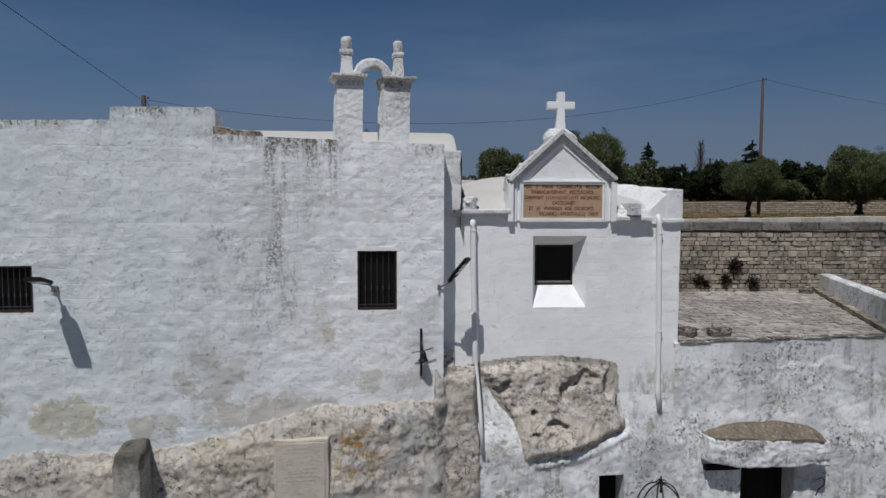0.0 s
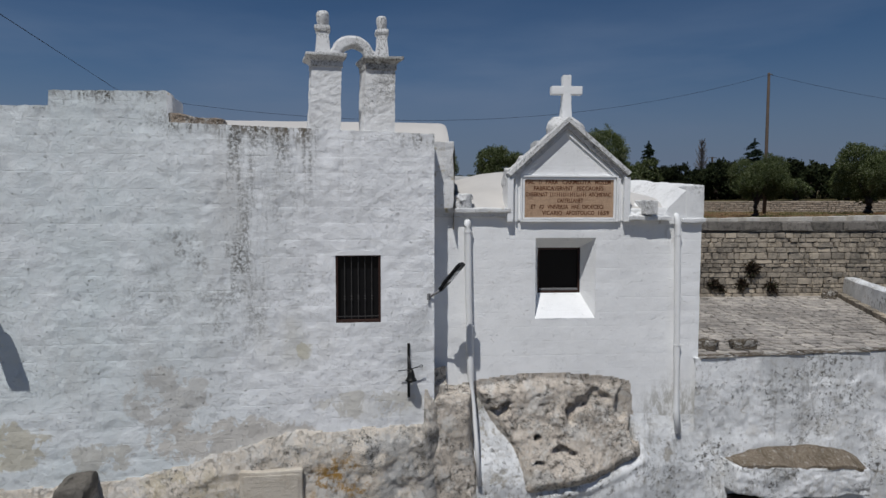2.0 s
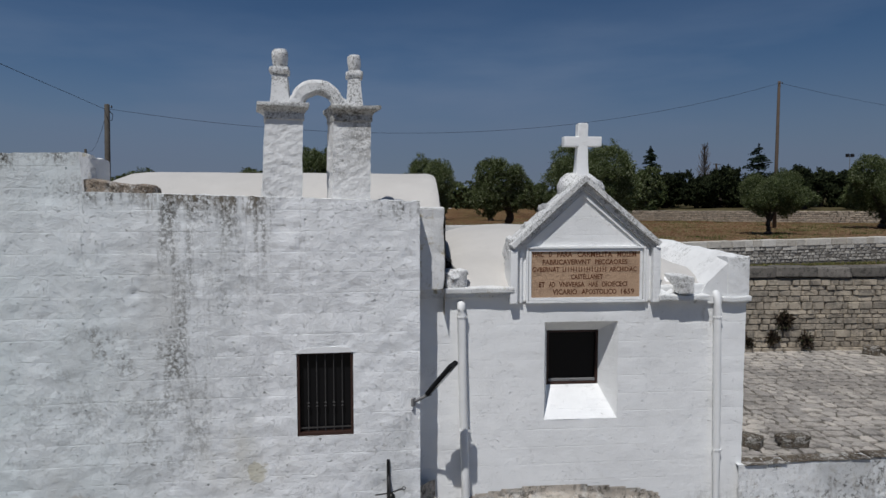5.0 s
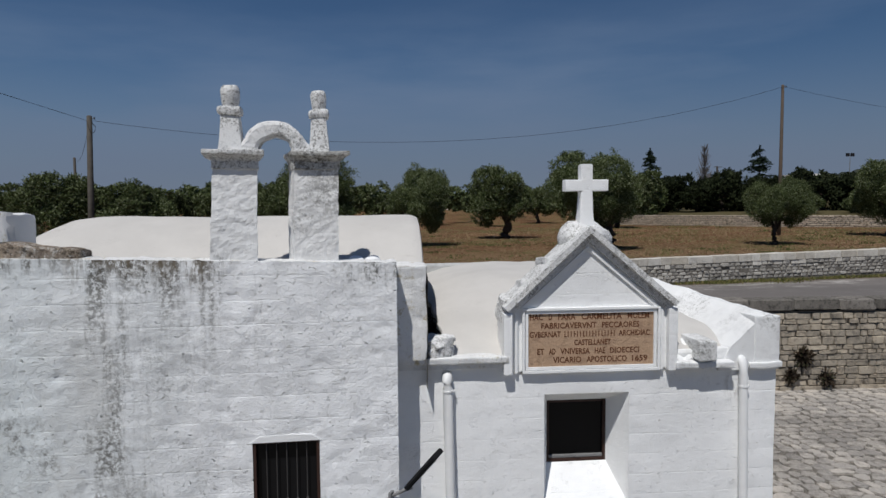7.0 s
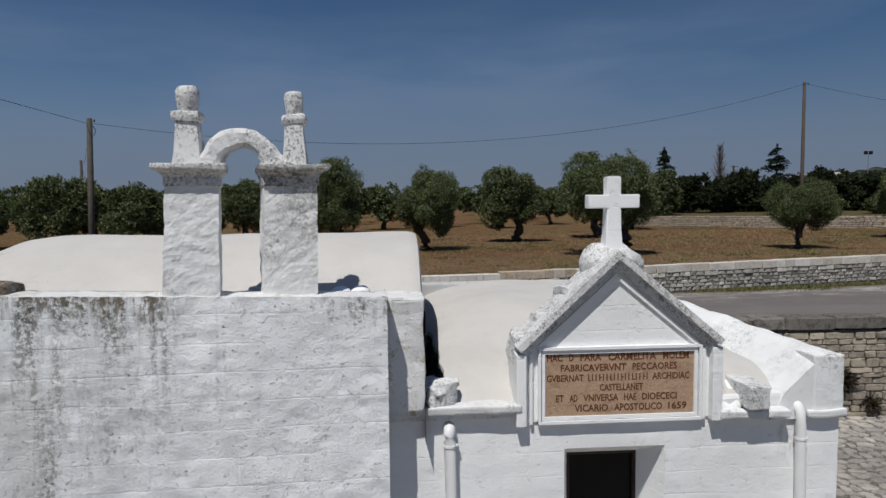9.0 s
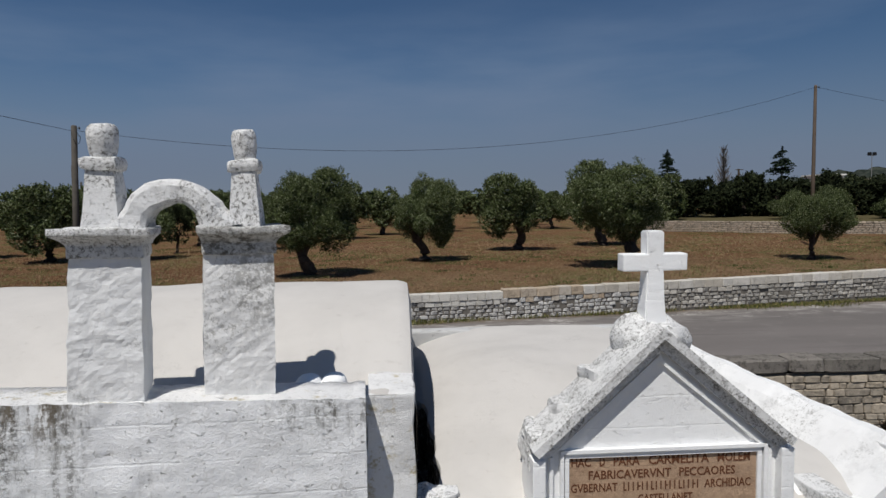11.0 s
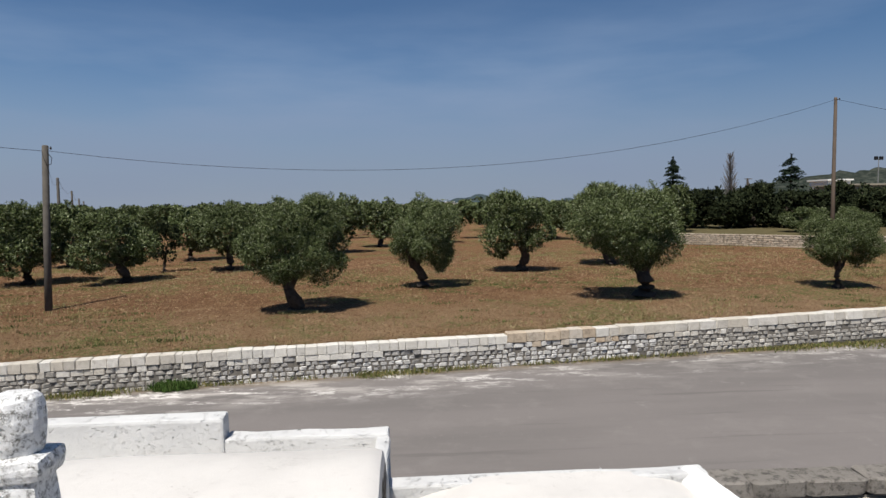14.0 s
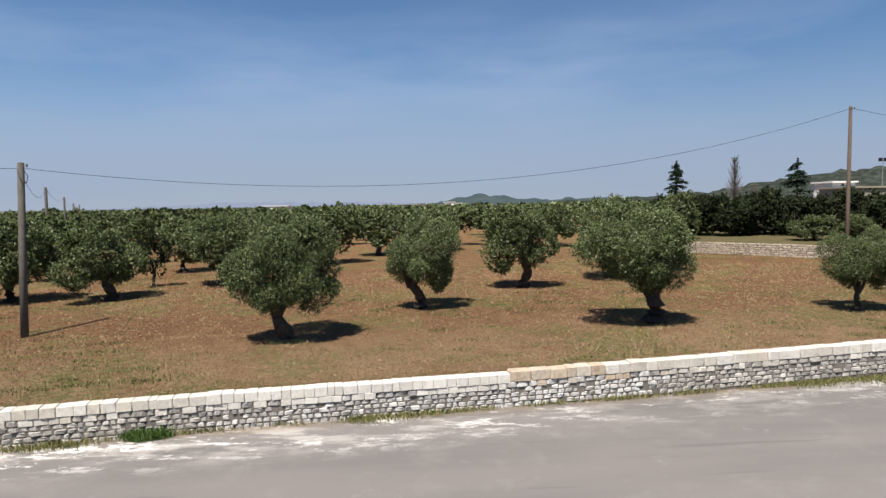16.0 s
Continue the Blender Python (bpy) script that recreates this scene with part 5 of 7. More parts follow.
def big_rock():
    us, vs = steps(0.6, 4.0, 0.028), steps(-3.6, -1.3, 0.028)

    def inside(u, v):
        w = 0.045 * fbm(u, 1, v, 1.6, 4) * sstep(-1.45, -1.75, v)
        return min(u - lerp_line(RL, v), lerp_line(RR, v) - u, lerp_line(RT, u) - v, v - lerp_line(RB, u)) + w + 0.02

    def fn(u, v):
        k = sstep(0.0, 0.28, inside(u, v))
        y = limed_y(u, v) + 0.035 - k * 0.22 - 0.07 * k * fbm(u, 3, v, 1.3, 5) - 0.036 * k * fbm(u, 6, v, 4.5, 7) - 0.013 * k * fbm(u, 8, v, 13.0, 3)
        # hollows near the upper right, a small hole and an arched niche
        for cx, cz, rx, rz, dep in ((2.78, -1.90, 0.17, 0.13, 0.20), (3.05, -1.80, 0.22, 0.12, 0.15), (2.55, -2.05, 0.09, 0.18, 0.18), (3.50, -1.95, 0.14, 0.26, 0.24), (3.70, -2.45, 0.09, 0.2, 0.22), (1.30, -2.0, 0.16, 0.09, 0.16),  (1.38, -1.90, 0.10, 0.05, 0.18), (1.93, -2.44, 0.055, 0.055, 0.30), (2.38, -2.72, 0.22, 0.08, 0.16), (1.93, -2.84, 0.09, 0.05, 0.12)):
            q = 0.55 * fbm(u, 9, v, 5.0, 4) + ((u - cx) / rx) ** 2 + ((v - cz - 0.04 * math.sin(u * 9)) / rz) ** 2
            if q < 1.4:
                y += dep * (1 - sstep(0.5, 1.4, q))
        return Vector((u, min(y, 0.585), v))
    bm = field_bm(us, vs, fn, lambda u, v: inside(u, v) > 0.0)
    tagged(mesh_ob("rock_boulder", bm, m_rock_grey, smooth=True), "bare pitted tufa boulder under the chapel wall", "rock", kind="structure")


def left_rock():
    us, vs = steps(0.0, 1.25, 0.04), steps(COURT_Z, -1.35, 0.05)

    def inside(u, v):
        r = 0.86 + 0.12 * sstep(-2.2, -3.2, v) + 0.05 * fbm(0, 2, v, 1.5, 4)
        return min(r - u, (-1.52 + 0.04 * fbm(u, 0, 0, 3, 3)) - v)

    def fn(u, v):
        k = sstep(0.0, 0.2, inside(u, v))
        y = 0.66 - 0.60 * k - 0.07 * k * fbm(u, 21, v, 1.2, 5) - 0.030 * fbm(u, 23, v, 4.5, 5) * k - 0.014 * fbm(u, 25, v, 12.0, 3) * k
        return Vector((u, y, v))
    bm = field_bm(us, vs, fn, lambda u, v: inside(u, v) > -0.04)
    tagged(mesh_ob("rock_corner", bm, m_rock_grey, smooth=True), "grey lichened rock at the corner of the two fronts", "rock", kind="structure")


SW = (3.22, 3.74, COURT_Z, -3.72)      # small dark opening under the boulder


def white_rock():
    us, vs = steps(0.3, 5.05, 0.032, SW[:2]), steps(COURT_Z, -1.40, 0.032, (SW[3],))

    def fn(u, v):
        y = limed_y(u, v)
        # a sloping ledge below the boulder
        ledge = lerp_line(RB, u) - 0.06
        if 1.9 < u < 3.9:
            y -= 0.045 * (1 - sstep(0.0, 0.14, abs(v - ledge)))
        hid = min(u - lerp_line(RL, v), lerp_line(RR, v) - u, lerp_line(RT, u) - v, v - lerp_line(RB, u))
        if hid > 0.0:
            y += 0.55 * sstep(0.06, 0.22, hid)
        return Vector((u, y, v))
    bm = field_bm(us, vs, fn, lambda u, v: not (SW[0] < u < SW[1] and v < SW[3]))
    for a, b in (((SW[0], COURT_Z), (SW[0], SW[3])), ((SW[0], SW[3]), (SW[1], SW[3])), ((SW[1], SW[3]), (SW[1], COURT_Z))):
        bm.faces.new([bm.verts.new(p) for p in ((a[0], fn(*a).y, a[1]), (a[0], 0.75, a[1]), (b[0], 0.75, b[1]), (b[0], fn(*b).y, b[1]))])
    tagged(mesh_ob("rock_whitewashed", bm, m_rock_white, smooth=True), "knobbly whitewashed rock below the chapel", "rock", kind="structure")
    # black panel in place of the opening's shaded depth
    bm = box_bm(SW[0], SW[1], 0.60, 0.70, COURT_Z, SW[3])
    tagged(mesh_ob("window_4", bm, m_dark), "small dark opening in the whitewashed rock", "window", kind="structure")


big_rock()
left_rock()
white_rock()

# ---- lower terrace at the right ----
TER = ((4.9, -1.16), (9.8, -1.06), (16, -0.98))
DOOR = (6.33, 7.50, COURT_Z, -3.62)


def terrace_front():
    us, vs = steps(4.9, 9.9, 0.035, DOOR[:2]) + steps(10.2, 16, 0.4), steps(COURT_Z, -1.16, 0.035, (DOOR[3],))

    def fn(u, v):
        top = lerp_line(TER, u)
        z = v if v < -1.6 else -1.6 + (v + 1.6) / 0.44 * (top + 1.6)
        k = sstep(-1.25, -1.7, v)
        ridge = -1.72 + 0.10 * fbm(u, 0, 0, 0.7, 3) - 0.25 * sstep(5.6, 5.1, u) - 0.3 * sstep(8.4, 9.4, u)
        y = 0.52 - 0.014 * (1 - sstep(0.0, 0.10, abs(v - ridge))) * sstep(-0.3, 0.2, fbm(u, 71, 0, 1.6, 3)) - 0.03 * k * fbm(u, 41, z, 0.9, 5) - 0.012 * (0.4 + k) * fbm(u, 43, z, 3.0, 7) - 0.008 * (0.2 + k) * fbm(u, 45, z, 10.0, 3) - 0.12 * sstep(-2.0, -3.5, v)
        return Vector((u, y, z))
    bm = field_bm(us, vs, fn, lambda u, v: not (DOOR[0] < u < DOOR[1] and v < DOOR[3]))
    for a, b in (((DOOR[0], COURT_Z), (DOOR[0], DOOR[3])), ((DOOR[0], DOOR[3]), (DOOR[1], DOOR[3])), ((DOOR[1], DOOR[3]), (DOOR[1], COURT_Z))):
        bm.faces.new([bm.verts.new(p) for p in ((a[0], fn(*a).y, a[1]), (a[0], 1.5, a[1]), (b[0], 1.5, b[1]), (b[0], fn(*b).y, b[1]))])
    prev = None
    for u in us:
        q = fn(u, -1.16)
        p = (bm.verts.new(q), bm.verts.new((u, 0.70, q.z + 0.01)), bm.verts.new((u, 0.85, q.z - 0.05)))
        if prev:
            for i in range(2):
                bm.faces.new((prev[i], p[i], p[i + 1], prev[i + 1]))
        prev = p
    tagged(mesh_ob("wall_terrace", bm, m_limed, smooth=True), "rough whitewashed retaining wall below the terrace", "wall", kind="structure")


terrace_front()


def terrace_edge():
    """Thin dark lip of stone along the front of the paving."""
    r = random.Random(4)
    g = thing("terrace_edge", "thin dark edging stones along the terrace front", "edging")
    x = 4.99
    while x < 10.0:
        l = r.uniform(0.25, 0.7)
        z = lerp_line(TER, x + l / 2)
        part("edging_stone", box_bm(x + 0.006, x + l - 0.006, 0.495 + r.uniform(-0.012, 0.012), 0.76, z + 0.001, z + 0.014 + r.uniform(-0.006, 0.012), bevel=0.005, rough=0.012, cuts=2), m_crack, g)
        x += l


terrace_edge()


def canopy():
    g = thing("door_canopy", "whitewashed rock canopy with a weathered stone slab over the door", "canopy")
    us = steps(5.45, 8.1, 0.035)
    bm = bmesh.new()
    rings = []
    for u in us:
        e = min(1.0, min(u - 5.45, 8.1 - u) / 0.07)
        dep = 0.12 + 0.34 * math.sqrt(max(0.0, e))
        zt = -3.02 - 0.05 * (u - 5.5)
        zb = -3.56 - 0.12 * sstep(6.2, 5.6, u) * -1.0 - 0.05 * fbm(u, 0, 0, 2, 3) - 0.08
        ring = []
        for k in range(20):
            t = k / 19
            z = zt + (zb - zt) * t
            y = 0.50 - dep * (0.94 + 0.06 * math.sin(t * 3.0)) - 0.035 * fbm(u, 51, z, 2.2, 7) - 0.02 * fbm(u, 53, z, 8.0, 5) - 0.012 * fbm(u, 57, z, 19.0, 3)
            ring.append(Vector((u, y, z)))
        ring += [Vector((u, 0.62, zb - 0.02)), Vector((u, 0.62, zt + 0.02))]
        rings.append(ring)
    loft(bm, rings)
    part("canopy_body", bm, m_limed, g, "knobbly whitewashed canopy front", smooth=True)
    bm = bmesh.new()
    n = 22
    rings = []
    for k in range(n + 1):
        t = k / n
        u = 5.48 + 2.6 * t
        f = 0.06 * fbm(u, 61, 0, 1.5, 3)
        back = -2.99 + 0.27 * lerp_line(((0, 0), (0.08, 0.45), (0.18, 0.75), (0.43, 0.95), (0.75, 1.0), (0.9, 0.55), (1, 0)), t) + 0.02 * fbm(u, 63, 0, 5, 3)
        front = -3.02 - 0.05 * (u - 5.5) + 0.05 * fbm(u, 67, 0, 2.6, 5)
        yf = 0.50 - (0.12 + 0.34 * math.sqrt(max(0.0, min(1.0, min(t, 1 - t) * 2.6 / 0.07)))) * 0.95
        rings.append([Vector((u, yf, front - 0.03)), Vector((u, yf - 0.005, front + 0.03)), Vector((u, yf * 0.7 + 0.18, front * 0.7 + back * 0.3 + 0.02 + 0.04 * fbm(u, 71, 0, 4.0, 4))), Vector((u, yf * 0.35 + 0.39, front * 0.35 + back * 0.65 + 0.02 + f)), Vector((u, 0.60, back + 0.03)), Vector((u, 0.62, back - 0.06))])
    loft(bm, rings)
    part("slab", bm, m_slab, g, "brown weathered sloping stone slab")


canopy()


def wooden_door():
    g = thing("door_1", "old dark plank door under the stone canopy", "door", kind="structure")
    x0, x1, z0, z1 = DOOR
    n = 7
    for i in range(n):
        a = x0 + (x1 - x0) * i / n
        part("plank", box_bm(a + 0.004, a + (x1 - x0) / n - 0.004, 0.80, 0.85, z0 + 0.02, z1, bevel=0.004), m_wood, g)
    part("backing", box_bm(x0, x1, 0.87, 0.92, z0, z1), m_dark, g)


wooden_door()
bm = box_bm(5.50, 6.25, 0.28, 0.44, -3.76, -3.66, bevel=0.01, rough=0.01, cuts=2)
tagged(mesh_ob("wooden_beam", bm, m_wood), "short dark wooden beam set in the whitewashed rock", "beam")
bm = bmesh.new()
tube(bm, [(7.95, 0.34, -4.05), (7.97, 0.27, -4.0), (8.0, 0.22, -3.95), (8.06, 0.22, -4.02), (8.03, 0.22, -4.14), (7.95, 0.24, -4.2), (7.9, 0.25, -4.35)], 0.012, 6)
tagged(mesh_ob("iron_hook", bm, m_iron), "bent black iron hook on the whitewashed wall", "hook")


def well_crown():
    g = thing("well_crown", "black wrought-iron crown over a well head", "wellhead", Matrix.Translation((4.0, -1.0, COURT_Z)))
    bm = bmesh.new()
    rings = []
    for r, z in ((0.52, 0.0), (0.52, 0.85), (0.58, 0.86), (0.58, 0.98), (0.40, 0.98), (0.40, 0.3)):
        rings.append([Vector((r * math.cos(2 * math.pi * i / 24), r * math.sin(2 * math.pi * i / 24), z)) for i in range(24)])
    loft(bm, rings, False)
    part("curb", bm, m_rock_white, g, "whitewashed round stone well curb")
    for k in range(3):
        a = math.pi * k / 3 + 0.25
        bm = bmesh.new()
        pts = []
        for q in range(15):
            b = math.pi * q / 14
            pts.append((0.48 * math.cos(b) * math.cos(a), 0.48 * math.cos(b) * math.sin(a), 0.98 + 0.92 * math.sin(b) ** 0.7))
        tube(bm, pts, 0.014, 6)
        part("hoop", bm, m_iron, g)
    for k in range(4):
        a = math.pi / 2 * k
        bm = bmesh.new()
        tube(bm, [(0, 0, 1.90), (0.05 * math.cos(a), 0.05 * math.sin(a), 1.96), (0.09 * math.cos(a), 0.09 * math.sin(a), 1.93), (0.07 * math.cos(a), 0.07 * math.sin(a), 1.88)], 0.012, 6)
        part("scroll", bm, m_iron, g)
    bm = bmesh.new()
    tube(bm, [(0, 0, 2.03), (0, 0, 1.92), (0, 0, 1.78), (0, 0, 1.72)], [0.012, 0.03, 0.02, 0.026], 8)
    part("pulley_hook", bm, m_iron, g)


well_crown()

def M_stump():
    a = Mat("dark_topped_stone", 0.95, 0.1).base((0.47, 0.44, 0.395))
    a.mix(a.rng(a.noise(6, 9, 0.8), 0.48, 0.58, 0, 0.7), (0.30, 0.28, 0.25))
    x, y, z = a.xyz()
    h = a.math("ADD", z, a.math("MULTIPLY", a.noise(3.5, 9, 0.75), 0.9))
    a.mix(a.rng(h, -2.62, -2.25, 0, 0.85), (0.11, 0.10, 0.085))
    a.mix(a.rng(a.noise(22, 8, 0.8), 0.54, 0.60, 0, 0.7), (0.10, 0.095, 0.085))
    a.bump(a.noise(14, 9, 0.78), 0.9, 0.04)
    return a.done()


m_stump = M_stump()
# tablet and stone stump under the main front
g = thing("stone_tablet", "pale worn stone tablet with faint lettering set in the rock", "tablet", MAIN)
part("slab", box_bm(-3.03, -2.16, -0.255, -0.12, -4.2, -2.72, bevel=0.015, rough=0.008, cuts=3), m_tablet, g)
part("surround", box_bm(-3.09, -2.10, -0.245, -0.10, -4.3, -2.66, bevel=0.03, rough=0.03, cuts=5), m_tablet, g, "rough plaster surround")
for k in range(9):
    wdt = (0.5, 0.62, 0.3, 0.66, 0.6, 0.64, 0.55, 0.62, 0.5)[k]
    part("lettering", box_bm(-2.595 - wdt / 2, -2.595 + wdt / 2, -0.2575, -0.253, -2.84 - 0.075 * k, -2.825 - 0.075 * k), m_worn, g, "faint worn line of lettering")
bm = bmesh.new()
add_box(bm, -5.74, -5.26, -0.66, 0.0, COURT_Z, -2.60, bevel=0.07, rough=0.055, cuts=11)
for v in bm.verts:
    v.co.x += 0.05 * (v.co.z + 3.5) * (1 if v.co.x < -5.6 else -1) * 0.4
tagged(mesh_ob("stone_stump", bm, m_stump, m=MAIN), "squared lichened stone stump against the wall", "stone pillar")


# ---- trees and plants ----
rng = np.random.default_rng(7)


def quads_mesh(name, centres, along, across, mat, extra=None):
    """A mesh of loose four-cornered leaves."""
    c, a, b = (np.asarray(q, float) for q in (centres, along, across))
    n = len(c)
    v = np.empty((n, 4, 3))
    v[:, 0], v[:, 1], v[:, 2], v[:, 3] = c - a, c - b * 1.0 + a * 0.1, c + a, c + b * 1.0 + a * 0.1
    me = bpy.data.meshes.new(name)
    me.from_pydata(v.reshape(-1, 3).tolist(), [], np.arange(n * 4).reshape(n, 4).tolist())
    me.materials.append(mat)
    return me


def unit(v):
    return v / np.maximum(1e-9, np.linalg.norm(v, axis=-1, keepdims=True))


def crown_mesh(name, n, lobes, size, leaf, mat, seed, skirt=0.8):
    """Leaves on twigs over a handful of swelling lobes, with upright shoots on top and dark clefts between. size: half width, half depth, half height."""
    r = np.random.default_rng(seed)
    ang = np.arange(lobes) * 2.399 + r.uniform(0, 6)
    lz = np.linspace(-0.50, 0.60, lobes)
    r.shuffle(lz)
    ring = np.sqrt(np.clip(1 - (lz * 0.9) ** 2, 0, 1)) * r.uniform(0.40, 0.80, lobes)
    lc = np.stack([ring * np.cos(ang), ring * np.sin(ang), lz], 1)
    lr = r.uniform(0.22, 0.46, lobes)
    lc[0], lr[0] = (0.0, 0.0, -0.02), 0.62
    # small clumps on the lobes, and shoots above them
    m = lobes * 7
    own = r.integers(0, lobes, m)
    dd = unit(r.normal(size=(m, 3)) + np.array([0, 0, 0.25]))
    cc = lc[own] + dd * (lr[own] * r.uniform(0.70, 0.95, m))[:, None]
    cr = r.uniform(0.10, 0.20, m)
    ns = lobes * 3
    own = r.integers(0, lobes, ns)
    sd = unit(r.normal(size=(ns, 3)) * np.array([0.6, 0.6, 0.3]) + np.array([0, 0, 0.9]))
    sc = lc[own] + sd * (lr[own] * r.uniform(1.0, 1.40, ns))[:, None]
    lc, lr = np.concatenate([lc, cc, sc]), np.concatenate([lr, cr, r.uniform(0.05, 0.12, ns)])
    wt = lr ** 1.7
    tw = n // 6 + 1
    pick = r.choice(len(lr), tw * 3, p=wt / wt.sum())
    td = unit(r.normal(size=(tw * 3, 3)) + np.array([0, 0, 0.15]))
    tb = lc[pick] + td * (lr[pick] * r.uniform(0.80, 1.0, tw * 3))[:, None]
    # keep the twigs that stand on the outside
    hid = np.zeros(tw * 3, bool)
    for c, q in zip(lc[:lobes], lr[:lobes]):
        hid |= np.linalg.norm(tb - c, axis=1) < q * 0.78
    keep = np.where(~hid | (r.uniform(size=tw * 3) < 0.12))[0][:tw]
    tb, td, tw = tb[keep], td[keep], len(keep)
    tdir = unit(td * 0.6 + r.normal(size=(tw, 3)) * 0.30 + np.array([0, 0, 0.50]))
    k = r.integers(0, tw, n)
    p = tb[k] + tdir[k] * r.uniform(0, 1, (n, 1)) * 0.12 + r.normal(size=(n, 3)) * 0.020
    z = p[:, 2]
    taper = np.interp(z, [-1.1, -0.75, -0.25, 0.2, 1.2], [skirt * 0.9, skirt, 1.0, 1.0, 0.92])
    p[:, 0] *= taper
    p[:, 1] *= taper
    p[:, 2] = np.where(z < -0.80, -0.80 + (z + 0.80) * 0.7, z)
    p = p * np.asarray(size)
    face = unit(td[k] + r.normal(size=(n, 3)) * 0.85 + np.array([0, 0, 0.2]))
    a = unit(tdir[k] * 0.8 + r.normal(size=(n, 3)) * 0.60)
    b = unit(np.cross(a, face))
    ln = leaf * r.uniform(0.6, 1.3, (n, 1))
    return quads_mesh(name, p, a * ln, b * ln * 0.36, mat)


def trunk_mesh(name, seed, h, r0, limbs, reach, mat, lean=0.0):
    r = random.Random(seed)
    bm = bmesh.new()
    base = [Vector((0, 0, -0.15))]
    pts = [Vector((0, 0, -0.15)), Vector((0, 0, 0.12))]
    k = 5
    ph = r.uniform(0, 6)
    for i in range(1, k + 1):
        t = i / k
        pts.append(Vector((lean * t + 0.13 * math.sin(ph + 5 * t), 0.10 * math.cos(ph + 4 * t), h * t)))
    rr = [r0 * 1.5, r0 * 1.15] + [r0 * (1.0 - 0.30 * i / k + r.uniform(-0.06, 0.06)) for i in range(1, k + 1)]
    tube(bm, pts, rr, 10)
    top = pts[-1]
    for i in range(limbs):
        a = 2 * math.pi * i / limbs + r.uniform(-0.4, 0.4)
        o = Vector((math.cos(a), math.sin(a), 0))
        l = reach * r.uniform(0.75, 1.1)
        q = [top - Vector((0, 0, 0.15)) + o * 0.05, top + o * l * 0.35 + Vector((0, 0, 0.40)), top + o * l * 0.65 + Vector((0, 0, 0.9 + r.uniform(0, 0.3))), top + o * l + Vector((0, 0, 1.6 + r.uniform(0, 0.5)))]
        tube(bm, q, [r0 * 0.55, r0 * 0.38, r0 * 0.22, r0 * 0.08], 7)
    for v in bm.verts:
        v.co += noise.noise_vector(v.co * 2.6 + Vector((seed, 0, 0))) * r0 * 0.28 + noise.noise_vector(v.co * 7) * r0 * 0.10
    me = bpy.data.meshes.new(name)
    bm.to_mesh(me)
    bm.free()
    me.materials.append(mat)
    return me


CROWNS = [crown_mesh("crown", 90000, 15 + k, (2.62, 2.5, 2.32), 0.058, m_leaf, 11 + k, (0.86, 0.78, 0.9, 0.82, 0.74)[k]) for k in range(5)]
CROWNS_MID = [crown_mesh("crown", 32000, 14 + k, (2.62, 2.5, 2.30), 0.092, m_leaf, 21 + k, 0.84) for k in range(3)]
CROWNS_FAR = [crown_mesh("crown", 13000, 14 + k, (2.66, 2.5, 2.30), 0.145, m_leaf, 61 + k, 0.84) for k in range(4)]
TRUNKS = [trunk_mesh("trunk", 3 + k, 1.45, 0.31, 5, 0.9, m_bark, (0.25, -0.3, 0.1, -0.15, 0.35)[k]) for k in range(5)]
OLIVE = "old gnarled olive tree with a rounded grey-green crown"


def tree(name, label, category, x, y, sx, sz, crown, trunk, rot, group, dx=0.0, zc=2.85, tr=1.0, z=None):
    z = field_z(x, y) if z is None else z
    g = thing(name, label, category, Matrix.Translation((x, y, z)), group)
    c = new("crown", crown)
    c.parent = g
    c.matrix_basis = Matrix.Translation((dx, 0, zc * sz)) @ Matrix.Rotation(rot, 4, "Z") @ Matrix.Diagonal((sx, sx, sz, 1))
    t = new("trunk", trunk)
    t.parent = g
    t.matrix_basis = Matrix.Rotation(rot * 1.7, 4, "Z") @ Matrix.Diagonal((tr, tr, sz, 1))
    return g


NEAR = ((-3.85, 26.5, 0.90, 0.90, -0.2, 1.15, 3.1), (2.0, 33.9, 0.76, 0.90, 0.25, 1.1, 2.95), (9.1, 41.5, 0.92, 0.95, -0.3, 1.2, 3.15), (12.25, 27.8, 0.96, 0.90, -0.8, 1.5, 3.55), (23.1, 29.4, 0.68, 0.66, 0.4, 0.6, 3.55),
        (16.4, 44.8, 1.0, 1.08, -0.3, 1.2), (-12.4, 48.5, 1.05, 1.02, 0.0, 1.0), (-17.7, 42.4, 1.08, 0.92, -0.6, 1.3), (-24.2, 42.8, 1.1, 1.0, 0.0, 1.2), (-19.1, 60.9, 1.0, 1.0, 0.3, 1.0),
        (-1.4, 72.4, 1.1, 1.05, -0.4, 1.1), (-5.9, 63.9, 1.15, 1.05, 0.2, 1.0), (20.9, 80.0, 1.0, 1.0, 0.0, 0.9), (31.5, 68.6, 0.95, 1.2, 0.0, 0.8), (-10.5, 60.5, 1.05, 1.02, 0.0, 1.0),
        (-27.5, 55.0, 1.1, 1.0, 0.0, 1.0), (-33.0, 47.0, 1.1, 1.0, 0.0, 1.0), (-36.0, 62.0, 1.0, 1.0, 0.0, 1.0), (5.5, 78.5, 1.05, 1.0, 0.0, 1.0), (12.5, 70.5, 0.9, 0.95, 0.0, 1.0), (24.5, 59.5, 1.05, 1.08, 0.0, 1.0),
        (-28.0, 72.0, 1.05, 1.0, 0.0, 1.0), (-15.5, 74.0, 1.05, 1.0, 0.0, 1.0), (36.5, 36.5, 1.0, 1.0, 0.0, 1.0), (-43.0, 52.0, 1.1, 1.0, 0.0, 1.0))
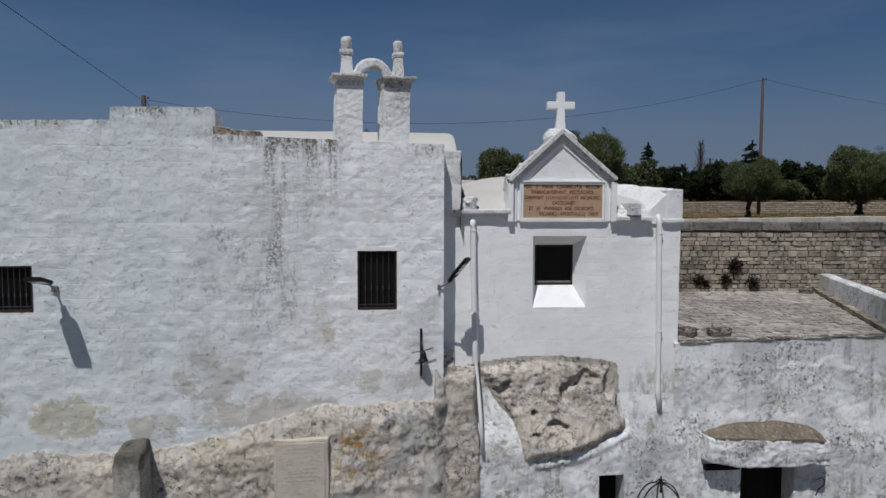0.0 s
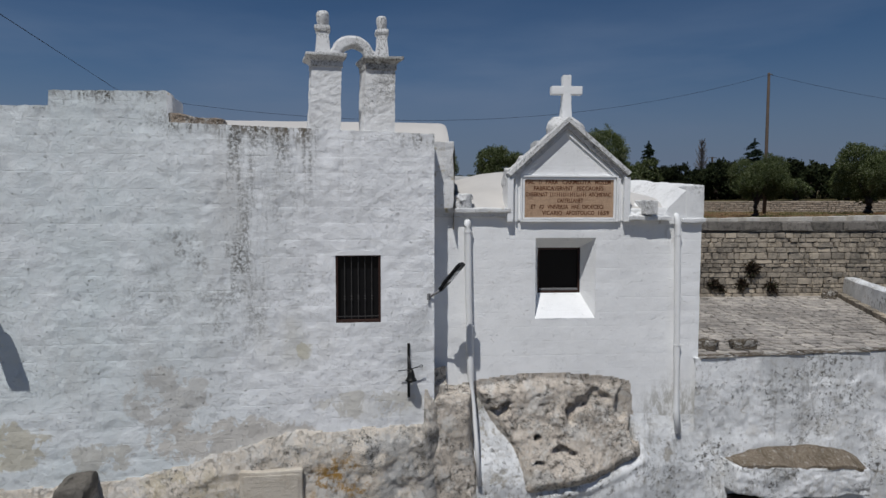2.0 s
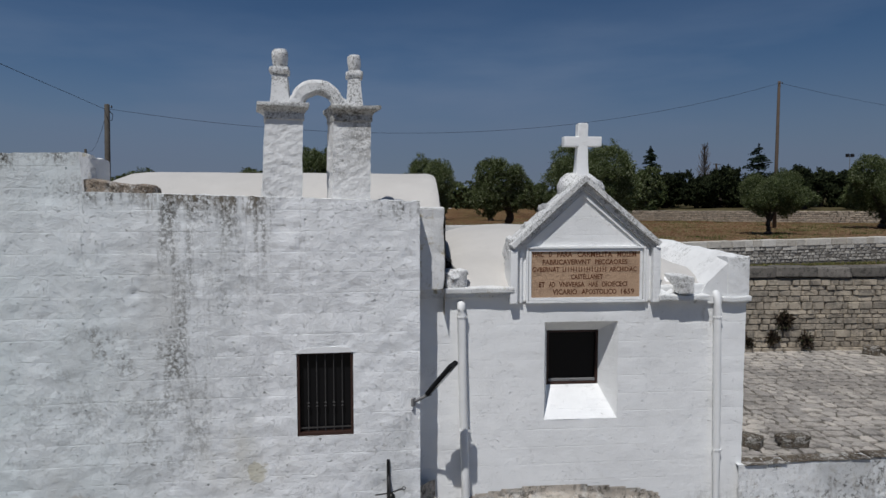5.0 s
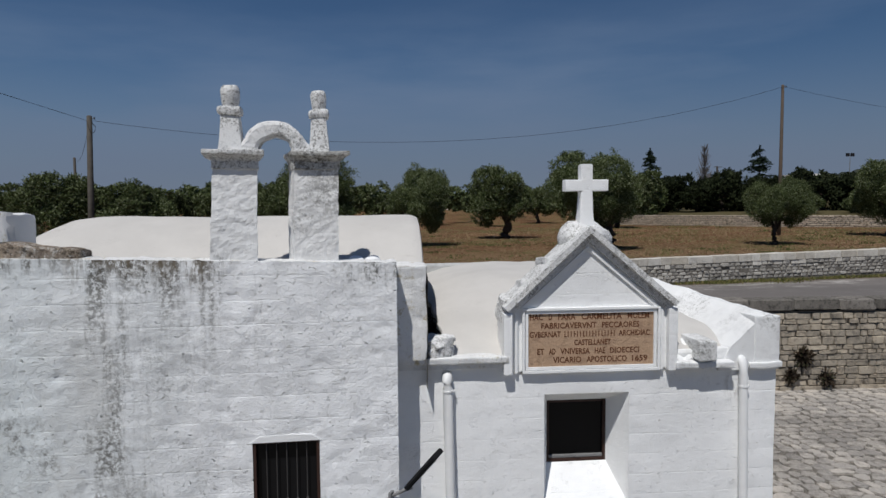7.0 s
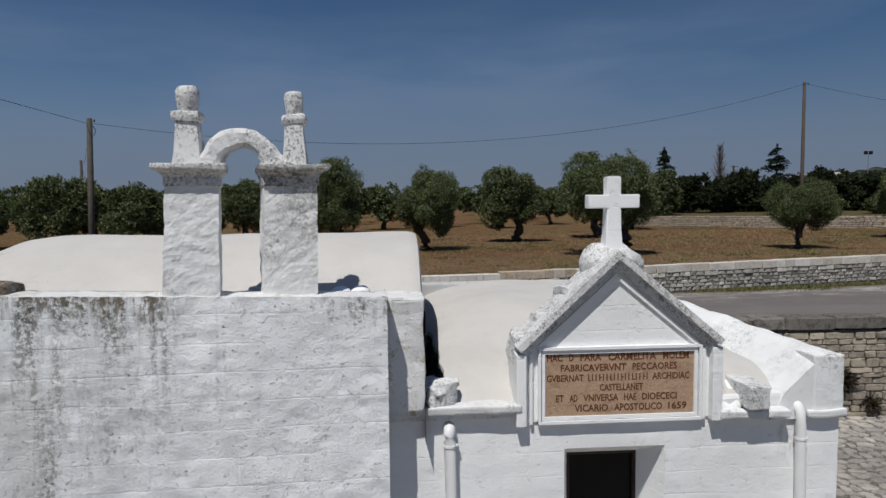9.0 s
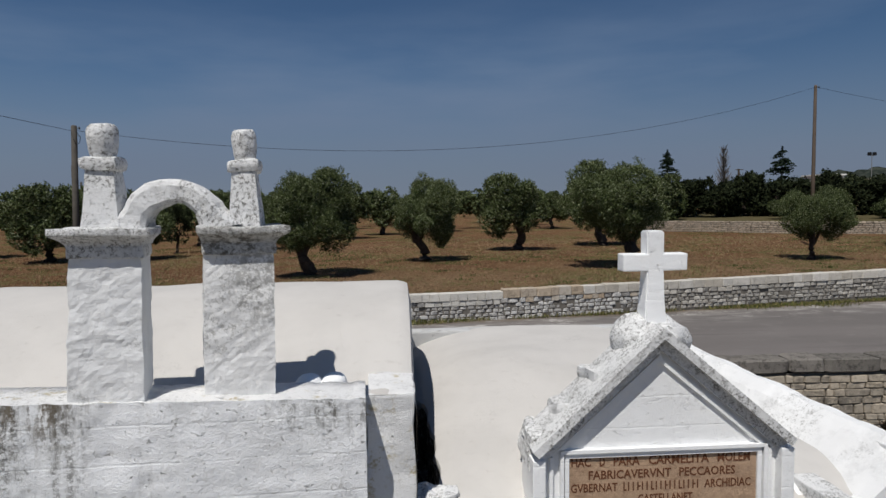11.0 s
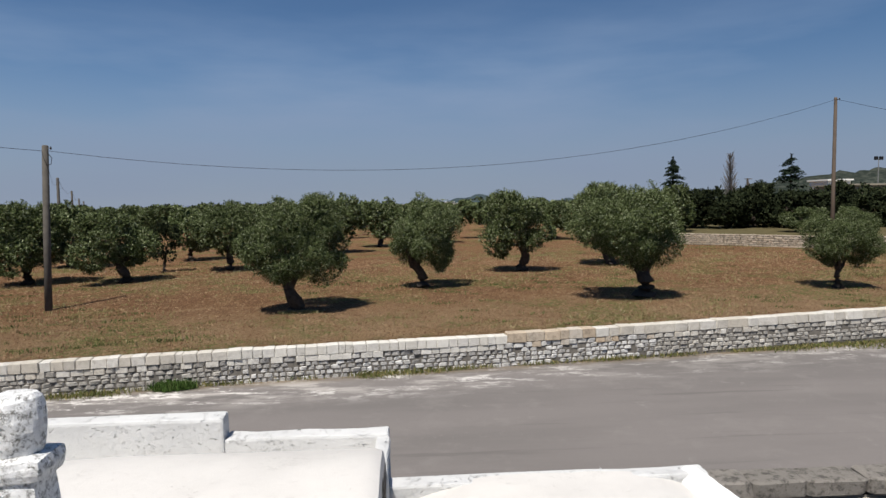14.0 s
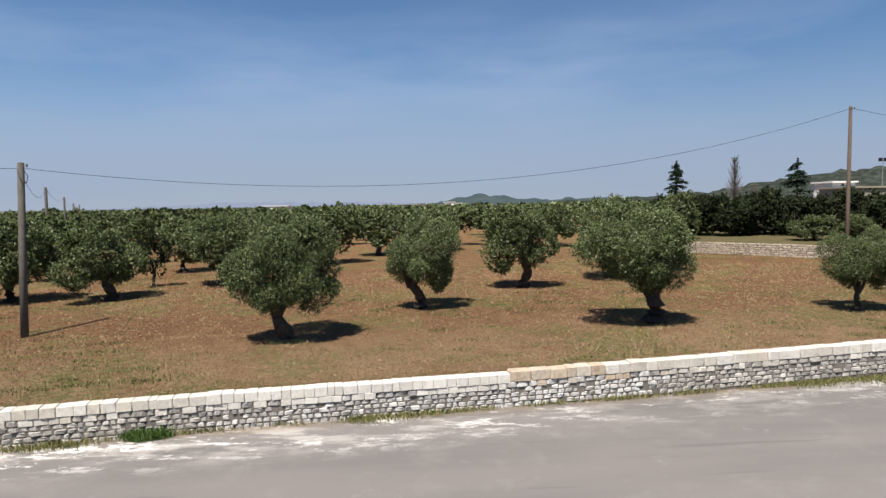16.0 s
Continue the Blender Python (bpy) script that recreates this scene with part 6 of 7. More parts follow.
for k, (x, y, sx, sz, dx, tr, *high) in enumerate(NEAR):
    tree("olive_tree", OLIVE if sx > 0.85 else "smaller olive tree with a narrow grey-green crown", "tree", x, y, sx, sz, CROWNS[k % 5] if y < 40 else CROWNS_MID[k % 3] if y < 52 else CROWNS_FAR[k % 4], TRUNKS[(k * 3 + 1) % 5], k * 1.3 + 0.4, "olive grove", dx, zc=high[0] if high else 2.85, tr=tr)
tree("sapling", "young slim tree with a dark narrow crown", "tree", -17.4, 48.9, 0.5, 0.78, crown_mesh("crown", 4500, 8, (2.4, 2.4, 2.2), 0.17, m_leaf_dark, 71), TRUNKS[2], 0.5, "", tr=0.4)


def far_grove(name, label, spots, n, leaf, mat, seed, size=(2.5, 2.5, 2.1), zc=3.0):
    r = np.random.default_rng(seed)
    cs, al, ac = [], [], []
    for x, y in spots:
        s = r.uniform(0.85, 1.2)
        lum = 7
        lc = unit(r.normal(size=(lum, 3))) * r.uniform(0.2, 0.62, (lum, 1))
        pk = r.integers(0, lum, n)
        dd = unit(r.normal(size=(n, 3)) + np.array([0, -0.25, 0.35]))
        p = (lc[pk] + dd * r.uniform(0.36, 0.48, (n, 1))) * np.array(size) * s
        p += np.array([x, y, 0.9 + 0.0025 * x + zc * s])
        a = unit(dd * 0.4 + r.normal(size=(n, 3)))
        b = unit(np.cross(a, r.normal(size=(n, 3))))
        l = leaf * r.uniform(0.6, 1.3, (n, 1))
        cs.append(p), al.append(a * l), ac.append(b * l * 0.55)
    ob = new(name, quads_mesh(name, np.concatenate(cs), np.concatenate(al), np.concatenate(ac), mat))
    return tagged(ob, label, "trees", kind="stuff")


def grid_spots(y0, y1, d, seed):
    r = np.random.default_rng(seed)
    out = []
    y = y0
    while y < y1:
        w = y * 0.85 + 20
        x = -w
        while x < w:
            px, py = x + r.uniform(-2, 2), y + r.uniform(-2, 2)
            if not (px > 26 and py < 135 and px > 0.25 * py):
                out.append((px, py))
            x += d
        y += d
    return out


far_grove("olive_grove_middle", "rows of grey-green olive trees covering the plain", grid_spots(86, 165, 10.5, 3), 800, 0.30, m_leaf_far, 5)
far_grove("olive_grove_far", "distant olive groves covering the plain", grid_spots(166, 420, 15, 4), 120, 0.85, m_leaf_far, 6, (3.0, 3.0, 2.3), 3.2)
far_grove("woods_horizon", "far dark green groves out to the horizon", grid_spots(430, 1100, 34, 8), 90, 2.2, m_leaf_far, 9, (11, 9, 3.2), 2.8)


# raised ground with dry grass behind the far field wall
FARW = ((26.5, 71.5), (31.2, 65.7), (35.6, 60.8), (39.2, 56.6), (46.0, 52.5), (60.0, 47.0), (85.0, 40.0))


def bank():
    bm = bmesh.new()
    prev = None
    for (x, y) in FARW:
        d = Vector((0.72, 0.69, 0))
        p = [Vector((x, y, 0.95)) + d * k + Vector((0, 0, h)) for k, h in ((0.1, -0.2), (0.12, 1.15), (3, 1.3), (12, 1.6), (60, 3.5), (140, 4.5))]
        p = [bm.verts.new(q) for q in p]
        if prev:
            for i in range(len(p) - 1):
                bm.faces.new((prev[i], p[i], p[i + 1], prev[i + 1]))
        prev = p
    tagged(mesh_ob("ground_bank", bm, m_drygrass), "raised bank of dry yellow grass behind the field wall", "ground", kind="structure")


m_drygrass = M_plain("dry_grass_ground", (0.098, 0.083, 0.042), 0.95, 0.05, var=0.6, scale=1.2)
bank()


def dark_tree(x, y, sx, sz, k, z, label="dense dark green tree behind the field wall"):
    return tree("dark_tree", label, "tree", x, y, sx, sz, DARK[k % 3], TRUNKS[k % 5], k * 0.9, "dark trees", z=z, zc=2.25)


DARK = [crown_mesh("crown", 9000, 10, (2.7, 2.7, 2.55), 0.19, m_leaf_dark, 31 + k, 0.95) for k in range(3)]
for k, (x, y, sx, sz) in enumerate(((33.5, 76.5, 1.0, 1.0), (36.3, 73.8, 1.05, 1.05), (39.3, 71.5, 1.1, 1.0), (42.4, 71.0, 1.1, 1.08), (45.5, 69.5, 1.15, 1.02), (48.8, 67.5, 1.15, 1.05), (52.2, 66.0, 1.2, 1.0), (55.8, 64.5, 1.2, 1.05), (59.5, 62.0, 1.2, 1.1), (63.5, 60.0, 1.3, 1.0), (38.5, 80, 1.2, 1.1), (46, 77, 1.2, 1.15), (53, 73, 1.2, 1.15), (60, 69, 1.3, 1.1), (68, 57, 1.3, 1.1))):
    dark_tree(x, y, sx, sz, k, 2.2)
tree("dark_tree", "dark rounded tree standing above the far grove", "tree", -52, 154, 1.25, 1.25, DARK[1], TRUNKS[1], 0.4, "dark trees", zc=2.6)
for k, (x, y, sx, sz) in enumerate(((42.6, 62.0, 0.75, 0.60), (46.0, 60.0, 0.7, 0.55), (50.5, 57.5, 0.6, 0.45))):
    tree("shrub", "rounded olive-green shrub above the field wall", "shrub", x, y, sx, sz, CROWNS_FAR[k], TRUNKS[k], k, "shrubs", z=2.2, zc=2.4)


def conifer_bits(seed, h, r0, mat, n):
    """Needles along drooping, uneven branches."""
    r = np.random.default_rng(seed)
    nb = 95
    t = r.uniform(0.06, 0.97, nb)
    ang = r.uniform(0, 2 * np.pi, nb)
    ln = r0 * (1 - t) ** 0.85 * r.uniform(0.45, 1.15, nb) + 0.12
    k = r.integers(0, nb, n)
    q = r.uniform(0, 1, n) ** 0.75
    rad = ln[k] * q
    p = np.stack([rad * np.cos(ang[k]), rad * np.sin(ang[k]), h * t[k] + ln[k] * (0.28 * q - 0.42 * q * q)], 1)
    p += r.normal(size=(n, 3)) * np.array([0.16, 0.16, 0.07])
    a = unit(np.stack([np.cos(ang[k]), np.sin(ang[k]), -0.4 * q], 1) + r.normal(size=(n, 3)) * 0.45)
    b = unit(np.cross(a, r.normal(size=(n, 3))))
    l = 0.24 * r.uniform(0.5, 1.2, (n, 1))
    top = np.stack([r.normal(0, 0.05, 60), r.normal(0, 0.05, 60), r.uniform(h * 0.9, h * 1.02, 60)], 1)
    p[:60] = top
    return quads_mesh("crown", p, a * l, b * l * 0.35, mat)


for k, (x, y, h, r0) in enumerate(((43.0, 95, 10.4, 3.9), (56.0, 85.5, 10.0, 5.2))):
    g = thing("conifer", "tall dark pointed conifer rising above the trees", "tree", Matrix.Translation((x, y, 2.0)), "conifers")
    c = new("crown", conifer_bits(41 + k, h, r0, m_pine, 4200))
    c.parent = g
    bm = bmesh.new()
    tube(bm, [(0, 0, -0.3), (0, 0, h * 0.5), (0, 0, h * 0.97)], [0.22, 0.12, 0.02], 7)
    part("trunk", bm, m_bark, g)


m_twig = M_plain("grey_dead_twigs", (0.16, 0.145, 0.135), 0.95, 0.05)


def bare_tree():
    g = thing("bare_tree", "tall leafless grey tree with upright twigs", "tree", Matrix.Translation((54.8, 100, 2.2)))
    bm = bmesh.new()
    tube(bm, [(0, 0, -0.3), (0.1, 0, 5), (0, 0, 11.3)], [0.25, 0.15, 0.03], 6)
    part("trunk", bm, m_bark, g)
    bm = bmesh.new()
    r = random.Random(5)
    for k in range(260):
        z = r.uniform(3, 10.8)
        a = r.uniform(0, 6.28)
        l = r.uniform(0.7, 2.1) * (1.1 - z / 14)
        o = Vector((math.cos(a), math.sin(a), 0))
        tube(bm, [(0, 0, z), tuple(o * l * 0.5 + Vector((0, 0, z + 0.5 * l))), tuple(o * l + Vector((0, 0, z + 1.5 * l)))], [0.05, 0.035, 0.02], 4)
    tagged(part("twigs", bm, m_twig, g), kind="stuff")


bare_tree()


# ---- poles and cables ----
def pole(name, base, top, r0, r1, mat, label, group="", fittings=True):
    g = thing(name, label, "utility pole", Matrix.Translation(base), group)
    d = Vector(top) - Vector(base)
    bm = bmesh.new()
    tube(bm, [(0, 0, -0.6), tuple(d * 0.5), tuple(d * 0.995), tuple(d)], [r0, (r0 + r1) / 2, r1, r1 * 0.8], 14)
    part("shaft", bm, mat, g, smooth=True)
    if fittings:
        bm = bmesh.new()
        tube(bm, [tuple(d - Vector((0, 0, 0.12))), tuple(d + Vector((0.28, -0.02, -0.14)))], 0.022, 6)
        part("bracket", bm, m_grey, g)
        bm = bmesh.new()
        tube(bm, [tuple(d + Vector((0.26, 0, -0.20))), tuple(d + Vector((0.26, 0, -0.13))), tuple(d + Vector((0.26, 0, -0.06)))], [0.03, 0.045, 0.03], 8)
        part("insulator", bm, m_iron, g)
    return g


PL_TOP = (-16.47, 30.9, 8.62)
PR_TOP = (29.82, 39.4, 12.35)
pole("utility_pole", (-16.36, 30.2, 0.48), PL_TOP, 0.175, 0.145, m_pole, "weathered grey-brown utility pole with a loop of cable", "utility poles")
pole("utility_pole", (29.82, 39.4, 0.9), PR_TOP, 0.15, 0.10, m_concrete, "tall slim concrete utility pole", "utility poles")
FARP = ((-30.6, 60, 8.5), (-43.9, 90, 8.2), (-57.2, 120, 7.7), (-70.4, 150, 7.7))
for x, y, z in FARP:
    pole("utility_pole", (x, y, 0.8), (x, y, z), 0.15, 0.12, m_pole, "distant wooden utility pole above the olive trees", "utility poles", False)
g = pole("utility_pole", (43.65, 74.6, 2.0), (43.55, 74.6, 8.45), 0.15, 0.12, m_bark, "wooden utility pole with a diagonal stay", "utility poles", False)
bm = bmesh.new()
tube(bm, [(0, 0, 6.0), (1.6, -0.2, 3.0), (4.2, -0.5, 0.2)], 0.05, 5)
part("stay", bm, m_pole, g)
bm = bmesh.new()
tube(bm, [(-0.5, 0, 6.35), (0.5, 0, 6.35)], 0.05, 5)
part("crossarm", bm, m_pole, g)


def cable(a, b, sag, label, r=0.011, n=40):
    bm = bmesh.new()
    a, b = Vector(a), Vector(b)
    pts = [a + (b - a) * (k / n) - Vector((0, 0, 4 * sag * (k / n) * (1 - k / n))) for k in range(n + 1)]
    tube(bm, pts, r, 5)
    return tagged(mesh_ob("overhead_cable", bm, m_cable), label, "cable", group="overhead cables")


cable((-16.3, 30.9, 8.35), (29.82, 39.3, 12.2), 2.45, "black overhead cable sagging between the two poles")
cable((29.82, 39.3, 12.2), (78, 47, 11.0), 1.6, "black overhead cable running on from the tall pole")
cable((-16.6, 30.8, 8.35), (-10.0, 2.5, 6.55), 0.0, "black overhead cable running on from the weathered pole", n=60)
cable((-16.5, 30.9, 8.2), (-30.6, 60, 8.4), 1.0, "black overhead cable over the grove")
for (x0, y0, z0), (x1, y1, z1) in zip(FARP, FARP[1:]):
    cable((x0, y0, z0), (x1, y1, z1), 0.8, "black overhead cable over the grove", 0.014, 14)
bm = bmesh.new()
tube(bm, [(-16.35, 30.8, 8.3), (-16.1, 30.75, 8.0), (-16.15, 30.72, 7.7), (-16.32, 30.7, 7.62), (-16.42, 30.68, 7.9)], 0.02, 6)
tagged(mesh_ob("cable_loop", bm, m_cable), "loose loop of black cable on the pole", "cable")

# ---- far buildings, mast and hills ----
m_beige = M_plain("beige_render", (0.27, 0.24, 0.19), 0.9, 0.1, var=0.2, scale=0.4)
m_whiteh = M_plain("white_render", (0.72, 0.71, 0.68), 0.9, 0.1, var=0.1, scale=0.4)


def far_building(name, label, x0, x1, y0, y1, z0, z1, mat, wins):
    g = thing(name, label, "building")
    part("wall", box_bm(x0, x1, y0, y1, z0, z1), mat, g)
    part("roof", box_bm(x0 - 0.4, x1 + 0.4, y0 - 0.5, y1 + 0.4, z1, z1 + 0.35), mat, g)
    for k in range(wins):
        a = x0 + (x1 - x0) * (k + 0.3) / wins
        part("window", box_bm(a, a + (x1 - x0) / wins * 0.45, y0 - 0.06, y0 + 0.1, z0 + (z1 - z0) * 0.15, z0 + (z1 - z0) * 0.62), m_dark, g)
    return g


far_building("farm_building", "low beige flat-roofed building behind the trees", 97.5, 124, 130, 142, 2.0, 8.9, m_beige, 5)
far_building("house", "white flat-roofed house behind the low building", 101.5, 107, 143, 150, 2.0, 10.4, m_whiteh, 2)
far_building("shed", "long white-roofed shed far in the plain", -84, -66, 400, 412, 0.5, 7.4, m_whiteh, 3)
far_building("house", "white house far in the plain", 37, 45, 500, 510, 0.5, 8.9, m_whiteh, 2)
far_building("house", "white house far in the plain", 45.5, 51, 503, 510, 0.5, 8.0, m_whiteh, 2)
far_building("farm_building", "long low terracotta and white farm far in the plain", -20, 24, 560, 575, 0.5, 7.6, m_beige, 6)
g = thing("floodlight_mast", "thin mast with two floodlights", "mast", Matrix.Translation((127, 160, 2)))
bm = bmesh.new()
tube(bm, [(0, 0, 0), (0, 0, 14.6)], [0.14, 0.09], 6)
part("shaft", bm, m_grey, g)
part("lamp", box_bm(-1.1, -0.3, -0.3, 0.3, 14.3, 15.2, bevel=0.05), m_iron, g)
part("lamp", box_bm(0.3, 1.1, -0.3, 0.3, 14.3, 15.2, bevel=0.05), m_iron, g)


def hill(name, label, y, dep, prof, mat, rough):
    xs = steps(prof[0][0], prof[-1][0], 14)
    ys = [0.0, 0.12, 0.3, 0.5, 0.75, 1.0]

    def fn(x, k):
        h = max(0.0, lerp_line(prof, x))
        z = h * math.sin(math.pi / 2 * k) ** 0.8 + rough * fbm(x, k * dep, 0, 0.02, 4) * (0.3 + k) * min(1, h / 20)
        return Vector((x, y + dep * k, z))
    bm = field_bm(xs, ys, fn)
    tagged(mesh_ob(name, bm, mat, smooth=True), label, "hill", kind="structure")


def M_hill(name, a0, b0, scale):
    a = Mat(name, 1.0, 0.0).base(a0)
    a.mix(a.rng(a.noise(scale, 7, 0.7), 0.42, 0.62), b0)
    return a.done()


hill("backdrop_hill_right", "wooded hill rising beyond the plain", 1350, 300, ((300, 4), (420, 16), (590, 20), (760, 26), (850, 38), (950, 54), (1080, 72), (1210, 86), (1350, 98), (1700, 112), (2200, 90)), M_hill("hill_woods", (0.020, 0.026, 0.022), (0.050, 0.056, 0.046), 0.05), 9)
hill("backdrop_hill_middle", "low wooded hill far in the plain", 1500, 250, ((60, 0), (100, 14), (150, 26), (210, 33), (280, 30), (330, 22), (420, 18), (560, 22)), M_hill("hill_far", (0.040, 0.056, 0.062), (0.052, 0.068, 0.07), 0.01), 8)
# distance haze is put into this hill's pale blue colour
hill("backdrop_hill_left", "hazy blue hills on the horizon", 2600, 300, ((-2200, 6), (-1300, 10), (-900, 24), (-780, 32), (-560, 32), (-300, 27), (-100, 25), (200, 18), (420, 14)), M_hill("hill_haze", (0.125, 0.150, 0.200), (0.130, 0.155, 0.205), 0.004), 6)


# ---- roadside drystone wall ----
def unit_stone(name, mat, seed, bevel, rough):
    """A block of unit size with worn edges, to be shared."""
    bm = bmesh.new()
    bmesh.ops.create_cube(bm, size=1)
    bmesh.ops.bevel(bm, geom=list(bm.edges), offset=bevel, segments=1, affect="EDGES")
    for v in bm.verts:
        v.co += noise.noise_vector(v.co * 1.7 + Vector((seed * 5.1, 0, 0))) * rough
    me = bpy.data.meshes.new(name)
    bm.to_mesh(me)
    bm.free()
    me.materials.append(mat)
    return me


rs = random.Random(21)
S_TUFA = [unit_stone("block", m_tufa, k, 0.05, 0.05) for k in range(4)]
S_COPE = [unit_stone("block", m_tufa_old, k, 0.06, 0.07) for k in range(4)]
S_DRY = [unit_stone("stone", m_dry, k, 0.19, 0.13) for k in range(6)]
S_WHITE = [unit_stone("stone", m_drywhite, k, 0.17, 0.13) for k in range(6)]


def place(parent, me, loc, size, rz):
    o = new(me.name, me)
    o.parent = parent
    o.matrix_basis = Matrix.Translation(loc) @ Matrix.Rotation(rz, 4, "Z") @ Matrix.Rotation(rs.uniform(-0.02, 0.02), 4, "Y") @ Matrix.Diagonal((*size, 1))
    return o


class Joined:
    """Collects copies of shared blocks into one mesh."""
    def __init__(self):
        self.v, self.f, self.n = [], [], 0

    def add(self, me, loc, size, rz):
        m = Matrix.Translation(loc) @ Matrix.Rotation(rz, 4, "Z") @ Matrix.Diagonal((*size, 1))
        self.v += [tuple(m @ q.co) for q in me.vertices]
        self.f += [tuple(i + self.n for i in p.vertices) for p in me.polygons]
        self.n += len(me.vertices)

    def make(self, name, mat, parent, label):
        me = bpy.data.meshes.new(name)
        me.from_pydata(self.v, [], self.f)
        me.materials.append(mat)
        o = new(name, me)
        o.parent = parent
        return tagged(o, label, kind="stuff")


def road_wall():
    bm = bmesh.new()
    rings = []
    for x in steps(-58, 78, 1.0):
        y = wall_y(x)
        top = 0.74 if x < 4.4 else 0.80 + 0.012 * (x - 4.4)
        rings.append([Vector((x, y + 0.06, ROAD_Z - 0.1)), Vector((x, y + 0.40, ROAD_Z - 0.1)), Vector((x, y + 0.40, top)), Vector((x, y + 0.06, top))])
    loft(bm, rings)
    core = tagged(mesh_ob("wall_roadside", bm, m_mortar), "low drystone roadside wall with pale block coping", "wall", kind="structure")
    rest = Joined()
    rest_w = Joined()
    count = 0
    rows = ((-0.34, 0.17, "r"), (-0.17, 0.16, "r"), (-0.01, 0.155, "r"), (0.145, 0.155, "r"), (0.30, 0.20, "m"), (0.50, 0.35, "c"))
    for z0, h, kind in rows:
        x = -16.0 + rs.uniform(0, 0.3)
        while x < 45:
            left = x < 4.3
            if kind == "c":
                l = rs.uniform(0.20, 0.48) if left else rs.uniform(0.3, 0.75)
            elif kind == "m":
                l = rs.uniform(0.22, 0.42)
            else:
                l = rs.uniform(0.16, 0.36)
            if x < -13 or x > 13:
                l *= 1.25
            cx = x + l / 2
            slope = math.atan2(wall_y(cx + 0.5) - wall_y(cx - 0.5), 1.0)
            lift = 0.0 if cx < 4.4 else 0.012 * (cx - 4.4) + 0.03
            hh = h + rs.uniform(-0.012, 0.012) - (0.04 if kind == 'c' and left else 0.0)
            proud = {"c": 0.0, "m": 0.015, "r": 0.03}[kind] + rs.uniform(-0.015, 0.02)
            dep = 0.46 if kind == "c" else 0.30
            y = wall_y(cx) + proud + dep / 2
            if kind == "c":
                me = rs.choice(S_TUFA if left else S_COPE)
            elif kind == "m":
                me = rs.choice(S_TUFA) if (left and rs.random() < 0.72) else rs.choice(S_DRY if left or rs.random() < 0.3 else (S_COPE if rs.random() < 0.4 else S_WHITE))
            else:
                me = rs.choice(S_DRY if rs.random() < (0.6 if left else 0.15) else S_WHITE)
            gap = 0.008 if kind == "c" else 0.012
            if not (kind == "r" and rs.random() < (0.07 if z0 > -0.1 else 0.02)):
                loc = (cx, y, z0 + lift + hh / 2)
                size = (l - gap, dep, hh - (0.006 if kind == "c" else 0.010))
                if -5.2 < cx < 10.2 and count < 300:
                    place(core, me, loc, size, slope)
                    count += 1
                elif me in S_DRY or me in S_WHITE:
                    rest.add(me, loc, size, slope)
                else:
                    rest_w.add(me, loc, size, slope)
            x += l
    rest.make("stones", m_drystuff, core, "grey and limewashed rough stones")
    rest_w.make("blocks", m_tufastuff, core, "pale cream coping blocks")


m_tufastuff = M_stone("cream_tufa_mixed", (0.60, 0.575, 0.525), (0.47, 0.425, 0.355), 0.9, (0.32, 0.285, 0.235), 0.4, True)
road_wall()


# ---- masonry of the terrace ----
def tfloor_z(y):
    return -1.165 + 0.034 * (y - 0.7)


def terrace():
    bm = bmesh.new()
    rings = []
    for y in steps(0.6, 7.2, 0.6):
        xl, xr = oblique(4.97, y), 16.0
        rings.append([Vector((xl, y, tfloor_z(y) - 0.035)), Vector((xr, y, tfloor_z(y) - 0.035)), Vector((xr, y, -1.9)), Vector((xl, y, -1.9))])
    loft(bm, rings)
    fl = tagged(mesh_ob("floor_terrace", bm, m_mortar), "terrace paved with worn irregular flagstones", "floor", kind="structure")
    shapes = []
    for k in range(7):
        bm = bmesh.new()
        n = rs.choice((5, 6, 7))
        pts = []
        for i in range(n):
            a = 2 * math.pi * (i + rs.uniform(-0.25, 0.25)) / n
            q = 0.5 / max(abs(math.cos(a)), abs(math.sin(a))) ** 0.75
            pts.append((q * math.cos(a) * 0.98, q * math.sin(a) * 0.98))
        loft(bm, [[Vector((x, y, -1)) for x, y in pts], [Vector((x, y, 0.6)) for x, y in pts], [Vector((x * 0.93, y * 0.93, 1)) for x, y in pts]])
        me = bpy.data.meshes.new("flagstone")
        bm.to_mesh(me)
        bm.free()
        me.materials.append(m_flag)
        shapes.append(me)
    rest = Joined()
    y = 0.72
    n = 0
    while y < 6.75:
        d = rs.uniform(0.15, 0.27)
        x = oblique(5.0, y) + rs.uniform(0, 0.2)
        right = 10.1 + (y - 0.9) * 0.385
        while x < right:
            l = rs.choice((rs.uniform(0.14, 0.28), rs.uniform(0.22, 0.46)))
            me = rs.choice(shapes)
            loc = (x + l / 2, y + d / 2 + rs.uniform(-0.03, 0.03), tfloor_z(y + d / 2) - 0.02 + rs.uniform(-0.008, 0.008))
            rz = rs.choice((0, math.pi)) + rs.uniform(-0.12, 0.12)
            if n < 300:
                place(fl, me, loc, (l * 1.02, d * 1.04, 0.022), rz)
            else:
                rest.add(me, loc, (l * 1.02, d * 1.04, 0.022), rz)
            n += 1
            x += l
        y += d
    if rest.n:
        rest.make("flagstones", m_flagstuff, fl, "worn irregular flagstones")


m_flagstuff = M_stone("worn_flagstone_mixed", (0.57, 0.52, 0.46), (0.36, 0.335, 0.305), 1.0, (0.13, 0.122, 0.11), 0.5, True, patch=0.5)
terrace()


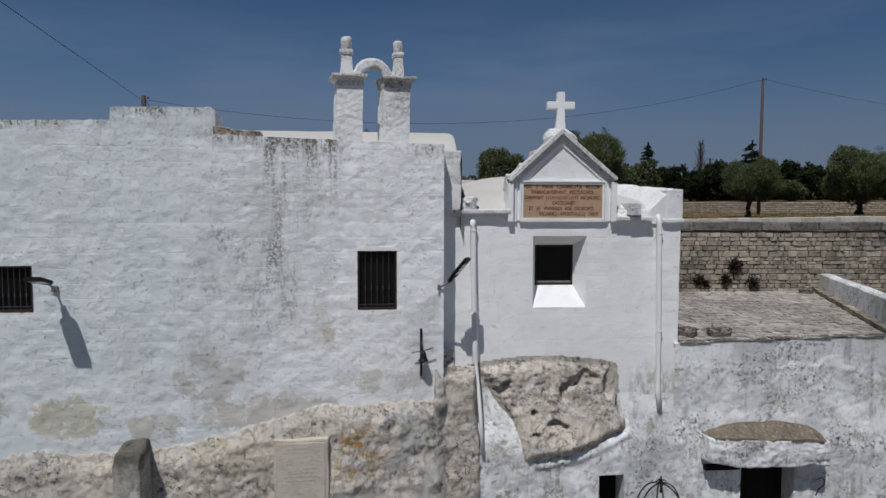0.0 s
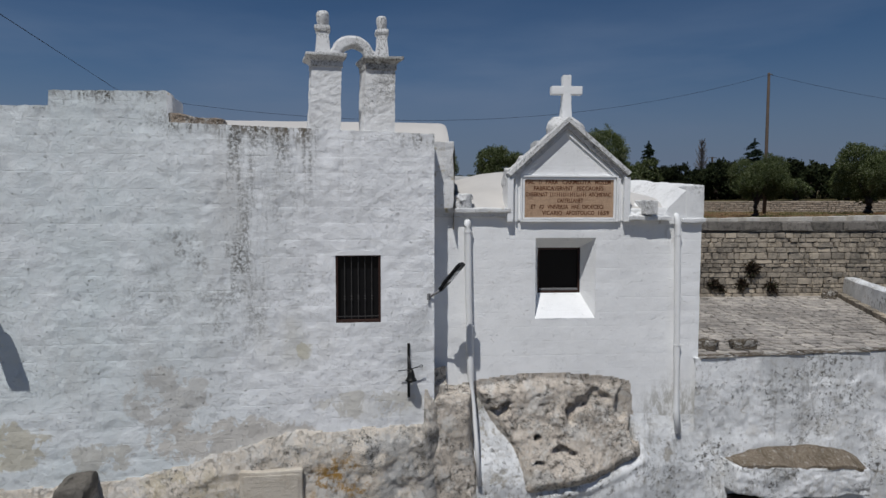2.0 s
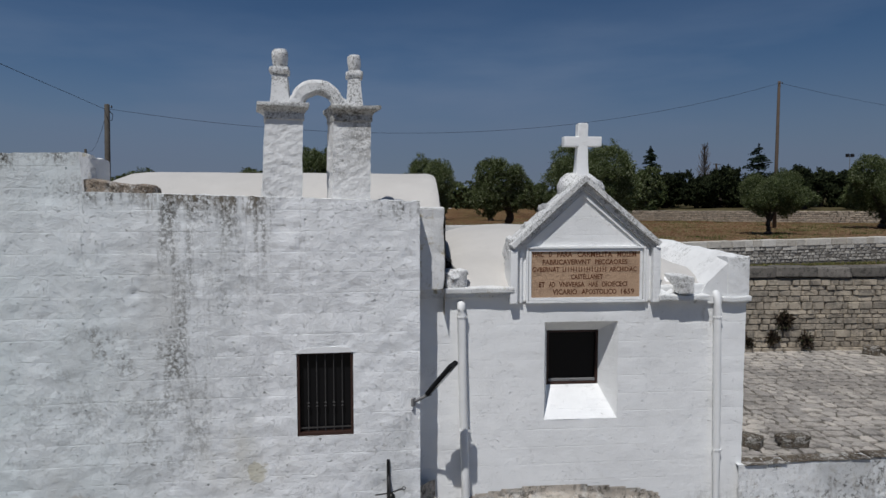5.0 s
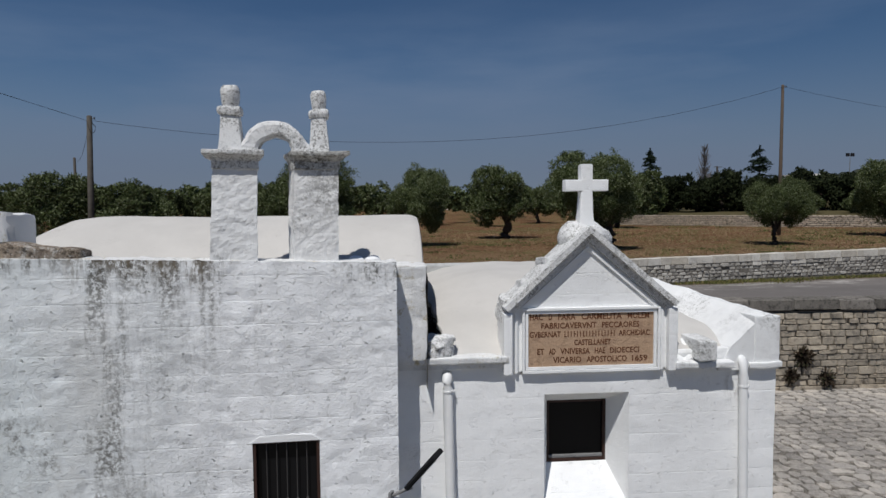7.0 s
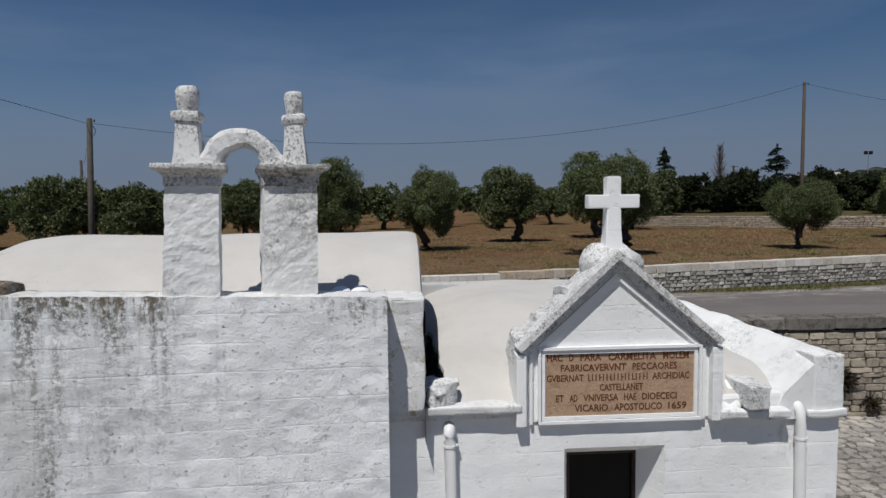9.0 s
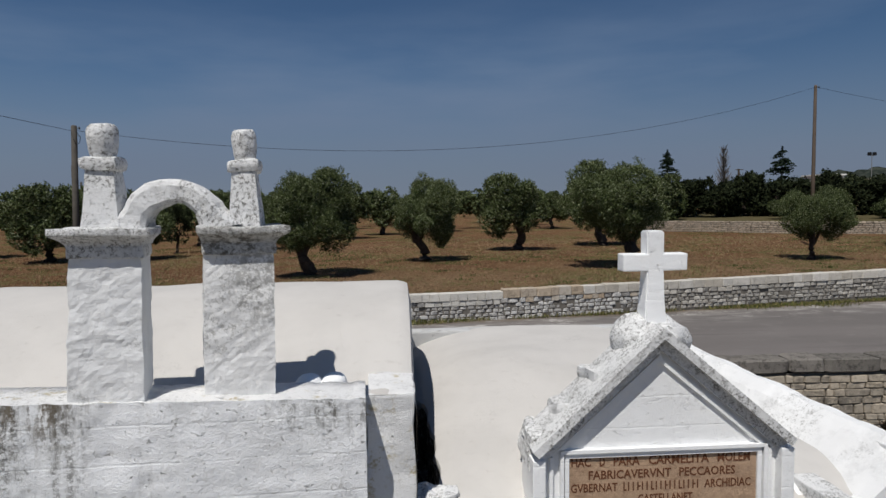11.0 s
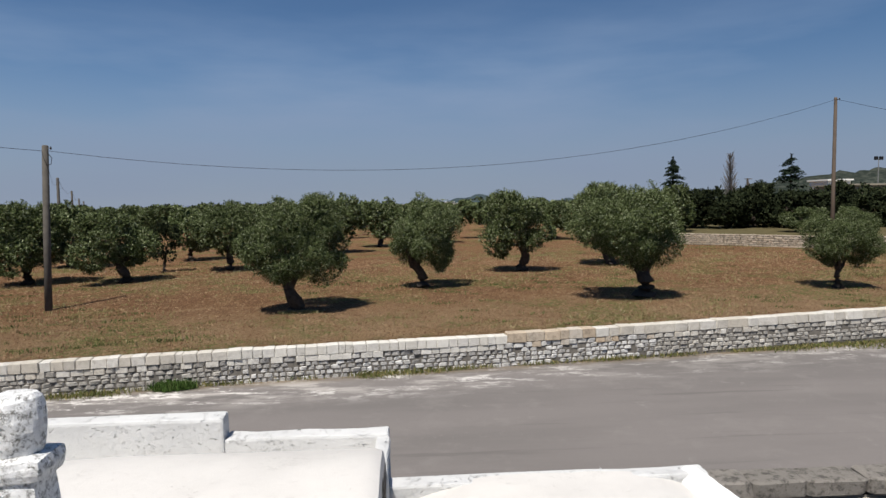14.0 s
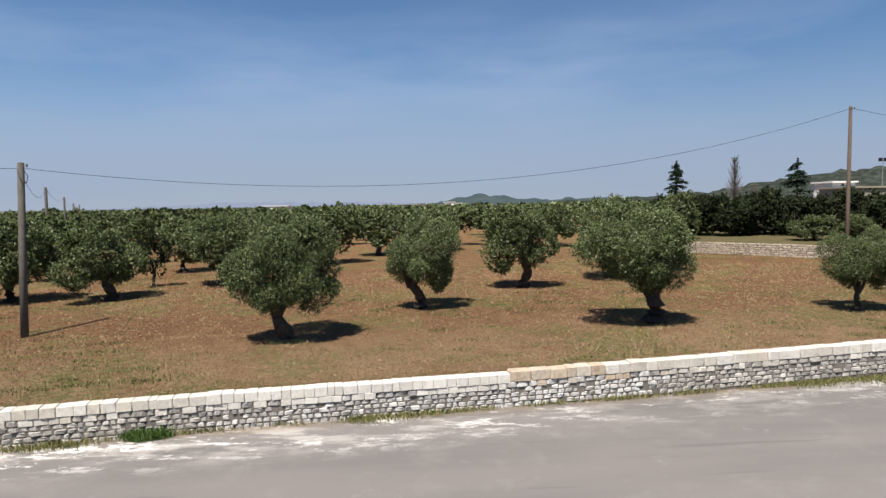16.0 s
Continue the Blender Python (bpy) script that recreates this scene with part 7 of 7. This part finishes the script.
def terrace_back_wall():
    def wy(x):
        return 7.12 - 0.035 * (x - 5.0)
    bm = bmesh.new()
    loft(bm, [[Vector((x, wy(x) + 0.06, COURT_Z + 3)), Vector((x, wy(x) + 0.42, COURT_Z + 3)), Vector((x, wy(x) + 0.42, 0.90)), Vector((x, wy(x) + 0.06, 0.90))] for x in steps(3.7, 18, 1.0)])
    core = tagged(mesh_ob("wall_terrace_back", bm, m_mortar), "old limestone wall in uneven courses with a grey coping", "wall", kind="structure")
    blocks = [unit_stone("ashlar_block", m_ashlar, 30 + k, 0.08, 0.10) for k in range(6)]
    copes = [unit_stone("coping_stone", m_coping, 40 + k, 0.10, 0.06) for k in range(4)]
    z = -0.99
    placed = 0
    rest = Joined()
    first = True
    while z < 0.88:
        h = 0.12 if first else min(rs.choice((0.10, 0.12, 0.15, 0.20)), 0.92 - z)
        if h < 0.06:
            break
        x = 3.7
        while x < 15.2:
            l = rs.uniform(0.55, 0.8) if first else rs.choice((rs.uniform(0.12, 0.26), rs.uniform(0.22, 0.5)))
            hh = h - 0.012
            a_ = (rs.choice(blocks), (x + l / 2, wy(x) + 0.13 - (0.05 if first else rs.uniform(0.0, 0.03)), z + h / 2), (l - rs.uniform(0.01, 0.025), 0.26, hh), -0.035)
            if 6.4 < x < 11.6 and placed < 290:
                placed += 1
                place(core, *a_)
            else:
                rest.add(*a_)
            x += l
        z += h
        first = False
    rest.make("ashlar_blocks", m_ashlarstuff, core, "old limestone blocks in uneven courses")
    x = 3.6
    while x < 17:
        l = rs.uniform(0.6, 1.1)
        place(core, rs.choice(copes), (x + l / 2, wy(x) + 0.22, 1.06 + rs.uniform(-0.012, 0.012)), (l - 0.006, 0.56, 0.27), -0.035)
        x += l


m_ashlarstuff = M_stone("old_limestone_mixed", (0.50, 0.43, 0.335), (0.30, 0.265, 0.215), 1.0, (0.085, 0.078, 0.068), 0.6, isl=True, scale=4, patch=0.8)
terrace_back_wall()


def terrace_side_wall():
    a, b = Vector((12.35, 6.75, 0)), Vector((10.0, 0.72, 0))
    d = (b - a).normalized()
    s = Vector((-d.y, d.x, 0))
    bm = bmesh.new()
    rings = []
    for k in range(25):
        p = a + (b - a) * (k / 24)
        zt = -0.40 - 0.02 * k / 24 + 0.02 * fbm(p.x, p.y, 0, 1.5, 3)
        z0 = tfloor_z(p.y) - 0.05
        j = 0.02 * fbm(p.x, p.y, 3, 2, 3)
        rings.append([p + Vector((0, 0, z0)) + s * 0.0, p + s * (0.04 + j) + Vector((0, 0, zt - 0.04)), p + s * (0.09 + j) + Vector((0, 0, zt)), p + s * 0.32 + Vector((0, 0, zt)), p + s * 0.38 + Vector((0, 0, zt - 0.05)), p + s * 0.38 + Vector((0, 0, z0))])
    loft(bm, rings)
    tagged(mesh_ob("wall_terrace_side", bm, m_rock_white), "low peeling whitewashed wall along the terrace", "wall", kind="structure")
    k = 0.0
    n = (b - a).length
    kb = thing("terrace_kerb", "row of pale edging stones at the foot of the low wall", "kerb")
    me = unit_stone("kerb_stone", m_ashlar, 55, 0.08, 0.05)
    while k < n - 0.4:
        l = rs.uniform(0.45, 0.75)
        p = a + d * (k + l / 2) - s * 0.08
        place(kb, me, (p.x, p.y, tfloor_z(p.y) + 0.05), (l - 0.02, 0.18, 0.15), math.atan2(d.y, d.x))
        k += l


terrace_side_wall()
for x, y, sx, sy, sz, lab in ((5.50, 1.25, 0.34, 0.26, 0.20, "dark loose stone lying on the terrace"), (6.2, 1.2, 0.46, 0.24, 0.20, "dark squared loose stone lying on the terrace"), (11.75, 6.45, 0.36, 0.3, 0.24, "brown loose stone at the end of the terrace wall")):
    me = unit_stone("loose_stone", m_crack, x, 0.10, 0.14)
    o = tagged(new("loose_stone", me), lab, "stone", "loose stones")
    o.matrix_basis = Matrix.Translation((x, y, tfloor_z(y) + sz / 2 - 0.02)) @ Matrix.Rotation(x, 4, "Z") @ Matrix.Diagonal((sx, sy, sz, 1))


def wall_shrub(x, z, r, n, seed):
    q = np.random.default_rng(seed)
    dd = unit(q.normal(size=(n, 3)) * np.array([1, 0.8, 1]) + np.array([0, -0.5, 0.2]))
    p = dd * q.uniform(0.1, 1, (n, 1)) * np.array([r, r * 0.7, r])
    a = unit(dd + q.normal(size=(n, 3)) * 0.4)
    b = unit(np.cross(a, q.normal(size=(n, 3))))
    l = 0.07 * q.uniform(0.5, 1.3, (n, 1))
    g = thing("wall_shrub", "dry dark caper bush growing out of the old wall", "shrub", Matrix.Translation((x, 6.95, z)), "wall shrubs")
    o = new("twigs_and_leaves", quads_mesh("twigs_and_leaves", p, a * l, b * l * 0.3, m_shrub))
    o.parent = g
    bm = bmesh.new()
    tube(bm, [(0, 0.12, 0), (0, -0.05, 0.02), (0.03, -0.15, 0.06)], [0.03, 0.022, 0.01], 5)
    part("stem", bm, m_bark, g)


for x, z, r, n, s in ((8.58, -0.60, 0.17, 260, 1), (8.82, -0.72, 0.12, 120, 2), (9.72, -0.18, 0.25, 520, 3), (9.43, -0.62, 0.20, 330, 4), (10.28, -0.72, 0.26, 360, 5), (12.0, -0.55, 0.10, 60, 6)):
    wall_shrub(x, z, r, n, s)


# ---- far field wall ----
def far_wall():
    bm = bmesh.new()
    rings = []
    for k in range(len(FARW) - 1):
        a, b = Vector((*FARW[k], 0)), Vector((*FARW[k + 1], 0))
        for i in range(8):
            p = a + (b - a) * i / 8
            rings.append([p + Vector((0.3, 0.3, 0.8)), p + Vector((0.0, 0.0, 0.8)), p + Vector((0.06, 0.06, 2.15)), p + Vector((0.3, 0.3, 2.15))])
    loft(bm, rings)
    core = tagged(mesh_ob("wall_field", bm, m_mortar), "pale drystone field wall at the far side of the grove", "wall", kind="structure")
    st = Joined()
    for k in range(len(FARW) - 1):
        a, b = Vector((*FARW[k], 0)), Vector((*FARW[k + 1], 0))
        ln = (b - a).length
        d = (b - a) / ln
        rz = math.atan2(d.y, d.x)
        z = 0.82
        while z < 2.2:
            h = rs.uniform(0.16, 0.24)
            s = 0.0
            while s < ln:
                l = rs.uniform(0.25, 0.6)
                p = a + d * (s + l / 2)
                st.add(rs.choice(S_DRY), (p.x, p.y, z + h / 2), (l - 0.03, 0.3, h - 0.025), rz)
                s += l
            z += h
    st.make("stones", m_farstone, core, "pale pinkish rough field stones")


m_farstone = M_stone("pale_field_stone", (0.44, 0.37, 0.29), (0.30, 0.26, 0.21), 0.9, (0.20, 0.17, 0.14), 0.4, True)
far_wall()


# ---- grass, straw and stones ----
def blades(name, label, spots, mat, h, w, seed):
    """spots: x, y, z, spread, count."""
    r = np.random.default_rng(seed)
    cs, al, ac = [], [], []
    for x, y, z, sp, n in spots:
        n = int(n)
        p = np.stack([x + r.normal(0, sp, n), y + r.normal(0, sp * 0.45, n), np.full(n, z)], 1)
        a = unit(np.stack([r.normal(0, 0.35, n), r.normal(0, 0.35, n), np.ones(n)], 1))
        hh = h * r.uniform(0.4, 1.3, (n, 1))
        p[:, 2] += hh[:, 0] * 0.5 * 0.8
        b = unit(np.cross(a, r.normal(size=(n, 3))))
        cs.append(p), al.append(a * hh * 0.5), ac.append(b * w * r.uniform(0.6, 1.3, (n, 1)))
    return tagged(new(name, quads_mesh(name, np.concatenate(cs), np.concatenate(al), np.concatenate(ac), mat)), label, "grass", kind="stuff")


rg = np.random.default_rng(3)
m_straw = M_leaf("straw_and_weeds", (0.19, 0.175, 0.07), (0.30, 0.25, 0.13), (0.42, 0.35, 0.21))
verge = []
for x in np.arange(-16, 40, 0.16):
    dens = 0.5 + 0.5 * math.sin(x * 0.9) + 0.6 * math.sin(x * 2.3 + 1) + (0.5 if x > 1.0 else 0.0) + (1.2 if x > 14 else 0)
    n = max(0, dens) * 14
    if n > 2:
        verge.append((x, wall_y(x) - 0.10, ROAD_Z, 0.12, n))
verge += [(-9.6, wall_y(-9.6) - 0.2, ROAD_Z, 0.35, 300), (-8.6, wall_y(-8.6) - 0.2, ROAD_Z, 0.35, 350), (-0.4, wall_y(-0.4) - 0.15, ROAD_Z, 0.4, 420), (0.8, wall_y(0.8) - 0.15, ROAD_Z, 0.4, 300), (15.7, wall_y(15.7) - 0.2, ROAD_Z, 0.5, 300), (18.5, wall_y(18.5) - 0.3, ROAD_Z, 0.8, 600), (2.0, wall_y(2.0) - 0.15, ROAD_Z, 0.25, 120)]
blades("verge_grass", "green and straw-coloured weeds along the foot of the wall", verge, m_grass, 0.20, 0.014, 8)
blades("weed_clump", "lush green weeds growing at the foot of the wall", [(-6.7, wall_y(-6.7) - 0.22, ROAD_Z, 0.24, 900), (-6.2, wall_y(-6.2) - 0.18, ROAD_Z, 0.15, 250)], M_leaf("green_weeds", (0.045, 0.085, 0.018), (0.075, 0.13, 0.03), (0.14, 0.19, 0.06)), 0.34, 0.014, 18)
tufts = []
for k in range(4200):
    x, y = rg.uniform(-35, 40), rg.uniform(20, 62)
    if y > wall_y(x) + 0.8:
        patch = noise.noise(Vector((x * 0.12, y * 0.12, 3.0)))
        if patch > -0.05:
            tufts.append((x, y, field_z(x, y), 0.22, 5 + 26 * max(0, patch)))
tufts += [(-3.85, 26.1, 0.84, 0.32, 1300), (-3.3, 26.1, 0.84, 0.25, 500), (12.25, 27.4, 0.9, 0.5, 120)]
green = []
for k in range(900):
    x, y = rg.uniform(-35, 40), rg.uniform(20, 60)
    if y > wall_y(x) + 0.8 and noise.noise(Vector((x * 0.13, y * 0.13, 9.0))) > 0.12:
        green.append((x, y, field_z(x, y), 0.35, 40))
blades("field_weeds", "low green weeds in patches on the soil", green, M_leaf("field_weed_leaves", (0.06, 0.085, 0.022), (0.11, 0.125, 0.04), (0.22, 0.20, 0.09)), 0.13, 0.020, 12)
blades("field_grass", "sparse straw and weeds on the tilled soil", tufts, m_straw, 0.16, 0.018, 9)


def clods():
    """Crumbs of tilled earth, small and many near the road, larger further off."""
    r = np.random.default_rng(31)
    n = 34000
    x = r.uniform(-30, 38, n)
    y = 19 + 34 * r.uniform(0, 1, n) ** 1.5
    wy = np.interp(x, [q[0] for q in WALL_LINE], [q[1] for q in WALL_LINE])
    ok = y > wy + 0.55
    x, y, n = x[ok], y[ok], int(ok.sum())
    size = r.uniform(0.5, 1.0, n) ** 2 * (0.05 + 0.0013 * (y - 19))
    z = np.array([field_z(a, b) for a, b in zip(x, y)])
    c = np.stack([x, y, z + size * 0.15], 1)
    dirs = np.array([(1, 0, 0), (0, 1, 0), (-1, 0, 0), (0, -1, 0), (0, 0, 1), (0, 0, -1)], float)
    turn = r.uniform(0, 6.283, n)
    ca, sa = np.cos(turn), np.sin(turn)
    rad = size[:, None] * r.uniform(0.6, 1.4, (n, 6))
    d = np.repeat(dirs[None], n, 0)
    d = np.stack([d[..., 0] * ca[:, None] - d[..., 1] * sa[:, None], d[..., 0] * sa[:, None] + d[..., 1] * ca[:, None], d[..., 2] * 0.8], -1)
    v = c[:, None] + d * rad[..., None]
    f = np.array([(0, 1, 4), (1, 2, 4), (2, 3, 4), (3, 0, 4), (1, 0, 5), (2, 1, 5), (3, 2, 5), (0, 3, 5)])
    me = bpy.data.meshes.new("field_stones")
    me.from_pydata(v.reshape(-1, 3).tolist(), [], (f[None] + 6 * np.arange(n)[:, None, None]).reshape(-1, 3).tolist())
    me.materials.append(m_clod)
    tagged(new("field_stones", me), "scattered clods and pale stones on the soil", "stones", kind="stuff")


m_clod = M_stone("field_stone", (0.11, 0.056, 0.029), (0.30, 0.205, 0.120), 1.0, (0.14, 0.08, 0.05), 0.2, True)
clods()
